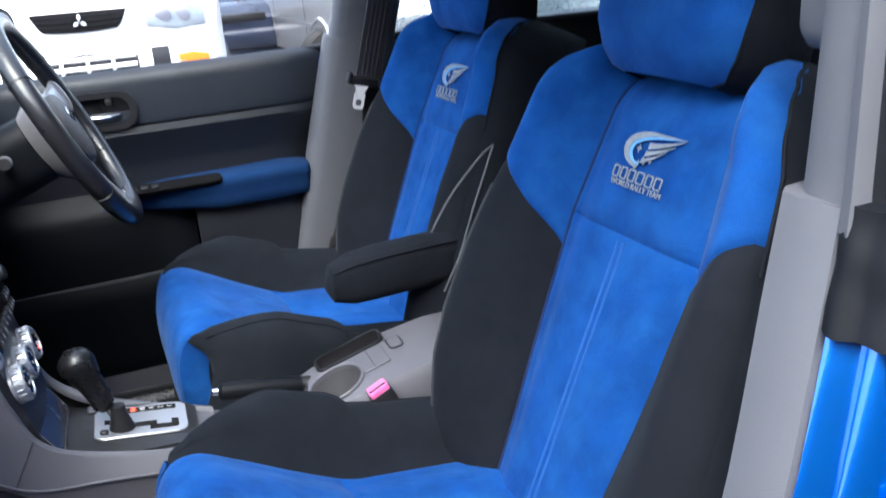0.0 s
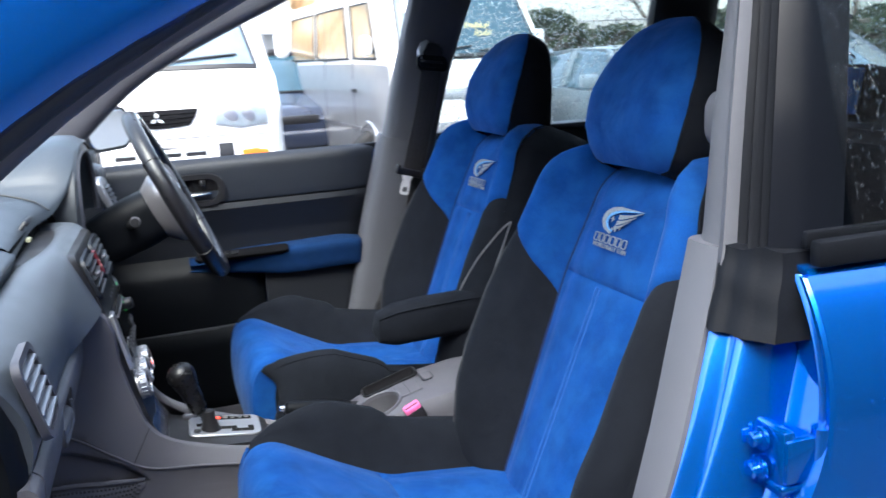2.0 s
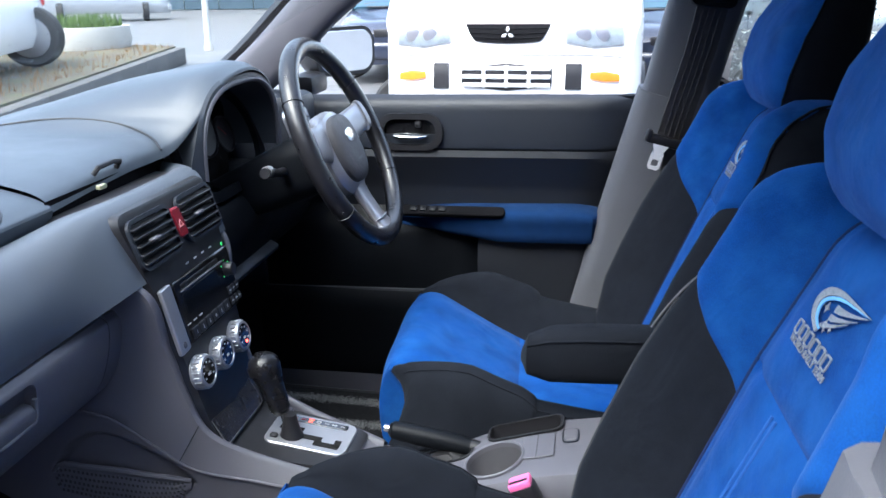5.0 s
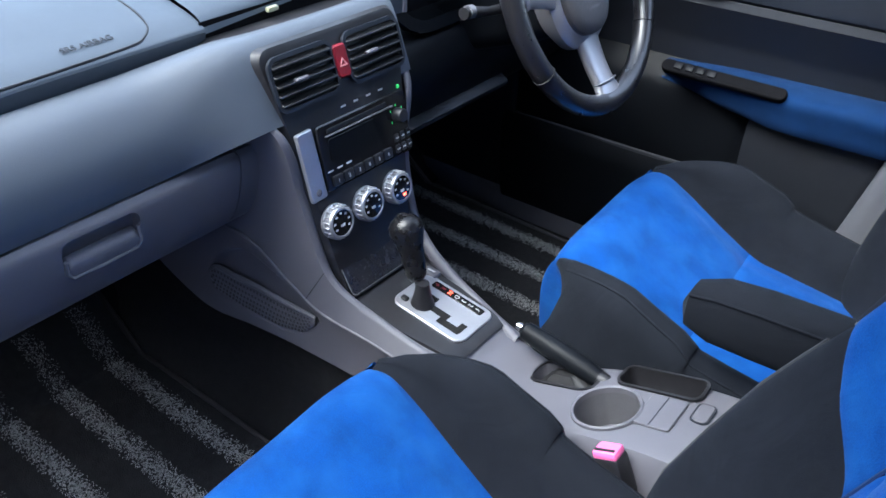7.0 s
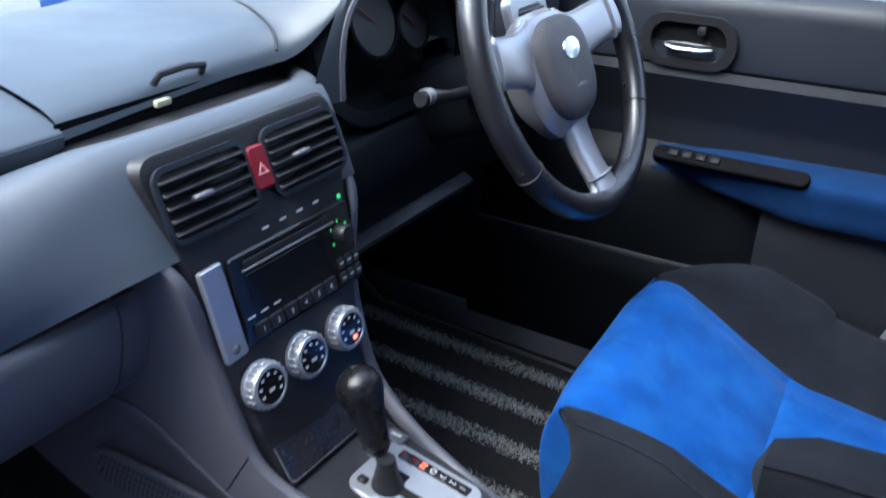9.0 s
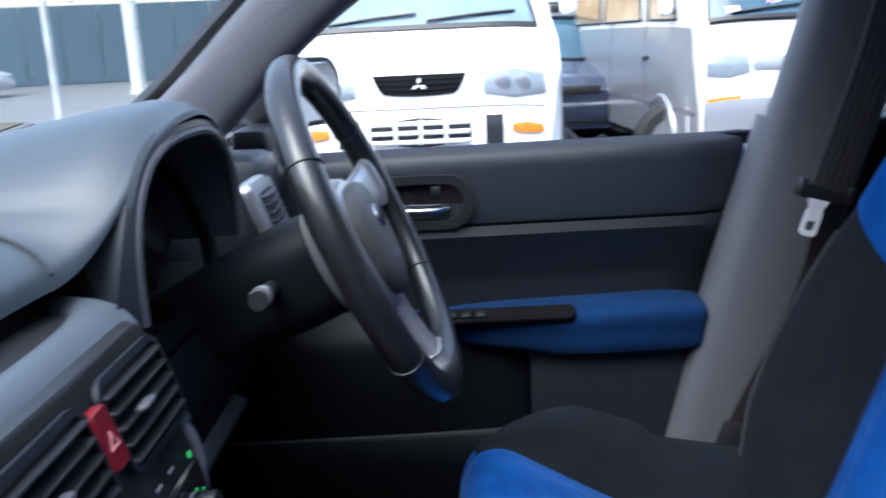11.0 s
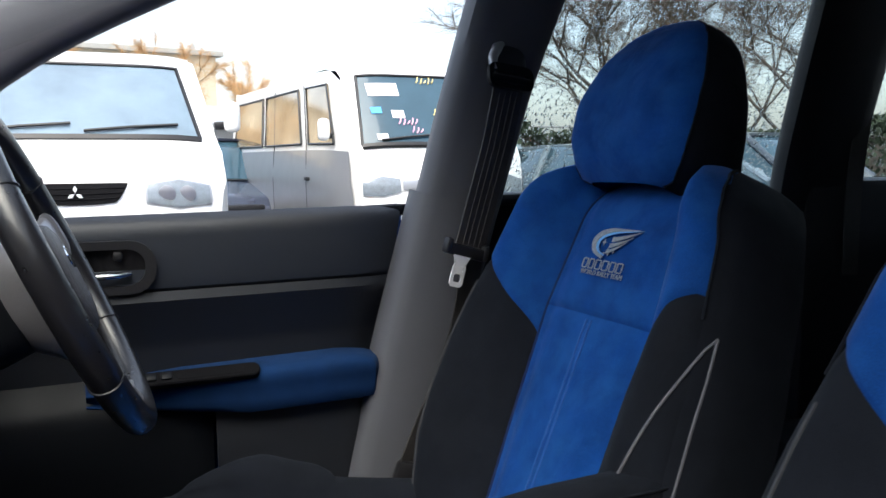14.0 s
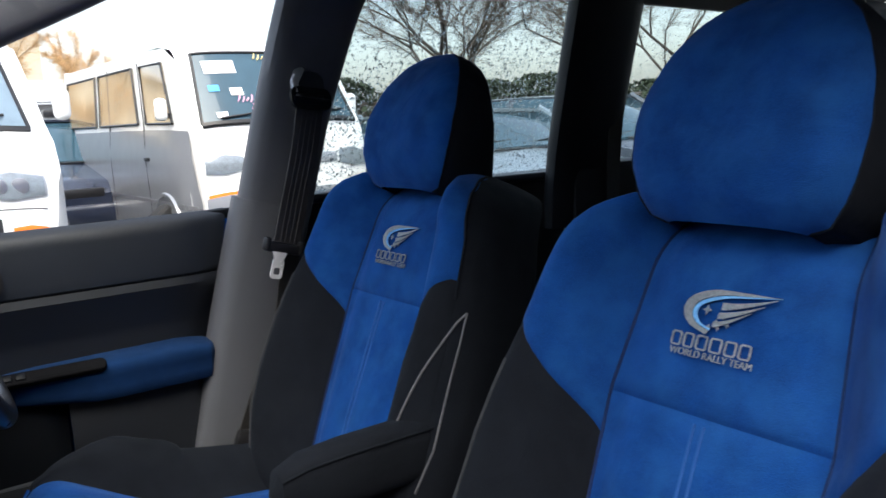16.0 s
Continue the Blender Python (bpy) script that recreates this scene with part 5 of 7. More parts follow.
for p0, p1, w0, w1 in (((-0.045, 0.012), (-0.176, 0.030), 0.034, 0.026), ((0.045, 0.012), (0.176, 0.030), 0.034, 0.026), ((0.0, -0.05), (0.0, -0.176), 0.030, 0.024)):
    sp = part("spoke", spoke(p0, p1, w0, w1, -0.016, 0.002), HUBGREY, wheel, "satin silver-grey wheel spoke")
    q = Vector((p0[0] * 0.2 + p1[0] * 0.8, p0[1] * 0.2 + p1[1] * 0.8, 0))
    d = (Vector((*p1, 0)) - Vector((*p0, 0))).normalized()
    part("spoke_end", spoke((q.x, q.y), (p1[0], p1[1]), w1 * 0.86, w1 * 0.98, -0.0012, 0.0030), SILVER, sp, "silver spoke end")
part("emblem", lathe([(0.017, 0), (0.016, 0.002), (0, 0.003)], WM @ Matrix.Diagonal((1.2, 0.8, 1, 1)) @ pose(0, 0.012, 0.0125), 26), CHROME, wheel, "plain oval chrome emblem")
part("bag_mark", box(0, 0, 0, 0.028, 0.004, 0.0006, 0.0002, 1, WM @ pose(0, -0.036, 0.0128)), GREY, wheel)

# ---------------- floor console ----------------
con = thing("floor_console", (-0.6, 0, 0.43), "grey floor console with gear gate, cup holder and tray", "car console", kind="structure")
CZ = lambda x: lerp([(-0.80, 0.665), (-0.74, 0.650), (-0.60, 0.632), (-0.575, 0.612), (-0.50, 0.598), (-0.44, 0.620), (-0.38, 0.645), (-0.30, 0.668), (-0.20, 0.685), (0.05, 0.690)], x)
CH = lambda x: lerp([(-0.95, 0.110), (-0.80, 0.098), (-0.70, 0.088), (-0.60, 0.075), (-0.50, 0.072), (-0.40, 0.082), (0.05, 0.085)], x)

def con_loop(x):
    h, z = CH(x), CZ(x)
    return [Vector((x, -h - 0.006, 0.555)), Vector((x, -h - 0.008, z - 0.06)), Vector((x, -h - 0.003, z - 0.02)), Vector((x, -h + 0.008, z - 0.004)), Vector((x, -h + 0.022, z)), Vector((x, 0, z)),
            Vector((x, h - 0.022, z)), Vector((x, h - 0.008, z - 0.004)), Vector((x, h + 0.003, z - 0.02)), Vector((x, h + 0.008, z - 0.06)), Vector((x, h + 0.006, 0.555))]
def carve(ob, *cutters):
    """Cuts solid meshes out of an object, for good."""
    for bm in cutters:
        me = bpy.data.meshes.new("cutter")
        bm.to_mesh(me)
        bm.free()
        cut = bpy.data.objects.new("cutter", me)
        scene.collection.objects.link(cut)
        md = ob.modifiers.new("cut", 'BOOLEAN')
        md.object, md.operation, md.solver = cut, 'DIFFERENCE', 'EXACT'
        bpy.context.view_layer.update()
        done = bpy.data.meshes.new_from_object(ob.evaluated_get(bpy.context.evaluated_depsgraph_get()))
        ob.modifiers.clear()
        old, ob.data = ob.data, done
        done.name = old.name
        bpy.data.meshes.remove(old)
        bpy.data.objects.remove(cut)
        bpy.data.meshes.remove(me)
carve(gb, LATCHCUT)
body = part("body", rings([con_loop(x) for x in steps(-0.80, 0.04, 60)]), GREY, con, "grey moulded console body")
cup = axes((-0.376, -0.018, CZ(-0.376) + 0.001), (1, 0, 0.33), (0, 1, 0))
traym = axes((-0.336, 0.056, CZ(-0.336) + 0.001), (1, 0, 0.30), (0, 1, 0))
gaitm = axes((-0.462, 0.036, CZ(-0.462) + 0.001), (1, 0, 0.35), (0, 1, 0))
carve(body, lathe([(0.0425, -0.055), (0.0425, 0.03)], cup, 40), plate(rounded(0.112, 0.040, 0.012), traym @ pose(0, 0, -0.030), 0.06, 0.0), plate(rounded(0.100, 0.050, 0.018), gaitm @ pose(0, 0, -0.03), 0.06, 0.0))
part("tunnel_carpet", rings([[Vector((x, y * k, z)) for y, z in ((-0.15, 0.35), (-0.105, 0.45), (-0.098, 0.57), (0.098, 0.57), (0.105, 0.45), (0.15, 0.35))] for x, k in ((-1.45, 1.35), (-1.1, 1.2), (-0.95, 1.1), (-0.75, 0.92), (0.0, 0.82))]), CARPET, con, "black carpet on the tunnel")
# side panels that run from the stack down into the console's rail, with a net pocket on the passenger side
LOWEDGE = [(-1.13, 0.168, 0.655), (-1.05, 0.156, 0.598), (-0.995, 0.147, 0.573), (-0.92, 0.134, 0.571), (-0.85, 0.122, 0.566), (-0.78, 0.110, 0.556), (-0.70, 0.099, 0.548), (-0.56, 0.083, 0.548)]
CREASE = [(-1.13, 0.170, 0.800), (-1.03, 0.153, 0.768), (-0.955, 0.139, 0.746), (-0.900, 0.130, 0.729), (-0.841, 0.119, 0.681), (-0.790, 0.111, 0.646), (-0.700, 0.099, 0.628), (-0.56, 0.083, 0.598)]
TOPEDGE = [(-1.13, 0.190, 0.930), (-0.98, 0.165, 0.930), (-0.836, 0.137, 0.930), (-0.815, 0.114, 0.830), (-0.801, 0.108, 0.765), (-0.774, 0.102, 0.700), (-0.703, 0.086, 0.658), (-0.56, 0.066, 0.613)]
ROLL = [(0.0, 0.0, 0.0), (0.003, 0.004, 0.0018), (0.004, 0.009, 0.0012), (0.004, 0.014, -0.004), (0.003, 0.016, -0.012)]
LEAF = [(-0.998, 0.645), (-0.972, 0.686), (-0.935, 0.708), (-0.905, 0.706), (-0.870, 0.688), (-0.826, 0.660), (-0.797, 0.630), (-0.800, 0.616), (-0.826, 0.592), (-0.870, 0.585), (-0.936, 0.597), (-0.985, 0.612)]
leaf = [spline([(a, b, 0) for a, b in LEAF + LEAF[:1]], q) for q in steps(0, 12, 72)[:-1]]
def leaf_depth(x, z):
    """How far inside the leaf outline a spot of the panel lies, 0 outside it."""
    inside, near = False, 1.0
    for a, b in zip(leaf, leaf[1:] + leaf[:1]):
        if (a.y > z) != (b.y > z) and x < (b.x - a.x) * (z - a.y) / (b.y - a.y) + a.x:
            inside = not inside
        near = min(near, math.hypot(a.x - x, a.y - z))
    return near if inside else 0.0
def panel_y(x):
    return lerp([(p[0], p[1]) for p in CREASE], x)
for s in (1, -1):
    def side(u, v):
        q = u * 7
        lo, mid, hi = spline(LOWEDGE, q), spline(CREASE, q), spline(TOPEDGE, q)
        if v <= 0.5:
            p = lo.lerp(mid, v * 2)
            p.y -= 0.004 * math.sin(math.pi * v * 2) + 0.0025 * max(0.0, 1 - (0.5 - v) / 0.025)
            if s < 0:
                d = min(1.0, leaf_depth(p.x, p.z) / 0.012)
                p.y -= 0.013 * d * d * (3 - 2 * d)
        elif v <= 0.85:
            p = mid.lerp(hi, (v - 0.5) / 0.35)
        else:
            k = (v - 0.85) / 0.15 * 4
            r = spline(ROLL, k)
            p = hi + Vector((r.x * (1 - 0.8 * u), -r.y, r.z))
        return Vector((p.x, s * p.y, p.z))
    part("side_panel", surface(side, steps(0, 1, 110), steps(0, 0.5, 56) + steps(0.51, 0.85, 10) + steps(0.8875, 1.0, 8)), GREY, con, "grey moulded console side panel")
# perforated lip across the lower half of the pocket
def lip_z(x, t):
    lo = lerp([(-0.995, 0.632), (-0.985, 0.612), (-0.936, 0.597), (-0.867, 0.586), (-0.826, 0.592), (-0.803, 0.614)], x)
    hi = lerp([(-0.995, 0.646), (-0.990, 0.655), (-0.980, 0.660), (-0.946, 0.653), (-0.903, 0.648), (-0.862, 0.639), (-0.803, 0.628)], x)
    return lo + (hi - lo) * t
def lip_at(u, v, lift=0.0):
    x = -0.995 + 0.193 * u
    return Vector((x, -(panel_y(x) - 0.005 + 0.0045 * math.sin(math.pi * (0.2 + 0.8 * v)) + lift), lip_z(x, v)))
part("pocket_lip", surface(lip_at, steps(0, 1, 40), steps(0, 1, 10), 0.004), GREY, con, "grey pocket lip")
part("lip_rim", tube([lip_at(u, 0.96, 0.001) for u in steps(0.0, 1.0, 24)], [0.0035 + 0.0012 * math.sin(math.pi * u) for u in steps(0, 1, 24)], 8), GREY, con, "solid grey rim of the pocket lip")
net = []
for i in range(30):
    for j in range(5):
        u, v = (i + 0.9 + 0.5 * (j % 2)) / 32, (j + 0.6) / 6.0
        p = lip_at(u, v)
        k = min(1, (lip_z(p.x, 1) - lip_z(p.x, 0)) / 0.04)
        net.append(box(p.x, p.y - 0.0003, p.z, 0.0038, 0.0016, 0.0046 * k, 0.0006, 1))
ob = part("pocket_mesh", joined(*net), material("mesh_hole_grey", (0.045, 0.045, 0.05), 0.8, bump=0.0), con, "small dark perforations of the pocket lip")
ob["kind"] = "stuff"
# swage line above the pocket, and the joint between stack and console
part("swage", tube([(lambda p: Vector((p.x, -p.y - 0.0004, p.z)))(spline(CREASE, q)) for q in steps(1.95, 6.55, 40)], [0.0004] + [0.0022] * 39 + [0.0006], 8), GREY, con, "raised grey swage line")
part("joint_line", tube([(lambda p: Vector((p.x, -p.y - 0.0002, p.z)))(spline(CREASE, 4.55).lerp(spline(TOPEDGE, 4.75), k)) for k in steps(0, 1, 8)], 0.0008, 6), BLACKP, con)
# black gear surround
bm = surface(lambda u, v: Vector((-0.80 + 0.215 * u, (CH(-0.80 + 0.215 * u) - 0.016) * v, CZ(-0.80 + 0.215 * u) + 0.004)), steps(0, 1, 16), steps(-1, 1, 6), 0.006)
part("gear_surround", bm, STACKBLACK, con, "scuffed black gear surround")
# ashtray lid that slopes from the stack
am = axes((-0.788, -0.005, 0.708), (0, 1, 0), (-0.50, 0, 0.87))
part("ashtray_lid", plate(rounded(0.140, 0.1020, 0.008), am, 0.006, 0.002), material("scuffed_gloss_black", (0.020, 0.020, 0.024), 0.26, vary=0.3, scale=30, bump=0.02, coat=0.4, dirt=(0.09, 0.088, 0.09), dirt_scale=160, dirt_amount=0.08), con, "scuffed gloss black ashtray lid")
part("lid_wear", frame_plate(rounded(0.138, 0.1000, 0.008), rounded(0.1345, 0.0970, 0.007), am @ pose(0, 0, 0.0052), 0.0009), material("worn_lid_edge", (0.10, 0.10, 0.10), 0.5, vary=0.8, scale=160, bump=0.1), con, "pale worn edge of the lid")
part("lid_gap", frame_plate(rounded(0.146, 0.1080, 0.010), rounded(0.1405, 0.1025, 0.008), am, 0.0025), BLACKP, con)
# gate plate
gx = axes((-0.662, 0.012, 0.6445), (1, 0, -0.135), (0, 1, 0))
gate = part("gate_plate", plate(rounded(0.128, 0.088, 0.016), gx, 0.0035, 0.0012), SILVER, con, "silver gear gate plate")
part("gate_slot", joined(*[box(0, 0, 0, a, b, 0.0012, 0, 1, gx @ pose(x, y, 0.0036)) for x, y, a, b in ((-0.035, 0.002, 0.030, 0.012), (-0.018, -0.006, 0.010, 0.028), (0.0, -0.014, 0.034, 0.012), (0.016, -0.020, 0.010, 0.024), (0.032, -0.026, 0.036, 0.012), (0.046, -0.018, 0.010, 0.02))]), material("slot_black", (0.003, 0.003, 0.003), 0.9, bump=0.0), gate)
part("indicator_strip", plate(rounded(0.092, 0.014, 0.003), gx @ pose(0.004, 0.030, 0.0035), 0.0012, 0.0004), GLOSSBLACK, gate)
for i, (ch, mt) in enumerate((("P", RED), ("R", RED), ("N", REDLIT), ("D", WHITEMARK), ("3", WHITEMARK), ("2", WHITEMARK), ("1", WHITEMARK))):
    t = text_mesh(ch, 0.0105, 0.0002)
    bmesh.ops.transform(t, matrix=gx @ pose(-0.036 + 0.0128 * i, 0.030, 0.0050, 0, 0, -90) @ pose(0, -0.0036, 0), verts=t.verts)
    part("letter", t, mt, gate, smooth=0)
part("lock_button", box(0, 0, 0, 0.012, 0.010, 0.006, 0.002, 1, gx @ pose(-0.050, -0.028, 0.005)), BLACKP, gate)
part("mode_switch", plate(rounded(0.026, 0.018, 0.003), axes((-0.722, 0.060, 0.6525), (1, 0, -0.13), (0, 1, 0)), 0.006, 0.002), GREY, con, "grey mode switch")
part("mode_mark", box(-0.722, 0.060, 0.6592, 0.014, 0.003, 0.0006, 0, 1), WHITEMARK, con)

# gear lever
lever = thing("gear_lever", (-0.690, 0.0, 0.65), "black leather automatic gear lever", "gear lever")
part("boot", lathe([(0.020, 0), (0.015, 0.012), (0.011, 0.03), (0.010, 0.04)], Matrix.Translation((-0.688, -0.004, 0.647)), 18), BLACKP, lever)
part("shaft", tube([(-0.690, -0.004, 0.65), (-0.698, 0, 0.682), (-0.706, 0.003, 0.705)], 0.0065, 10), CHROME, lever)
kp = [(-0.7014, 0.001, 0.6835), (-0.7048, 0.002, 0.6918), (-0.7099, 0.003, 0.7101), (-0.7167, 0.004, 0.7292), (-0.7218, 0.005, 0.7433), (-0.726, 0.005, 0.7549), (-0.7286, 0.005, 0.7649), (-0.7311, 0.005, 0.7724), (-0.7329, 0.005, 0.7773), (-0.7337, 0.005, 0.7794)]
part("grip", tube(kp, [0.010, 0.0155, 0.0165, 0.0180, 0.0220, 0.0250, 0.0245, 0.0195, 0.0120, 0.003], 24), material("gear_leather", (0.007, 0.007, 0.008), 0.28, vary=0.1, scale=40, fine=900, bump=0.15), lever, "glossy black leather grip", smooth=180)
part("cap", lathe([(0.0, 0.0015), (0.008, 0.001), (0.009, -0.002)], axes((-0.7322, 0.005, 0.7787), (1, 0, 0.1), (0, 1, 0)), 20), GLOSSBLACK, lever)

# handbrake
hb = thing("handbrake", (-0.45, 0.045, 0.60), "black handbrake lever with a chrome button", "handbrake")
part("grip", tube([(-0.548, 0.050, 0.643), (-0.542, 0.050, 0.642), (-0.50, 0.049, 0.636), (-0.44, 0.047, 0.628), (-0.415, 0.046, 0.624)], [0.008, 0.0135, 0.0155, 0.0150, 0.012], 16), DEEPBLACK, hb, "black grained grip")
part("sleeve", tube([(-0.42, 0.046, 0.625), (-0.36, 0.045, 0.618)], [0.0125, 0.011], 14), BLACKP, hb)
part("arm", tube([(-0.37, 0.045, 0.619), (-0.30, 0.045, 0.605)], 0.010, 12), BLACKP, hb)
part("button", tube([(-0.556, 0.050, 0.6445), (-0.546, 0.050, 0.643)], [0.0055, 0.0062], 12), CHROME, hb, "chrome release button")
gait = []
for k in range(5):
    gait.append([gaitm @ Vector((x * (1 - 0.17 * k), y * (1 - 0.17 * k), -0.020 + 0.006 * k + 0.004 * math.sin(5 * x / 0.02) * (k % 2))) for x, y in rounded(0.102, 0.052, 0.018)])
part("boot", rings(gait), material("gaiter_vinyl", (0.006, 0.006, 0.007), 0.6, vary=0.3, scale=60, bump=0.35, bump_scale=60), hb, "creased black vinyl gaiter")
part("boot_rim", frame_plate(rounded(0.106, 0.056, 0.020), rounded(0.098, 0.048, 0.017), gaitm, 0.002), BLACKP, con)
# cup holder, tray and switch on the rear of the console
part("cup_rim", lathe([(0.047, -0.002), (0.0465, 0.0015), (0.0445, 0.0028), (0.042, 0.0015), (0.0415, -0.006)], cup, 40, caps=False), GREY, con, "grey cup holder rim")
part("cup_well", lathe([(0.0424, 0.0), (0.041, -0.02), (0.039, -0.054), (0.037, -0.056), (0.0, -0.056)], cup, 40, caps=False), material("cup_grey", (0.075, 0.075, 0.082), 0.5, vary=0.1), con, "grey cup holder well")
part("tray_rim", frame_plate(rounded(0.119, 0.047, 0.015), rounded(0.110, 0.038, 0.011), traym, 0.003), BLACKP, con, "black tray rim")
part("tray_well", rings([[traym @ Vector((x, y, z)) for x, y in rounded(0.112 * k, 0.039 * k, 0.012)] for z, k in ((0.004, 1.0), (-0.026, 0.95), (-0.028, 0.90), (-0.028, 0.3))], caps=False), BLACKP, con, "black tray well")
pm = axes((-0.313, -0.002, CZ(-0.313) + 0.001), (1, 0, 0.25), (0, 1, 0))
part("coin_lid", plate(rounded(0.048, 0.062, 0.004), pm, 0.002, 0.001), GREY, con, "grey lid")
part("coin_line", box(0, 0, 0, 0.0014, 0.060, 0.0006, 0, 1, pm @ pose(-0.002, 0, 0.0022)), DARK, con)
part("heater_switch", plate(rounded(0.020, 0.034, 0.007), axes((-0.268, 0.020, CZ(-0.268) + 0.0005), (1, 0, 0.18), (0, 1, 0)), 0.003, 0.0012), GREY, con, "grey rocker switch")
part("switch_gap", frame_plate(rounded(0.025, 0.039, 0.009), rounded(0.021, 0.035, 0.0075), axes((-0.268, 0.020, CZ(-0.268) + 0.0003), (1, 0, 0.18), (0, 1, 0)), 0.0015), DARK, con)
# belt buckles
def buckle(x, y, z, lean, label):
    b = thing("belt_buckle", (x, y, z - 0.1), label, "seat belt buckle", "belt buckles")
    m = Matrix.Translation((x, y, z)) @ pose(0, 0, 0, 0, lean, 0)
    part("stem", box(0, 0, 0, 0.030, 0.022, 0.11, 0.005, 2, m @ pose(0, 0, -0.055)), BLACKP, b)
    part("casing", box(0, 0, 0, 0.036, 0.028, 0.060, 0.006, 2, m @ pose(0, 0, -0.016)), BLACKP, b)
    part("button", box(0, 0, 0, 0.032, 0.024, 0.012, 0.004, 2, m @ pose(0, 0, 0.016)), PINK, b, "pink release button")
    part("slot", box(0, 0, 0, 0.026, 0.004, 0.002, 0, 1, m @ pose(0, -0.006, 0.0220)), BLACKP, b)
    return b
buckle(-0.325, -0.100, 0.652, -25, "belt buckle with a pink button beside the passenger seat")
buckle(-0.190, 0.108, 0.632, -25, "belt buckle with a pink button beside the driver's seat")

# ---------------- seat belts ----------------
def ribbon_strap(path, half, thick, across):
    lo = []
    for p in steps(0, len(path) - 1, 30):
        c = spline(path, p)
        d = (spline(path, min(p + .05, len(path) - 1)) - spline(path, max(p - .05, 0))).normalized()
        a = (Vector(across) - d * Vector(across).dot(d)).normalized()
        n = d.cross(a)
        lo.append([c + a * half + n * thick, c - a * half + n * thick, c - a * half - n * thick, c + a * half - n * thick])
    return rings(lo)
belt = thing("driver_belt", (-0.1, 0.62, 0.6), "grey driver's seat belt on the B pillar with steel tongue", "seat belt")
part("webbing", ribbon_strap([(-0.046, 0.600, 1.258), (-0.062, 0.608, 1.17), (-0.086, 0.620, 1.07), (-0.106, 0.630, 0.985)], 0.029, 0.0014, (1, 0.15, 0.2)), WEB, belt)
for k in (-0.017, -0.006, 0.006, 0.017):
    part("rib", tube([Vector((x + k, y - 0.0022, z)) + Vector((0, 0.15 * k, 0.2 * k)) for x, y, z in ((-0.046, 0.600, 1.252), (-0.062, 0.608, 1.17), (-0.086, 0.620, 1.07), (-0.104, 0.629, 0.993))], 0.0012, 5), WEB, belt)
part("webbing_lower", ribbon_strap([(-0.085, 0.645, 1.02), (-0.105, 0.668, 0.85), (-0.175, 0.672, 0.68), (-0.20, 0.672, 0.62)], 0.024, 0.0012, (1, 0.3, 0.25)), WEB, belt)
lm = axes((-0.046, 0.598, 1.272), (1, 0.12, -0.12), (0, 0.25, 1))
part("anchor_loop", frame_plate(rounded(0.084, 0.040, 0.014), rounded(0.066, 0.014, 0.006), lm, 0.008), DEEPBLACK, belt, "black belt loop")
part("anchor_bar", tube([lm @ Vector(p) for p in ((-0.036, -0.004, 0.004), (0, -0.006, 0.008), (0.036, -0.004, 0.004))], 0.0065, 10), DEEPBLACK, belt)
part("anchor_arm", tube([lm @ Vector(p) for p in ((-0.030, 0.008, 0.002), (-0.030, 0.030, 0.0), (-0.018, 0.050, -0.004), (-0.004, 0.060, -0.012))], [0.007, 0.008, 0.009, 0.006], 10), HUBGREY, belt, "satin grey anchor arm")
part("anchor_cover", rings([[lm @ Vector((a + 0.008, b + 0.026, d)) for a, b in rounded(0.060 * k, 0.064 * k, 0.02)] for d, k in ((-0.03, 1.0), (-0.008, 1.0), (-0.002, 0.9), (0.0, 0.6))]), DARK, belt, "grey belt anchor cover")
sm = axes((-0.112, 0.622, 0.996), (1, 0.15, -0.28), (0.28, 0, 1))
part("stop", joined(box(0, 0, 0, 0.076, 0.020, 0.014, 0.005, 2, sm), box(0, 0, 0, 0.012, 0.026, 0.018, 0.005, 2, sm @ pose(-0.036, 0.004, 0)), box(0, 0, 0, 0.012, 0.026, 0.018, 0.005, 2, sm @ pose(0.036, 0.004, 0))), BLACKP, belt, "black belt stop")
tong = [(-0.016, 0.0), (0.016, 0.0), (0.010, -0.012), (0.0125, -0.020), (0.0125, -0.046), (0.008, -0.051), (-0.008, -0.051), (-0.0125, -0.046), (-0.0125, -0.020), (-0.010, -0.012)]
tin = [(-0.004, -0.030), (0.004, -0.030), (0.006, -0.031), (0.007, -0.033), (0.007, -0.041), (0.005, -0.043), (-0.005, -0.043), (-0.007, -0.041), (-0.007, -0.033), (-0.006, -0.031)]
part("tongue", frame_plate(tong, tin, sm @ pose(-0.008, -0.008, 0.004), 0.0028), TONGUE, belt, "bright steel belt tongue")
part("lower_anchor", box(-0.195, 0.668, 0.615, 0.060, 0.022, 0.050, 0.008, 2, pose(0, 0, 0, 0, 20, 0)), BLACKP, belt, "black lower belt anchor")
belt2 = thing("passenger_belt", (-0.09, -0.62, 0.6), "passenger seat belt on the near B pillar", "seat belt")
part("webbing", ribbon_strap([(-0.025, -0.600, 1.20), (-0.03, -0.600, 1.0), (-0.05, -0.60, 0.75), (-0.08, -0.60, 0.50)], 0.024, 0.0012, (0.6, 1, 0)), WEB, belt2)
part("anchor_cover", rings([[Vector((-0.035 + a, -0.600 + d, 1.200 + b)) for a, b in rounded(0.042 * k, 0.070 * k, 0.018)] for d, k in ((-0.03, 1.0), (0.014, 1.0), (0.022, 0.85), (0.024, 0.5))]), LIGHTGREY, belt2, "pale grey belt anchor cover")
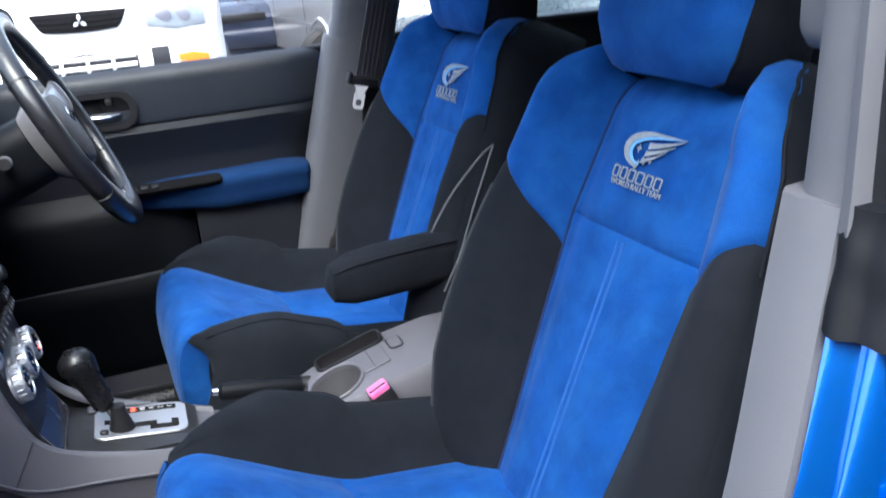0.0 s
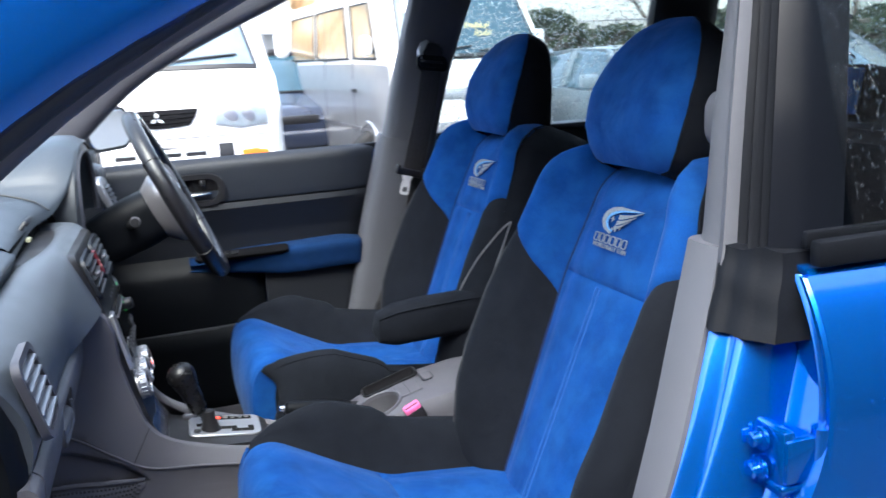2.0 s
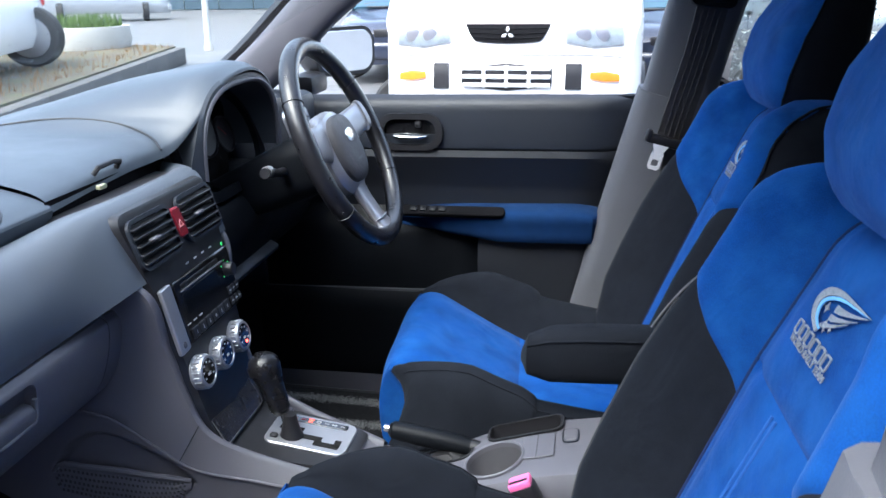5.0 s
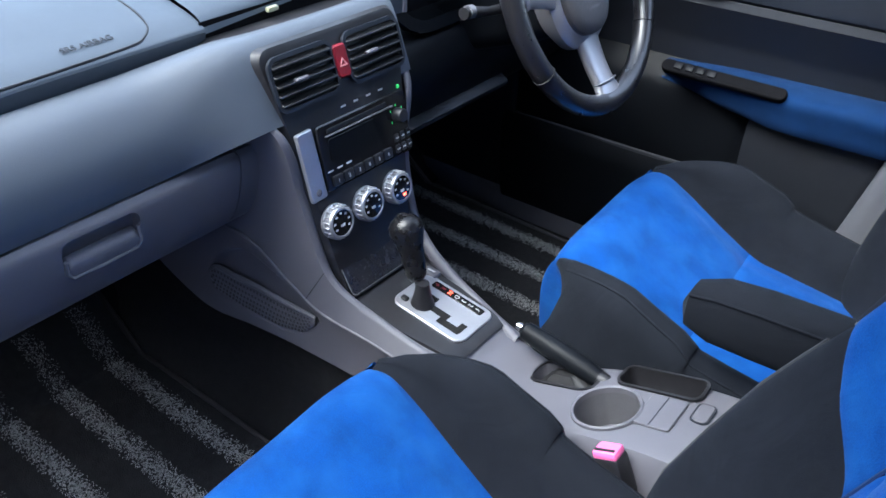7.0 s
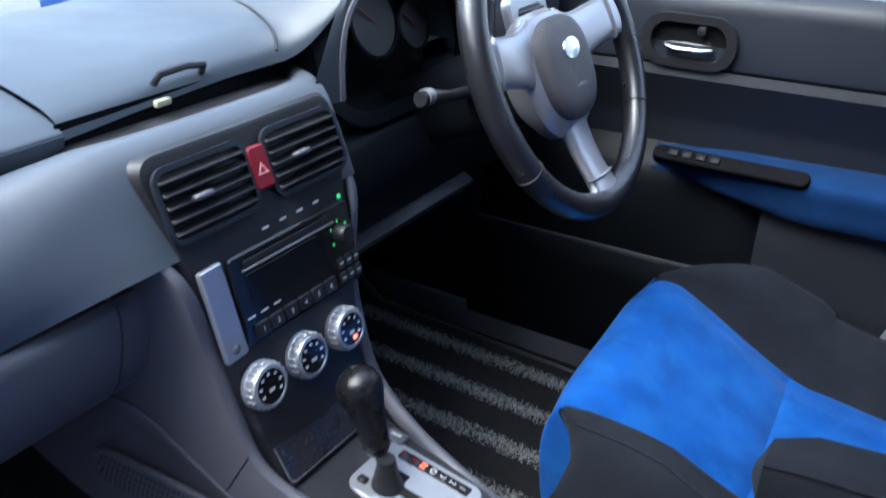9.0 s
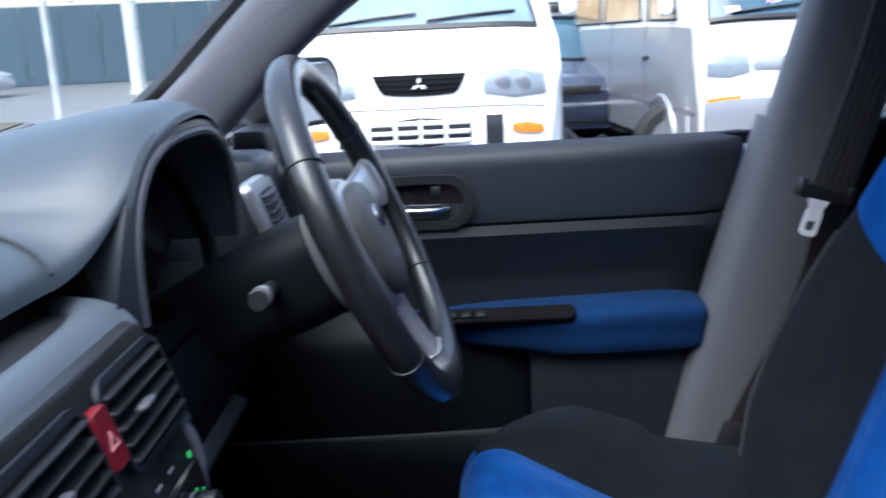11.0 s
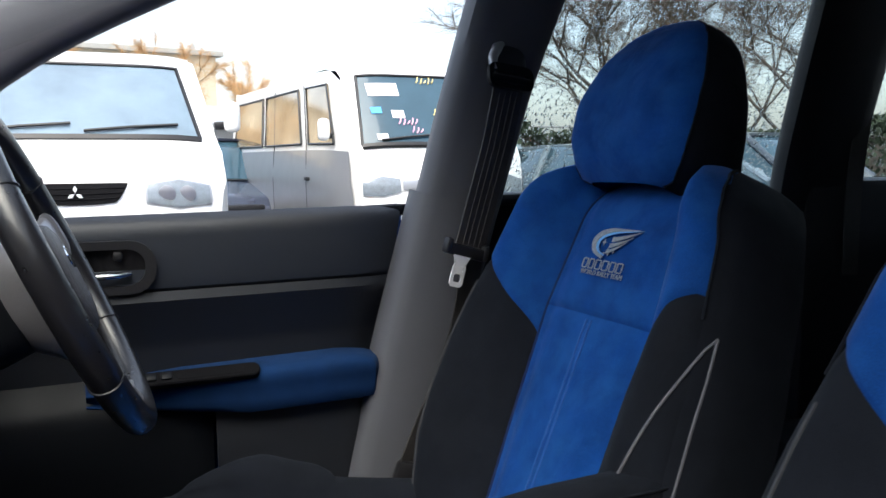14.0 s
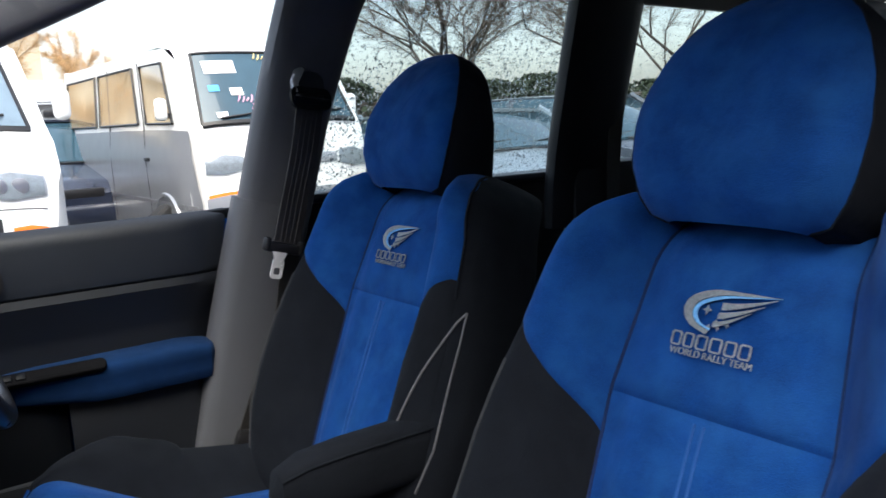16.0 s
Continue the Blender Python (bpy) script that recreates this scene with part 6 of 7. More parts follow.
part("tongue", box(-0.096, -0.606, 0.932, 0.008, 0.016, 0.034, 0.003, m=pose(0, 0, 0, 20, 12, 0)), TONGUE, belt2, "bright steel belt tongue")
belt3 = thing("rear_belt", (0.8, 0.64, 0.9), "rear seat belt on the C pillar", "seat belt")
part("webbing", ribbon_strap([(0.80, 0.655, 1.33), (0.79, 0.675, 1.1), (0.78, 0.67, 0.9)], 0.022, 0.0012, (1, 0, 0)), WEB, belt3)
part("anchor_cover", box(0.80, 0.655, 1.34, 0.05, 0.03, 0.07, 0.012, 3), BLACKP, belt3)

# ---------------- rear bench ----------------
bench = thing("rear_bench", (0.75, 0, 0.4), "dark rear bench with blue-fronted head restraints", "rear seat")
part("cushion", rings([[Vector((x, y, z)) for x, z in ((0.42, 0.40), (0.42, 0.60), (0.46, 0.635), (0.60, 0.63), (0.90, 0.60), (0.95, 0.40))] for y in steps(-0.62, 0.62, 10)]), CLOTH, bench)
part("backrest", rings([[Vector((x, y, z)) for x, z in ((0.86, 0.58), (0.90, 0.75), (0.98, 1.02), (1.03, 1.05), (1.09, 1.03), (1.00, 0.58))] for y in steps(-0.62, 0.62, 10)]), CLOTH, bench)
for y in (-0.36, 0.36):
    hm = Matrix.Translation((1.04, y, 1.14)) @ pose(0, 0, 0, 0, 12, 0)
    part("head_restraint", box(0, 0, 0, 0.10, 0.25, 0.15, 0.04, 4, hm), CLOTH, bench)
    part("restraint_front", box(0, 0, 0, 0.012, 0.20, 0.12, 0.005, 3, hm @ pose(-0.049, 0, 0)), SUEDE, bench, "blue suede head restraint front")

# ---------------- floor mats ----------------
def floor_mat(y0, y1, label):
    m = thing("floor_mat", ((-1.0), (y0 + y1) / 2, 0.355), label, "floor mat", "floor mats")
    def mz(x):
        return lerp([(-1.50, 0.60), (-1.36, 0.48), (-1.22, 0.372), (-0.60, 0.362)], x)
    part("backing", surface(lambda u, v: Vector((-1.45 + 0.85 * u, y0 + (y1 - y0) * v, mz(-1.45 + 0.85 * u))), steps(0, 1, 85), steps(0, 1, 4), 0.008), CARPET, m)
    part("binding", tube([Vector((x, y, mz(x) + 0.006)) for x, y in [(-1.45, y0), (-1.2, y0), (-0.6, y0), (-0.6, y1), (-1.2, y1), (-1.45, y1)]], 0.006, 8), BLACKP, m)
    # speckled stripes of loop pile
    rnd = random.Random(int(abs(y0) * 1000))
    for k in range(5):
        yc = y0 + (k + 0.5) * (y1 - y0) / 5
        vs, fs = [], []
        for i in range(5600):
            x, y = rnd.uniform(-1.44, -0.62), yc + rnd.triangular(-0.023, 0.023)
            z = mz(x) + 0.0085
            a, l = rnd.uniform(0, 3.14), rnd.uniform(0.0012, 0.0030)
            dx, dy = math.cos(a) * l, math.sin(a) * l
            n = len(vs)
            vs += [(x - dx, y - dy, z), (x + dy * .4, y - dx * .4, z + 0.002), (x + dx, y + dy, z), (x - dy * .4, y + dx * .4, z + 0.002)]
            fs.append((n, n + 1, n + 2, n + 3))
        me = bpy.data.meshes.new("pile_stripe")
        me.from_pydata(vs, [], fs)
        me.materials.append(FLECK)
        o = new("pile_stripe", me)
        o.parent = m
        o.matrix_parent_inverse = world_of(m).inverted()
        tagged(o, "grey speckled pile stripe", kind="stuff")
FLECK = material("fleck_pile", (0.20, 0.20, 0.195), 0.9, vary=0.6, scale=300, bump=0.0)
floor_mat(-0.66, -0.17, "black floor mat with grey speckled stripes, passenger side")
floor_mat(0.16, 0.66, "black floor mat with grey speckled stripes, driver's side")

# ---------------- outside ----------------
ground = tagged(part("ground", surface(lambda u, v: Vector((u, v, 0)), [-300, -60, -20, -8, 0, 8, 20, 60, 300], [-300, -60, -20, -8, 0, 8, 20, 60, 300]), ASPHALT), "wet grey asphalt yard", "ground", kind="structure")


def wheel_at(parent, x, y, z, r, w, ax):
    m = axes((x, y, z), (0, 0, 1), (1, 0, 0)) if ax == 'y' else axes((x, y, z), (0, 0, 1), (0, 1, 0))
    t = part("wheel", lathe([(r * .66, -w / 2), (r * .92, -w / 2), (r, -w * .35), (r, w * .35), (r * .92, w / 2), (r * .66, w / 2)], m, 28, caps=False), TYRE, parent, "black tyre")
    part("rim", lathe([(0.0, -w * .30), (r * .3, -w * .34), (r * .6, -w * .40), (r * .68, -w * .5)], m, 24), RIM, t)
    part("rim", lathe([(0.0, w * .30), (r * .3, w * .34), (r * .6, w * .40), (r * .68, w * .5)], m, 24), RIM, t)


def van(name, at, turn, label, paint, lower, W, prof, split, ws, glass_z, roof_len, side_glass=VANGLASS, screen_glass=SCREENGLASS, side_bays=((0.115, 0.235), (0.275, 0.50), (0.53, 0.74), (0.77, 0.95))):
    """A van whose nose looks towards local -y. prof: (y, z) of its nose from bumper to roof."""
    v = thing(name, (0, 0, 0), label, "van", "parked vans")
    hw = W / 2
    def taper(y):
        return lerp([(0, 0.86), (0.12, 0.95), (0.35, 0.99), (0.8, 1.0), (10, 1.0)], y)
    def tumble(z):
        return lerp([(0, 0.98), (0.5, 1.0), (1.0, 1.0), (1.9, 0.86)], z)
    L = roof_len
    # body skin: across, following the nose profile then the roof to the tail
    path = prof + [(L, prof[-1][1] + 0.01)]
    loops = []
    for p in steps(0, len(path) - 1, (len(path) - 1) * 4):
        i = min(int(p), len(path) - 2)
        f = p - i
        y = path[i][0] + (path[i + 1][0] - path[i][0]) * f
        z = path[i][1] + (path[i + 1][1] - path[i][1]) * f
        h = hw * taper(y) * tumble(z)
        loops.append([Vector((h * k, y + 0.10 * (abs(k) ** 4) * (1 if y < 1.5 else 0), z - 0.03 * abs(k) ** 6)) for k in steps(-1, 1, 14)])
    part("body_shell", rings(loops, closed=False), paint, v, "painted nose and roof")
    for s in (1, -1):
        def side(u, w):
            # side follows from the nose edge back to the tail
            z0, z1 = 0.32, prof[-1][1] - 0.02
            z = z0 + (z1 - z0) * w
            yn = lerp([(b, a) for a, b in prof], z) + 0.10
            y = yn + (L - yn) * u
            return Vector((s * hw * taper(y - 0.10 * (1 - u) ** 3) * tumble(z) * (1.0 + 0.001 * min(1, u * 8)), y, z - 0.03 * (1 - u) ** 8))
        part("side_panel", surface(lambda u, w: side(u, w), steps(0, 1, 24), steps(0, 1, 14)), paint, v)
        if lower is not None:
            part("lower_side", surface(lambda u, w: side(u, w * 0.565) + Vector((s * 0.010, 0, 0)), steps(0.012, 1, 20), steps(0, 1, 8)), lower, v, "grey lower side")
            part("side_moulding", surface(lambda u, w: side(u, 0.17 + 0.02 * w) + Vector((s * 0.014, 0, 0)), steps(0.02, 1, 16), steps(0, 1, 2), 0.004), RIM, v)
        for a, b in side_bays:
            wd = part("side_window", surface(lambda u, w: side(u, w) + Vector((s * 0.010, 0, 0)), steps(a, b, 4), steps(glass_z[0], glass_z[1], 5)), side_glass, v, "side window")
            part("window_frame", tube([side(u, w) + Vector((s * 0.012, 0, 0)) for u, w in ((a, glass_z[0]), (a + 0.01, glass_z[1]), (b, glass_z[1]), (b, glass_z[0]), (a, glass_z[0]))], 0.012, 6), BLACKP, wd)
        for u in (0.255, 0.515):
            part("door_gap", tube([side(u, w) + Vector((s * 0.008, 0, 0)) for w in steps(0.05, 0.94, 8)], 0.005, 5), BLACKP, v)
        part("door_handle", box(s * (hw + 0.012), side(0.245, 0).y, 0.98, 0.03, 0.13, 0.035, 0.01), BLACKP if lower is not None else paint, v)
        for y in (0.62, L - 0.95):
            wheel_at(v, s * (hw - 0.09), y + 0.2, 0.31, 0.31, 0.20, 'y')
            part("wheel_arch", tube([Vector((s * (hw + 0.004), y + 0.2 + 0.37 * math.cos(q), 0.31 + 0.37 * math.sin(q))) for q in steps(0, math.pi, 14)], 0.025, 6), BLACKP if lower is None else lower, v)
        # door mirror
        mr = part("mirror", box(s * (hw + 0.055), 0.60, ws[0] + 0.12, 0.10, 0.09, 0.19, 0.04, 3), paint, v, "door mirror")
        part("mirror_arm", box(s * (hw + 0.01), 0.66, ws[0] + 0.07, 0.12, 0.05, 0.05, 0.015), BLACKP, mr)
    part("tail", surface(lambda u, w: Vector((hw * u * tumble(0.3 + w * (prof[-1][1] - 0.3)), L, 0.3 + w * (prof[-1][1] - 0.3))), steps(-1, 1, 6), steps(0, 1, 8)), paint, v)
    part("underbody", box(0, L / 2 + 0.1, 0.30, W * 0.86, L * 0.94, 0.16, 0.03), BLACKP, v)

    def nose(x, z, lift=0.0):
        """A place on the nose at width x and height z."""
        y = lerp([(b, a) for a, b in prof], z)
        h = hw * taper(y) * tumble(z)
        k = x / h
        return Vector((x, y + 0.10 * abs(k) ** 4 - lift, z - 0.03 * abs(k) ** 6))
    def decal(nm, x0, x1, z0, z1, mat, lift=0.008, lab="", round_=0.0, nx=10, nz=6, th=0.006):
        def f(u, w):
            x, z = x0 + (x1 - x0) * u, z0 + (z1 - z0) * w
            if round_:
                cx, cz = (x0 + x1) / 2, (z0 + z1) / 2
                sx = math.sqrt(max(0, 1 - (abs(2 * w - 1)) ** 4)) ** round_
                x = cx + (x - cx) * sx
            return nose(x, z, lift)
        return part(nm, surface(f, steps(0, 1, nx), steps(0, 1, nz), th), mat, v, lab)
    wz0, wz1 = ws
    w0 = hw * 0.83
    scr = part("windscreen", surface(lambda u, w: nose((-w0 + 2 * w0 * u) * (1 - 0.12 * w), wz0 + (wz1 - wz0) * w, 0.008), steps(0, 1, 12), steps(0, 1, 8), 0.004), screen_glass, v, "windscreen with the sky's blue put into its glass colour")
    edge = [nose((-w0 + 2 * w0 * u) * (1 - 0.12 * w), wz0 + (wz1 - wz0) * w, 0.012) for u, w in [(k, 0) for k in steps(0, 1, 10)] + [(1, k) for k in steps(0, 1, 6)] + [(k, 1) for k in steps(1, 0, 10)] + [(0, k) for k in steps(1, 0, 6)]]
    part("screen_seal", tube(edge, 0.013, 6), BLACKP, scr)
    for x0, x1 in ((-0.55, -0.02), (0.05, 0.58)):
        part("wiper", tube([nose(x0 * W / 1.7, wz0 + 0.03, 0.03), nose((x0 + x1) / 2 * W / 1.7, wz0 + 0.055, 0.03), nose(x1 * W / 1.7, wz0 + 0.075, 0.03)], 0.010, 6), BLACKP, v)
    part("cowl", tube([nose(k * w0, wz0 - 0.015, 0.012) for k in steps(-1, 1, 14)], 0.022, 6), BLACKP, v)
    return v, nose, decal


# white van, nose on
PALESILVER = material("pale_silver_emblem", (0.75, 0.76, 0.78), 0.4, vary=0.05, bump=0.0)
GRILLEBLACK = material("grille_matt_black", (0.006, 0.006, 0.007), 0.85, vary=0.2, bump=0.0, spec=0.1)
P1 = [(0.10, 0.30), (0.02, 0.42), (0.0, 0.55), (0.02, 0.70), (0.05, 0.80), (0.08, 0.95), (0.16, 1.08), (0.34, 1.18), (0.50, 1.235), (1.05, 1.71), (1.17, 1.79), (1.50, 1.84)]
v1, nose1, dec1 = van("delivery_van", (0, 0, 0), 0, "white van parked nose-on beyond the driver's door", WHITEPAINT, None, 1.69, P1, None, (1.25, 1.71), (0.62, 0.92), 4.5)
part("grille", surface(lambda u, w: nose1((2 * u - 1) * (0.198 + 0.066 * w ** 0.7), 0.872 + 0.115 * w + 0.012 * (2 * u - 1) ** 2 * (1 - w), 0.012), steps(0, 1, 14), steps(0, 1, 6), 0.006), GRILLEBLACK, v1, "black trapezoid radiator grille")
for k in (0.25, 0.5, 0.75):
    part("grille_bar", tube([nose1(s * (0.190 + 0.066 * k ** 0.7), 0.872 + 0.115 * k + 0.012 * s * s * (1 - k), 0.014) for s in steps(-1, 1, 12)], 0.004, 5), GRILLEBLACK, v1)
for a in (90, 210, 330):
    c = nose1(0.024 * math.cos(radians(a)), 0.932 + 0.024 * math.sin(radians(a)), 0.026)
    rr = [(0.025 * math.cos(radians(a)) * t + 0.011 * s2 * math.sin(radians(a)), 0.025 * math.sin(radians(a)) * t + 0.011 * s2 * -math.cos(radians(a))) for t, s2 in ((-0.8, 0), (0, 1), (0.8, 0), (0, -1))]
    part("emblem", plate(rr, axes(c, (1, 0, 0), (0, 0, 1)), 0.008, 0.002), PALESILVER, v1, "plain silver emblem shape")
for s in (1, -1):
    lo, hi = (0.36, 0.70) if s > 0 else (-0.70, -0.36)
    dec1("lamp_seal", lo - 0.010, hi + 0.010, 0.846, 1.009, GREYPAINT, 0.010, round_=0.25)
    hl = dec1("headlamp", lo, hi, 0.855, 1.000, LAMPGLASS, 0.014, "clear headlamp", round_=0.25)
    for k in (0.30, 0.62):
        c = nose1(lo + (hi - lo) * k, 0.925, 0.02)
        part("reflector", lathe([(0.046, -0.002), (0.030, 0.001), (0.0, 0.002)], axes(c, (1, 0, 0), (0, 0, 1)), 20), RIM, hl)
    dec1("indicator", s * 0.69 if s < 0 else 0.51, -0.51 if s < 0 else 0.69, 0.655, 0.715, AMBER, 0.016, "amber indicator", round_=0.1)
    dec1("bumper_duct", 0.36 * s, 0.46 * s, 0.60, 0.755, BLACKP, 0.010, "black bumper duct")
    dec1("fog_lamp", 0.40 * s, 0.60 * s, 0.46, 0.55, LAMPGLASS, 0.012, "fog lamp", round_=0.4)
dec1("lower_intake", -0.28, 0.28, 0.59, 0.755, BLACKP, 0.010, "black lower intake", round_=0.06)
for z in (0.625, 0.675, 0.725):
    part("intake_bar", tube([nose1(k * 0.27, z, 0.022) for k in steps(-1, 1, 8)], 0.014, 6), WHITEPAINT, v1, "white intake bar")
for x in (-0.14, 0.0, 0.14):
    part("intake_bar", box(0, 0, 0, 0.02, 0.02, 0.14, 0.004, 1, Matrix.Translation(nose1(x, 0.675, 0.018))), WHITEPAINT, v1)
dec1("number_plate", -0.20, 0.20, 0.47, 0.56, material("plate_white", (0.7, 0.7, 0.68), 0.4, vary=0.03, bump=0.0), 0.02, "white number plate")
for i in range(6):
    dec1("plate_bar", -0.16 + 0.055 * i, -0.12 + 0.055 * i, 0.49, 0.54, BLACKP, 0.028, th=0.002)
dec1("bumper_line", -0.70, 0.70, 0.80, 0.806, material("shut_line", (0.10, 0.10, 0.10), 0.7, bump=0.0), 0.004, nz=1, th=0.004)
v1.matrix_basis = pose(-0.785, 4.15, 0.045, 0, 0, 0)

# silver and white van beside it
P2 = [(0.06, 0.30), (0.0, 0.42), (0.0, 0.62), (0.03, 0.78), (0.05, 0.95), (0.09, 1.10), (0.15, 1.26), (0.55, 1.86), (0.66, 1.93), (0.95, 1.97)]
v2, nose2, dec2 = van("minibus", (0, 0, 0), 0, "white and grey van with dealer writing on its windscreen", WHITEPAINT, GREYPAINT, 1.69, P2, None, (1.28, 1.86), (0.60, 0.92), 4.6, TANGLASS, VANGLASS, ((0.075, 0.235), (0.29, 0.60), (0.63, 0.95)))
for s in (1, -1):
    dec2("headlamp", 0.44 * s, 0.74 * s, 0.86, 1.02, LAMPGLASS, 0.014, "clear headlamp", round_=0.12)
    dec2("indicator", 0.50 * s, 0.74 * s, 0.66, 0.72, AMBER, 0.014, "amber indicator")
dec2("grille", -0.42, 0.42, 0.88, 1.00, GREYPAINT, 0.010, "grey grille panel", round_=0.05)
dec2("bumper", -0.76, 0.76, 0.40, 0.70, GREYPAINT, 0.03, "grey bumper")
STICK = material("white_sticker", (0.75, 0.75, 0.74), 0.6, vary=0.05, bump=0.0)
PINKPEN = material("pink_paint_pen", (0.85, 0.45, 0.60), 0.6, vary=0.1, bump=0.0)
YELLOWPEN = material("yellow_paint_pen", (0.75, 0.62, 0.25), 0.6, vary=0.1, bump=0.0)
BLUESTICK = material("blue_sticker", (0.08, 0.35, 0.65), 0.5, vary=0.05, bump=0.0)
for x0, x1, z0, z1, m, nm in ((-0.56, -0.29, 1.68, 1.79, STICK, "sticker"), (-0.57, -0.48, 1.53, 1.585, BLUESTICK, "sticker"), (-0.40, -0.29, 1.49, 1.555, STICK, "sticker"), (-0.57, -0.48, 1.31, 1.36, STICK, "sticker")):
    dec2(nm, x0, x1, z0, z1, m, 0.016, "small windscreen sticker", nx=2, nz=2, th=0.001)
for x0, z0, n, m in ((-0.36, 1.44, 5, PINKPEN), (-0.26, 1.37, 3, PINKPEN), (-0.02, 1.52, 7, YELLOWPEN), (0.06, 1.45, 5, YELLOWPEN), (-0.10, 1.80, 5, YELLOWPEN)):
    for i in range(n):
        a = nose2(x0 + 0.036 * i, z0 - 0.008 * (i % 2), 0.018)
        b = nose2(x0 + 0.036 * i + 0.026, z0 + 0.05 - 0.012 * (i % 3), 0.018)
        part("pen_stroke", tube([a, (a + b) / 2 + Vector((0.006, 0, 0.0)), b], 0.006, 5), m, v2)
v2.matrix_basis = pose(2.02, 5.75, 0, 0, 0, 4)


# the car's own outer skin behind the doors, and its wheels
def quarter(sd):
    def f(u, v):
        x = 0.76 + 1.24 * u
        z = 0.30 + 0.76 * v
        y = 0.845 - 0.05 * max(0, (v - 0.75) / 0.25) ** 2 - 0.06 * u ** 3
        return Vector((x, sd * y, z))
    return surface(f, steps(0, 1, 12), steps(0, 1, 10), 0.01)
for sd in (1, -1):
    part("quarter_panel", quarter(sd), BODYBLUE, car, "metallic blue rear quarter panel")
    for x in (-1.72, 0.85):
        wheel_at(car, x, sd * 0.74, 0.32, 0.32, 0.20, 'y')
part("rear_door_far_skin", surface(lambda u, v: Vector((-0.12 + 0.86 * u, 0.845 - 0.05 * max(0, (v - 0.8) / 0.2) ** 2, 0.34 + 0.72 * v)), steps(0, 1, 8), steps(0, 1, 10), 0.01), BODYBLUE, car)
part("rear_door_far_trim", box(0.33, 0.80, 0.70, 0.88, 0.03, 0.74, 0.012), DARK, car, "dark far rear door trim panel")
part("rear_door_far_ledge", box(0.33, 0.785, 1.072, 0.88, 0.075, 0.022, 0.008), DARK, car)
part("tailgate_skin", surface(lambda u, v: Vector((2.02 + 0.03 * math.sin(math.pi * v) - 0.04 * abs(u) ** 3, 0.78 * u, 0.32 + 0.74 * v)), steps(-1, 1, 8), steps(0, 1, 8), 0.01), BODYBLUE, car)
part("nose_skin", surface(lambda u, v: Vector((-2.46 + 0.10 * abs(u) ** 3 - 0.05 * math.sin(math.pi * v), 0.80 * u, 0.28 + 0.52 * v)), steps(-1, 1, 8), steps(0, 1, 8), 0.01), BODYBLUE, car)

# ---------------- parked cars ----------------
def saloon(name, m, label, paint, L=4.4, W=1.7, H=1.4, wagon=False, ute=False):
    """A parked car with its nose towards local -y."""
    c = thing(name, (0, 0, 0), label, "car", "parked cars")
    hw = W / 2
    low = [(0.0, 0.30), (0.03, 0.62), (0.12, 0.74), (1.15, 0.93), (3.3, 0.95), (L - 0.35, 0.96), (L - 0.05, 0.86), (L, 0.35)]
    def side_of(y):
        return hw * lerp([(0, 0.80), (0.25, 0.95), (0.8, 1.0), (L - 0.7, 1.0), (L, 0.86)], y)
    loops = []
    for y in steps(0, L, 40):
        z = lerp([(0, 0.62), (0.12, 0.74), (1.15, 0.92), (L - 0.35, 0.96), (L - 0.05, 0.86), (L, 0.80)], y)
        h = side_of(y)
        loops.append([Vector((x * h, y, zz)) for x, zz in ((-0.92, 0.25), (-1.0, 0.42), (-1.0, z - 0.22), (-0.95, z - 0.05), (-0.80, z), (0, z + 0.03), (0.80, z), (0.95, z - 0.05), (1.0, z - 0.22), (1.0, 0.42), (0.92, 0.25))])
    part("body", rings(loops), paint, c, "painted car body")
    y0, y1, y2, y3 = 1.05, 1.75, (3.2 if not wagon else L - 0.75), (L - 0.65 if not wagon else L - 0.15)
    if ute:
        y2, y3 = 2.9, 3.0
    cab = []
    for y, z, k in ((y0, 0.93, 0.90), ((y0 + y1) / 2, 0.93 + (H - 0.93) * 0.55, 0.84), (y1, H - 0.03, 0.76), ((y1 + y2) / 2, H, 0.75), (y2, H - 0.03, 0.75), ((y2 + y3) / 2, 0.94 + (H - 0.94) * 0.55, 0.82), (y3, 0.94, 0.88)):
        cab.append([Vector((x * hw, y, zz)) for x, zz in ((-0.93, 0.90), (-k, z - 0.05), (-k + 0.08, z), (0, z + 0.02), (k - 0.08, z), (k, z - 0.05), (0.93, 0.90))])
    part("cabin_glass", rings(cab), VANGLASS, c, "dark cabin glass")
    rf = part("roof", surface(lambda u, v: Vector((hw * 0.70 * v, y1 - 0.06 + (y2 - y1 + 0.12) * u, H + 0.012 - 0.02 * abs(v) ** 3 - 0.012 * (2 * u - 1) ** 4)), steps(0, 1, 8), steps(-1, 1, 8), 0.03), paint, c)
    for s in (1, -1):
        for a, b in (((y0 + 0.02, 0.935, 0.90), (y1 - 0.03, H - 0.01, 0.735)), ((y3 - 0.02, 0.945, 0.885), (y2 + 0.03, H - 0.01, 0.735)), (((y1 + y2) / 2, 0.93, 0.925), ((y1 + y2) / 2, H - 0.02, 0.76))):
            part("pillar", tube([(s * hw * a[2], a[0], a[1]), (s * hw * (a[2] + b[2]) / 2 + 0.01 * s, (a[0] + b[0]) / 2, (a[1] + b[1]) / 2), (s * hw * b[2], b[0], b[1])], 0.035, 8), paint, c)
        part("headlamp", box(s * hw * 0.66, 0.06, 0.66, 0.34, 0.12, 0.13, 0.04, 3), LAMPGLASS, c, "clear headlamp")
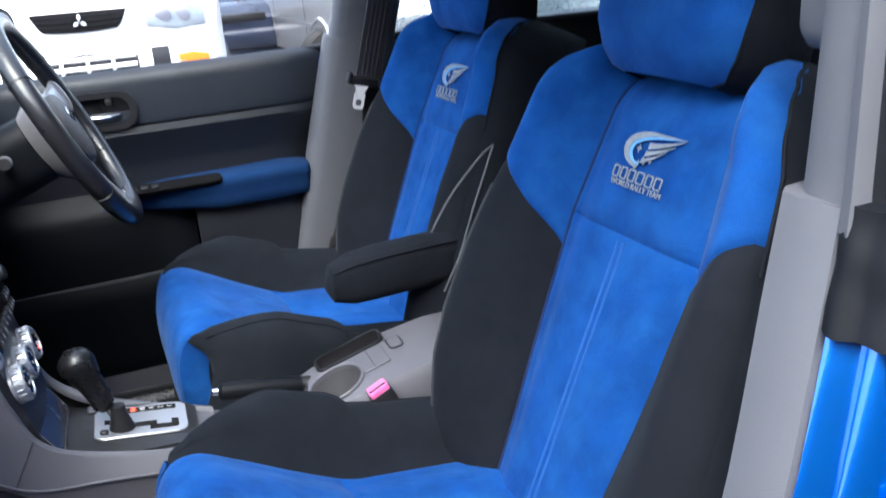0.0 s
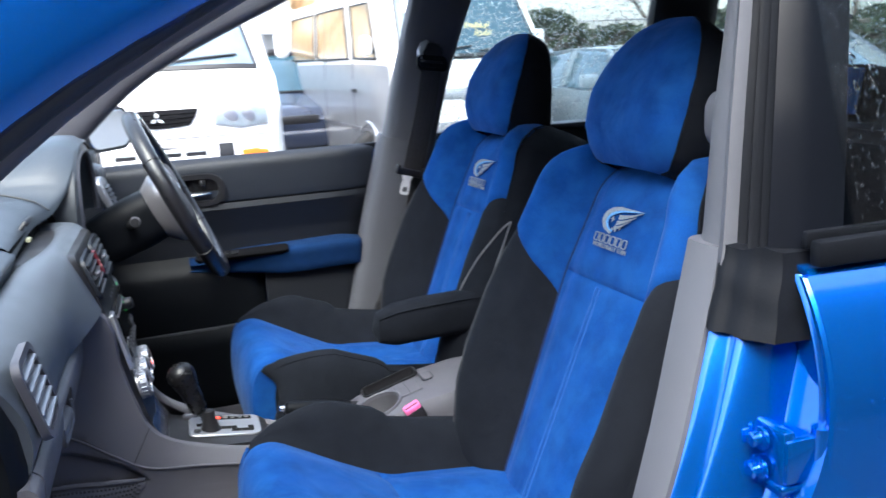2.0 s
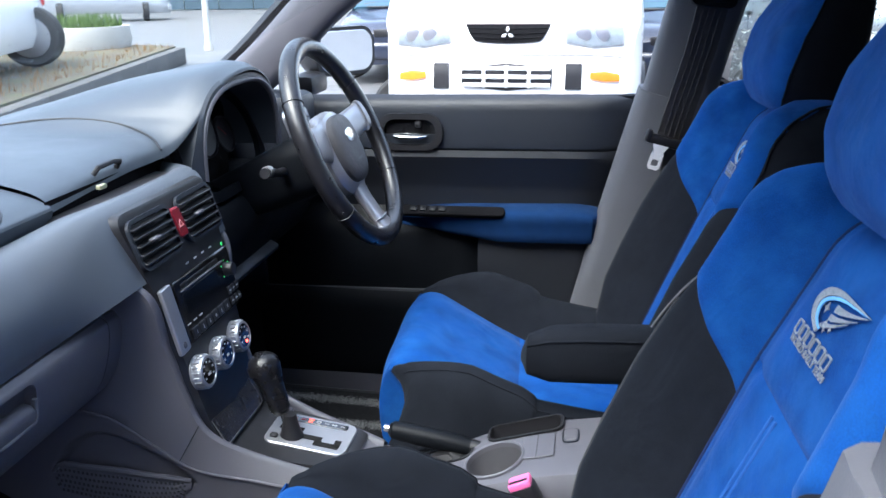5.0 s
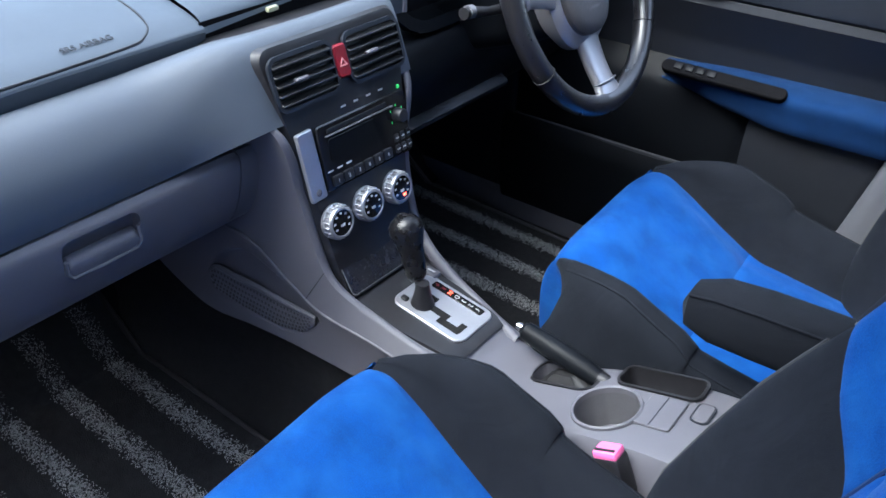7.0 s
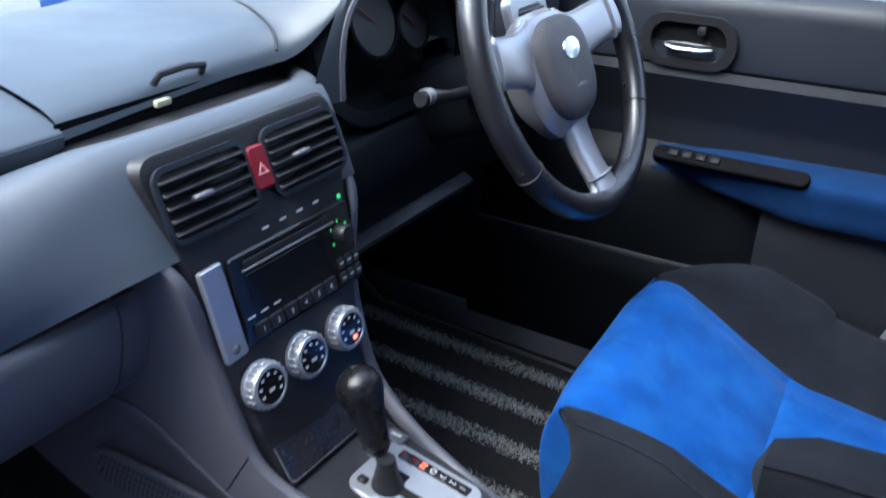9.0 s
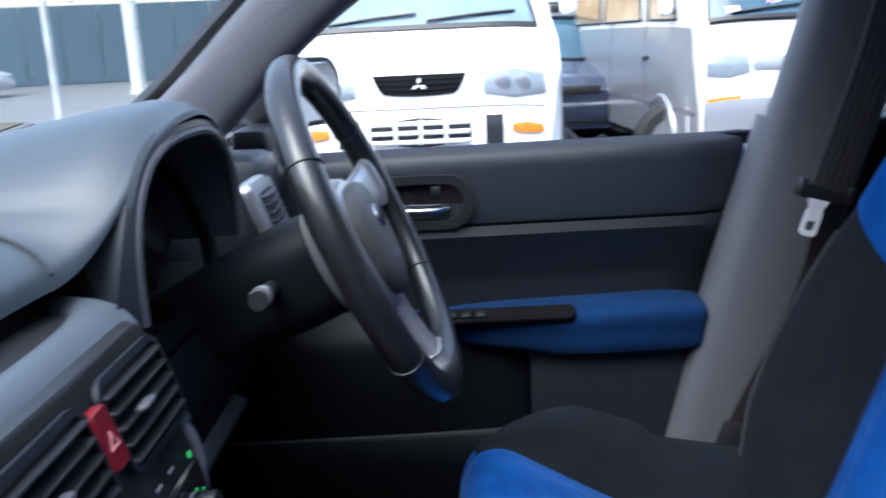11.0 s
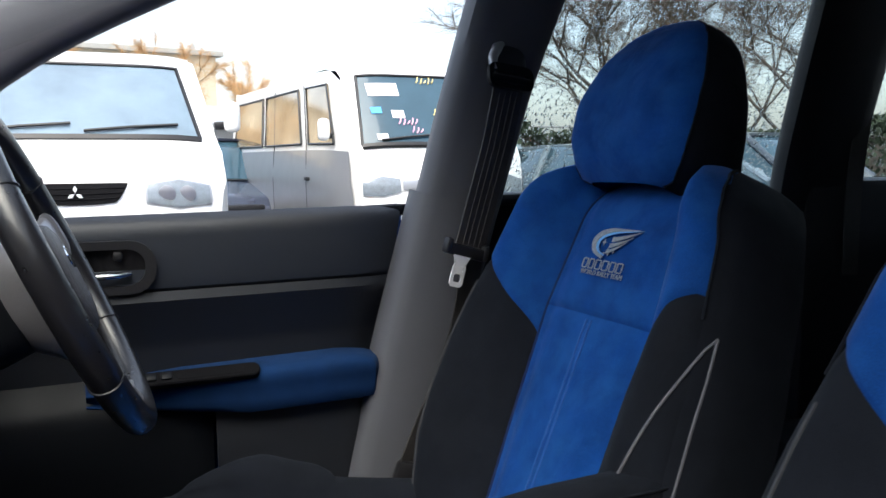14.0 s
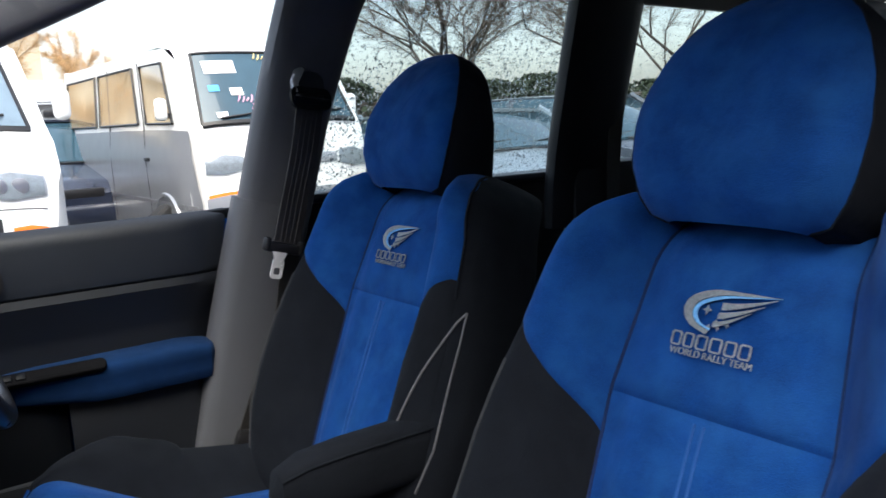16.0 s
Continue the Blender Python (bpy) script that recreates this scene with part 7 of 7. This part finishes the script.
        part("tail_lamp", box(s * hw * 0.72, L - 0.04, 0.80, 0.28, 0.10, 0.16, 0.03, 2), TAILRED, c, "red tail lamp")
        part("door_mirror", box(s * (hw + 0.08), y0 + 0.45, 0.99, 0.18, 0.09, 0.12, 0.03, 2), paint, c)
        for yw in (0.80, L - 0.85):
            wheel_at(c, s * (hw - 0.10), yw, 0.37 if ute else 0.32, 0.37 if ute else 0.32, 0.24 if ute else 0.20, 'y')
    part("grille", box(0, 0.02, 0.64, W * 0.36, 0.05, 0.10, 0.02), BLACKP, c)
    part("front_bumper", box(0, 0.04, 0.42, W * 0.86, 0.16, 0.22, 0.05, 3), paint, c)
    for i in range(5):
        part("cowl_louvre", box(0, 1.00 + 0.022 * i, 0.925 + 0.003 * i, W * 0.66, 0.010, 0.012, 0.003, 1), BLACKP, c)
    for x0, x1 in ((-0.6, -0.05), (0.0, 0.55)):
        part("wiper", tube([(x0, 1.10, 0.965), ((x0 + x1) / 2, 1.13, 0.99), (x1, 1.16, 1.0)], 0.009, 5), BLACKP, c)
    c.matrix_basis = m
    return c


SLATE = material("slate_blue_paint", (0.060, 0.075, 0.10), 0.3, metal=0.2, vary=0.08, scale=4, bump=0.0, coat=0.4)
saloon("parked_car", pose(3.75, 3.9, 0, 0, 0, -4), "pale silver saloon parked nose-on beyond the rear window", PALEPAINT, 4.3, 1.68, 1.28)
saloon("parked_car", pose(6.35, 4.6, 0, 0, 0, 14), "slate-grey hatchback parked in the row", SLATE, 4.0, 1.68, 1.40, True)
saloon("parked_car", pose(0.62, 8.2, 0, 0, 0, 3), "dark blue car parked between the two vans", DARKPAINT, 4.3, 1.68, 1.42)
saloon("parked_car", pose(-2.7, 9.5, 0, 0, 0, 5), "dark navy car behind the white van", DARKPAINT, 4.3, 1.7, 1.42)
saloon("parked_car", pose(-14.8, 27.0, 0, 0, 0, 120), "grey car parked before a dark hoarding", GREYPAINT, 4.3, 1.7, 1.45, True)
saloon("pickup_truck", pose(-6.58, 4.51, 0.28, 0, 0, 19.5), "white pickup parked on a raised verge", WHITEPAINT, 5.0, 1.8, 1.6, ute=True)

# raised verge with a kerb, planter and posts, ahead of the windscreen
verge = thing("verge", (-8, 9, 0), "raised verge with a concrete kerb and dead leaves", "verge", kind="structure")
def vp(u, v):
    return Vector((-5.0 - 9.0 * u - 2.0 * v, 4.0 + 8.0 * v + 1.0 * u, 0.28 + 0.02 * math.sin(9 * u) * math.sin(7 * v)))
part("soil", surface(vp, steps(0, 1, 12), steps(0, 1, 12), 0.05), material("verge_soil", (0.10, 0.085, 0.06), 0.95, vary=0.5, scale=3, fine=60, bump=0.9, bump_scale=40, dirt=(0.06, 0.08, 0.03), dirt_amount=0.6), verge)
KERBM = material("kerb_concrete", (0.10, 0.098, 0.094), 0.9, vary=0.2, scale=6, fine=90, bump=0.5)
for i in range(7):
    a, b = vp(0, i / 7), vp(0, (i + 1) / 7)
    part("kerb", box((a.x + b.x) / 2 + 0.08, (a.y + b.y) / 2, 0.13, 0.16, 1.165, 0.26, 0.02, 2, pose(0, 0, 0, 0, 0, 14)), KERBM, verge)
    a, b = vp(i / 7, 0), vp((i + 1) / 7, 0)
    part("kerb", box((a.x + b.x) / 2, (a.y + b.y) / 2 - 0.08, 0.13, 1.28, 0.16, 0.26, 0.02, 2, pose(0, 0, 0, 0, 0, -6.3)), KERBM, verge)
LEAFDEAD = material("dead_leaf", (0.20, 0.11, 0.04), 0.9, vary=0.5, scale=4, bump=0.0)
CONCRETE = material("concrete", (0.40, 0.39, 0.36), 0.9, vary=0.15, scale=5, fine=80, bump=0.5)
GRASSM = material("grass_blade", (0.07, 0.12, 0.02), 0.8, vary=0.4, scale=20, bump=0.0)
planter = thing("planter", (-8.3, 11.6, 0), "round concrete planter with grass", "planter")
part("tub", lathe([(0.55, 0), (0.68, 0.40), (0.66, 0.62), (0.58, 0.62), (0.52, 0.5), (0.0, 0.5)], Matrix.Translation((-8.3, 11.6, 0)), 24), CONCRETE, planter)
def tufts(n, place, h, mat, name, label, seed):
    rnd = random.Random(seed)
    vs, fs = [], []
    for i in range(n):
        p = place(rnd)
        a, l, w = rnd.uniform(0, 6.28), h * rnd.uniform(0.5, 1.2), h * 0.06
        dx, dy = math.cos(a) * w, math.sin(a) * w
        k = len(vs)
        vs += [(p[0] - dx, p[1] - dy, p[2]), (p[0] + dx, p[1] + dy, p[2]), (p[0] + dy * 4 * rnd.uniform(-1, 1), p[1] + dx * 4 * rnd.uniform(-1, 1), p[2] + l)]
        fs.append((k, k + 1, k + 2))
    me = bpy.data.meshes.new(name)
    me.from_pydata(vs, [], fs)
    me.materials.append(mat)
    return tagged(new(name, me), label, name.split("_")[0], kind="stuff")
def in_disc(r):
    a, q = r.uniform(0, 6.28), 0.55 * math.sqrt(r.random())
    return (-8.3 + q * math.cos(a), 11.6 + q * math.sin(a), 0.5)
tufts(900, in_disc, 0.30, GRASSM, "grass_tuft", "green grass growing in the planter", 3)
def on_verge(r):
    v = vp(r.random(), r.random())
    return (v.x, v.y, v.z)
tufts(5000, on_verge, 0.10, LEAFDEAD, "leaf_litter", "brown leaf litter on the verge", 5)
POST = material("post_paint", (0.55, 0.55, 0.53), 0.7, vary=0.15, scale=5, bump=0.3, dirt=(0.3, 0.29, 0.26))
for x, y, r, h in ((-9.9, 24.8, 0.20, 6.0), (-7.6, 14.5, 0.06, 3.0)):
    p = thing("post", (x, y, 0), "pale grey post beside the road", "post", "posts")
    part("shaft", tube([(x, y, 0), (x, y, h / 2), (x, y, h)], [r, r * 0.95, r * 0.9], 14), POST, p)
    part("foot", lathe([(r * 1.5, 0), (r * 1.5, 0.1), (r * 1.1, 0.14)], Matrix.Translation((x, y, 0)), 16), CONCRETE, p)

# building with dark hoarding and cream upper wall
bld = thing("warehouse", (-15, 36, 0), "cream warehouse wall above a dark blue-grey hoarding", "building", kind="structure")
WALLC = material("cream_wall", (0.62, 0.54, 0.40), 0.85, vary=0.08, scale=1.5, fine=20, bump=0.3, dirt=(0.45, 0.40, 0.32))
HOARD = material("hoarding_paint", (0.045, 0.075, 0.10), 0.6, vary=0.15, scale=2, fine=30, bump=0.2)
bm0 = Matrix.Translation((-15, 36, 0)) @ pose(0, 0, 0, 0, 0, 12)
part("wall", box(0, 0, 0, 40, 0.4, 6.0, 0.02, 1, bm0 @ pose(0, 0.3, 3.0)), WALLC, bld, "cream rendered wall")
part("roof_edge", box(0, 0, 0, 40.6, 0.8, 0.25, 0.03, 1, bm0 @ pose(0, 0.2, 6.1)), CONCRETE, bld)
for i in range(26):
    part("board", box(0, 0, 0, 1.50, 0.05, 3.2, 0.01, 1, bm0 @ pose(-19.5 + 1.53 * i, -0.02, 1.62)), HOARD, bld, "dark hoarding board" if i == 0 else "")

# unseen wall added on the open door's side; it blocks low light from the cabin
yard = thing("unseen_shade_wall", (0, -3.4, 0), "unseen dark wall added to keep low sky light out of the cabin", "wall", kind="structure")
part("wall", box(0, -3.4, 1.7, 40, 0.3, 3.4, 0.02, 1), material("dark_brick", (0.10, 0.075, 0.06), 0.9, vary=0.25, scale=2, fine=40, bump=0.4), yard)
part("coping", box(0, -3.4, 3.44, 40, 0.4, 0.08, 0.02, 1), CONCRETE, yard)

# boundary fence and hedge behind the parked row
fence = thing("mesh_fence", (0, 16, 0), "galvanised mesh fence behind the parked vans", "fence")
FENCE = material("galvanised_wire", (0.30, 0.31, 0.32), 0.5, metal=0.6, vary=0.1, bump=0.0)
for i in range(12):
    part("fence_post", tube([(-2 + 1.6 * i, 16.0, 0), (-2 + 1.6 * i, 16.0, 1.9)], 0.03, 8), FENCE, fence)
for z in (0.1, 0.95, 1.85):
    part("fence_rail", tube([(-2, 16.0, z), (16, 16.0, z)], 0.02, 6), FENCE, fence)
vs, fs = [], []
for k in range(240):
    for sgn in (1, -1):
        x = -2 + 0.075 * k
        a, b = (x, 16.0, 0.1), (x + sgn * 1.75, 16.0, 1.85)
        n = len(vs)
        vs += [(a[0] - .004, a[1], a[2]), (a[0] + .004, a[1], a[2]), (b[0] + .004, b[1], b[2]), (b[0] - .004, b[1], b[2])]
        fs.append((n, n + 1, n + 2, n + 3))
me = bpy.data.meshes.new("fence_wire")
me.from_pydata(vs, [], fs)
me.materials.append(FENCE)
o = new("fence_wire", me)
o.parent = fence
o.matrix_parent_inverse = world_of(fence).inverted()
tagged(o, "diamond fence mesh", kind="stuff")

BARK = material("winter_bark", (0.075, 0.064, 0.055), 0.95, vary=0.3, scale=6, fine=50, bump=0.9, bump_scale=30)
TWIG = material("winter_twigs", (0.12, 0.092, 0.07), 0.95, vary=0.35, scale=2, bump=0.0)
# warm glow of low sun put into the twig colour
ORANGE = material("sunlit_ochre_twigs", (0.62, 0.42, 0.22), 0.95, vary=0.35, scale=2, bump=0.0)


def tree(x, y, h, seed, twig_mat, label, spread=0.55):
    """A bare tree: tapered trunk, forking limbs, and a haze of fine twigs."""
    rnd = random.Random(seed)
    t = thing("bare_tree", (x, y, 0), label, "tree", "bare trees")
    limbs, tips = [], []

    def grow(p, d, length, r, depth):
        q = p + d * length * 0.5 + Vector((rnd.uniform(-1, 1), rnd.uniform(-1, 1), rnd.uniform(-.3, .6))) * length * 0.06
        e = p + d * length
        limbs.append(tube([p, q, e], [r, r * 0.85, r * 0.68], 7 if depth < 2 else 4))
        if depth >= 5:
            tips.append((p, d, length))
            return
        for k in range(3 if depth < 2 else 2):
            a = rnd.uniform(0, 6.28)
            side = Vector((math.cos(a), math.sin(a), 0.15))
            nd = (d * (1.0 - spread * rnd.uniform(0.5, 1)) + side * spread * rnd.uniform(0.7, 1.2)).normalized()
            grow(e if k < 2 else q, nd, length * rnd.uniform(0.60, 0.80), r * 0.58, depth + 1)
            if depth >= 2:
                tips.append((p, d, length))
    grow(Vector((x, y, 0)), Vector((rnd.uniform(-.05, .05), rnd.uniform(-.05, .05), 1)).normalized(), h * 0.30, h * 0.0105, 0)
    part("trunk", joined(*limbs), BARK, t, "bare trunk and limbs", smooth=180)
    vs, fs = [], []
    for p0, d, l in tips:
        for k in range(34):
            e = p0 + d * l * rnd.uniform(0.1, 1.0)
            nd = (d * 0.8 + Vector((rnd.uniform(-1, 1), rnd.uniform(-1, 1), rnd.uniform(-.8, .7)))).normalized()
            b = e + nd * min(l, 0.9) * rnd.uniform(0.35, 1.1)
            m = e + (b - e) * 0.5 + Vector((rnd.uniform(-1, 1), rnd.uniform(-1, 1), rnd.uniform(-1, 1))) * l * 0.10
            w = Vector((-nd.y, nd.x, 0)).normalized() * 0.003
            w2 = Vector((0, 0, 0.003))
            for ww in (w, w2):
                n = len(vs)
                vs += [e - ww, e + ww, m + ww * .7, m - ww * .7, b + ww * .3, b - ww * .3]
                fs += [(n, n + 1, n + 2, n + 3), (n + 3, n + 2, n + 4, n + 5)]
    me = bpy.data.meshes.new("twig_crown")
    me.from_pydata([tuple(v) for v in vs], [], fs)
    me.materials.append(twig_mat)
    o = new("twig_crown", me)
    o.parent = t
    o.matrix_parent_inverse = world_of(t).inverted()
    tagged(o, "fine bare twigs", kind="stuff")
    return t


for x, y, h, sd in ((10.6, 16.5, 8.5, 1), (12.2, 18.0, 9.5, 2), (15.0, 15.0, 8.5, 3), (20.0, 18.0, 9.0, 4), (13.4, 21.5, 10.0, 6), (26, 17, 8, 9), (13.2, 21.0, 9.0, 15), (17.6, 20.0, 9.5, 16)):
    tree(x, y, h, sd, TWIG, "bare winter tree behind the parked cars")
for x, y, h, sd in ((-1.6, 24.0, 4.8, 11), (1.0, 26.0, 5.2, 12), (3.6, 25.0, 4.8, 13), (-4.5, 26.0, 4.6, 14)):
    tree(x, y, h, sd, ORANGE, "bare tree with low sunlight put into its ochre twig colour", 0.35)

# hedge: many small leaves round a rough core
HEDGE = material("dark_hedge_leaf", (0.022, 0.034, 0.018), 0.8, vary=0.5, scale=3, bump=0.0)
def hedge(x0, y0, x1, y1, hgt, dep, n, seed, label):
    rnd = random.Random(seed)
    hd = thing("hedge", ((x0 + x1) / 2, (y0 + y1) / 2, 0), label, "hedge")
    vs, fs = [], []
    L = math.hypot(x1 - x0, y1 - y0)
    for i in range(n):
        u = rnd.random()
        top = hgt * (0.88 + 0.10 * math.sin(u * L * 1.3) + 0.06 * math.sin(u * L * 4.1))
        z = top * (1 - rnd.random() ** 2 * 0.98)
        d = dep * (rnd.random() - 0.5)
        px, py = x0 + (x1 - x0) * u - (y1 - y0) / L * d, y0 + (y1 - y0) * u + (x1 - x0) / L * d
        a = Vector((rnd.uniform(-1, 1), rnd.uniform(-1, 1), rnd.uniform(-1, 1))) * 0.09
        b = Vector((rnd.uniform(-1, 1), rnd.uniform(-1, 1), rnd.uniform(-1, 1))) * 0.06
        p = Vector((px, py, z))
        k = len(vs)
        vs += [tuple(p - a), tuple(p + b), tuple(p + a), tuple(p - b)]
        fs.append((k, k + 1, k + 2, k + 3))
    me = bpy.data.meshes.new("foliage")
    me.from_pydata(vs, [], fs)
    me.materials.append(HEDGE)
    o = new("foliage", me)
    o.parent = hd
    o.matrix_parent_inverse = world_of(hd).inverted()
    tagged(o, "dense dark foliage", kind="stuff")
    part("core", box((x0 + x1) / 2, (y0 + y1) / 2, hgt * 0.40, L, dep * 0.5, hgt * 0.80, 0.1, 2, pose(0, 0, 0, 0, 0, math.degrees(math.atan2(y1 - y0, x1 - x0)))), BARK, hd)
hedge(4.5, 14.0, 34.0, 12.0, 1.98, 1.2, 32000, 21, "dark evergreen hedge behind the parked cars")
hedge(34.0, 12.0, 34.0, -25.0, 2.1, 1.2, 14000, 22, "dark evergreen hedge along the yard end")
# low sheds behind the vans
shed = thing("shed", (-2, 30, 0), "low grey shed with a pitched roof", "shed")
part("wall", box(1.0, 30.5, 1.1, 14, 5, 2.2, 0.03, 1), material("shed_wall", (0.30, 0.31, 0.32), 0.8, vary=0.1, scale=3, bump=0.2), shed)
part("roof", rings([[Vector((x, 27.7, 2.2)), Vector((x, 30.5, 3.1)), Vector((x, 33.3, 2.2))] for x in (-6.3, 8.3)]), material("shed_roof", (0.38, 0.40, 0.43), 0.6, vary=0.1, scale=2, bump=0.2), shed)

# ---------------- rain drops on glass and paint ----------------
DROP = bpy.data.materials.new("water_drop")
DROP.use_nodes = True
dp = DROP.node_tree.nodes["Principled BSDF"]
dp.inputs["Base Color"].default_value = (0.9, 0.94, 0.97, 1)
dp.inputs["Roughness"].default_value = 0.03
dp.inputs["Transmission Weight"].default_value = 1.0
dp.inputs["IOR"].default_value = 1.33


def drops(place, n, seed, r0, r1, label):
    """Small flattened domes of water on a surface: place(rnd) gives a point, its normal and a direction down it."""
    rnd = random.Random(seed)
    vs, fs = [], []
    for i in range(n):
        p, nrm, dn = place(rnd)
        r = r0 + (r1 - r0) * rnd.random() ** 3
        sx = dn.cross(nrm).normalized()
        k = len(vs)
        st = 1.0 + 0.5 * rnd.random()
        for ring_r, lift in ((1.0, 0.0), (0.72, 0.34)):
            for j in range(6):
                a = 2 * math.pi * j / 6
                vs.append(tuple(p + (sx * math.cos(a) + dn * math.sin(a) * st) * r * ring_r + nrm * r * lift))
        vs.append(tuple(p + nrm * r * 0.46))
        for j in range(6):
            j2 = (j + 1) % 6
            fs.append((k + j, k + j2, k + 6 + j2, k + 6 + j))
            fs.append((k + 6 + j, k + 6 + j2, k + 12))
    me = bpy.data.meshes.new("rain_drops")
    me.from_pydata(vs, [], fs)
    for f in me.polygons:
        f.use_smooth = True
    me.materials.append(DROP)
    o = new("rain_drops", me)
    o.visible_shadow = False
    return tagged(o, label, "rain drops", kind="stuff")


def far_rear(r):
    u, v = r.random(), r.random()
    return Vector((0.02 + u * 0.68, 0.7815 - 0.02 * u - 0.13 * v, 1.085 + 0.42 * v)), Vector((0, 0.95, 0.3)).normalized(), Vector((0, 0.3, -0.95)).normalized()
def far_quarter(r):
    u, v = r.random(), r.random()
    return Vector((0.80 + u * 0.70, 0.754 - 0.06 * u - 0.13 * v, 1.10 + 0.40 * v)), Vector((0, 0.95, 0.3)).normalized(), Vector((0, 0.3, -0.95)).normalized()
def near_rear(r):
    u, v = r.random(), r.random()
    return Vector((-0.005 + u * 0.71, -0.7915 + 0.02 * u + 0.125 * v, 1.09 + 0.42 * v)), Vector((0, -0.95, 0.3)).normalized(), Vector((0, -0.3, -0.95)).normalized()
def screen(r):
    u, v = r.uniform(-0.68, 0.68), r.random() ** 1.3 * 0.75
    return Vector((-1.40 + 0.12 * (u / 0.7) ** 2 + v * (1.0 - 0.02 * abs(u)) - 0.006, u * (1 - 0.13 * v), 1.025 + 0.47 * v + 0.03 * math.sin(math.pi * v))), Vector((-0.42, 0, 0.9)).normalized(), Vector((-0.9, 0, -0.42)).normalized()
def door_paint(r):
    u, v = r.random() * 0.9, 0.55 + 0.42 * r.random()
    p = rskin(u, v)
    return Vector((p.x, p.y - 0.001, p.z)), Vector((0, -1, 0.0)), Vector((0, 0, -1))
drops(far_rear, 14000, 31, 0.0005, 0.0028, "rain drops on the rear door glass")
drops(far_quarter, 5000, 32, 0.0005, 0.0024, "rain drops on the quarter glass")
drops(near_rear, 9000, 33, 0.0005, 0.0024, "rain drops on the near rear glass")
drops(screen, 2200, 34, 0.0006, 0.0022, "rain drops on the windscreen")
drops(door_paint, 420, 35, 0.0007, 0.0022, "rain drops on blue paint")
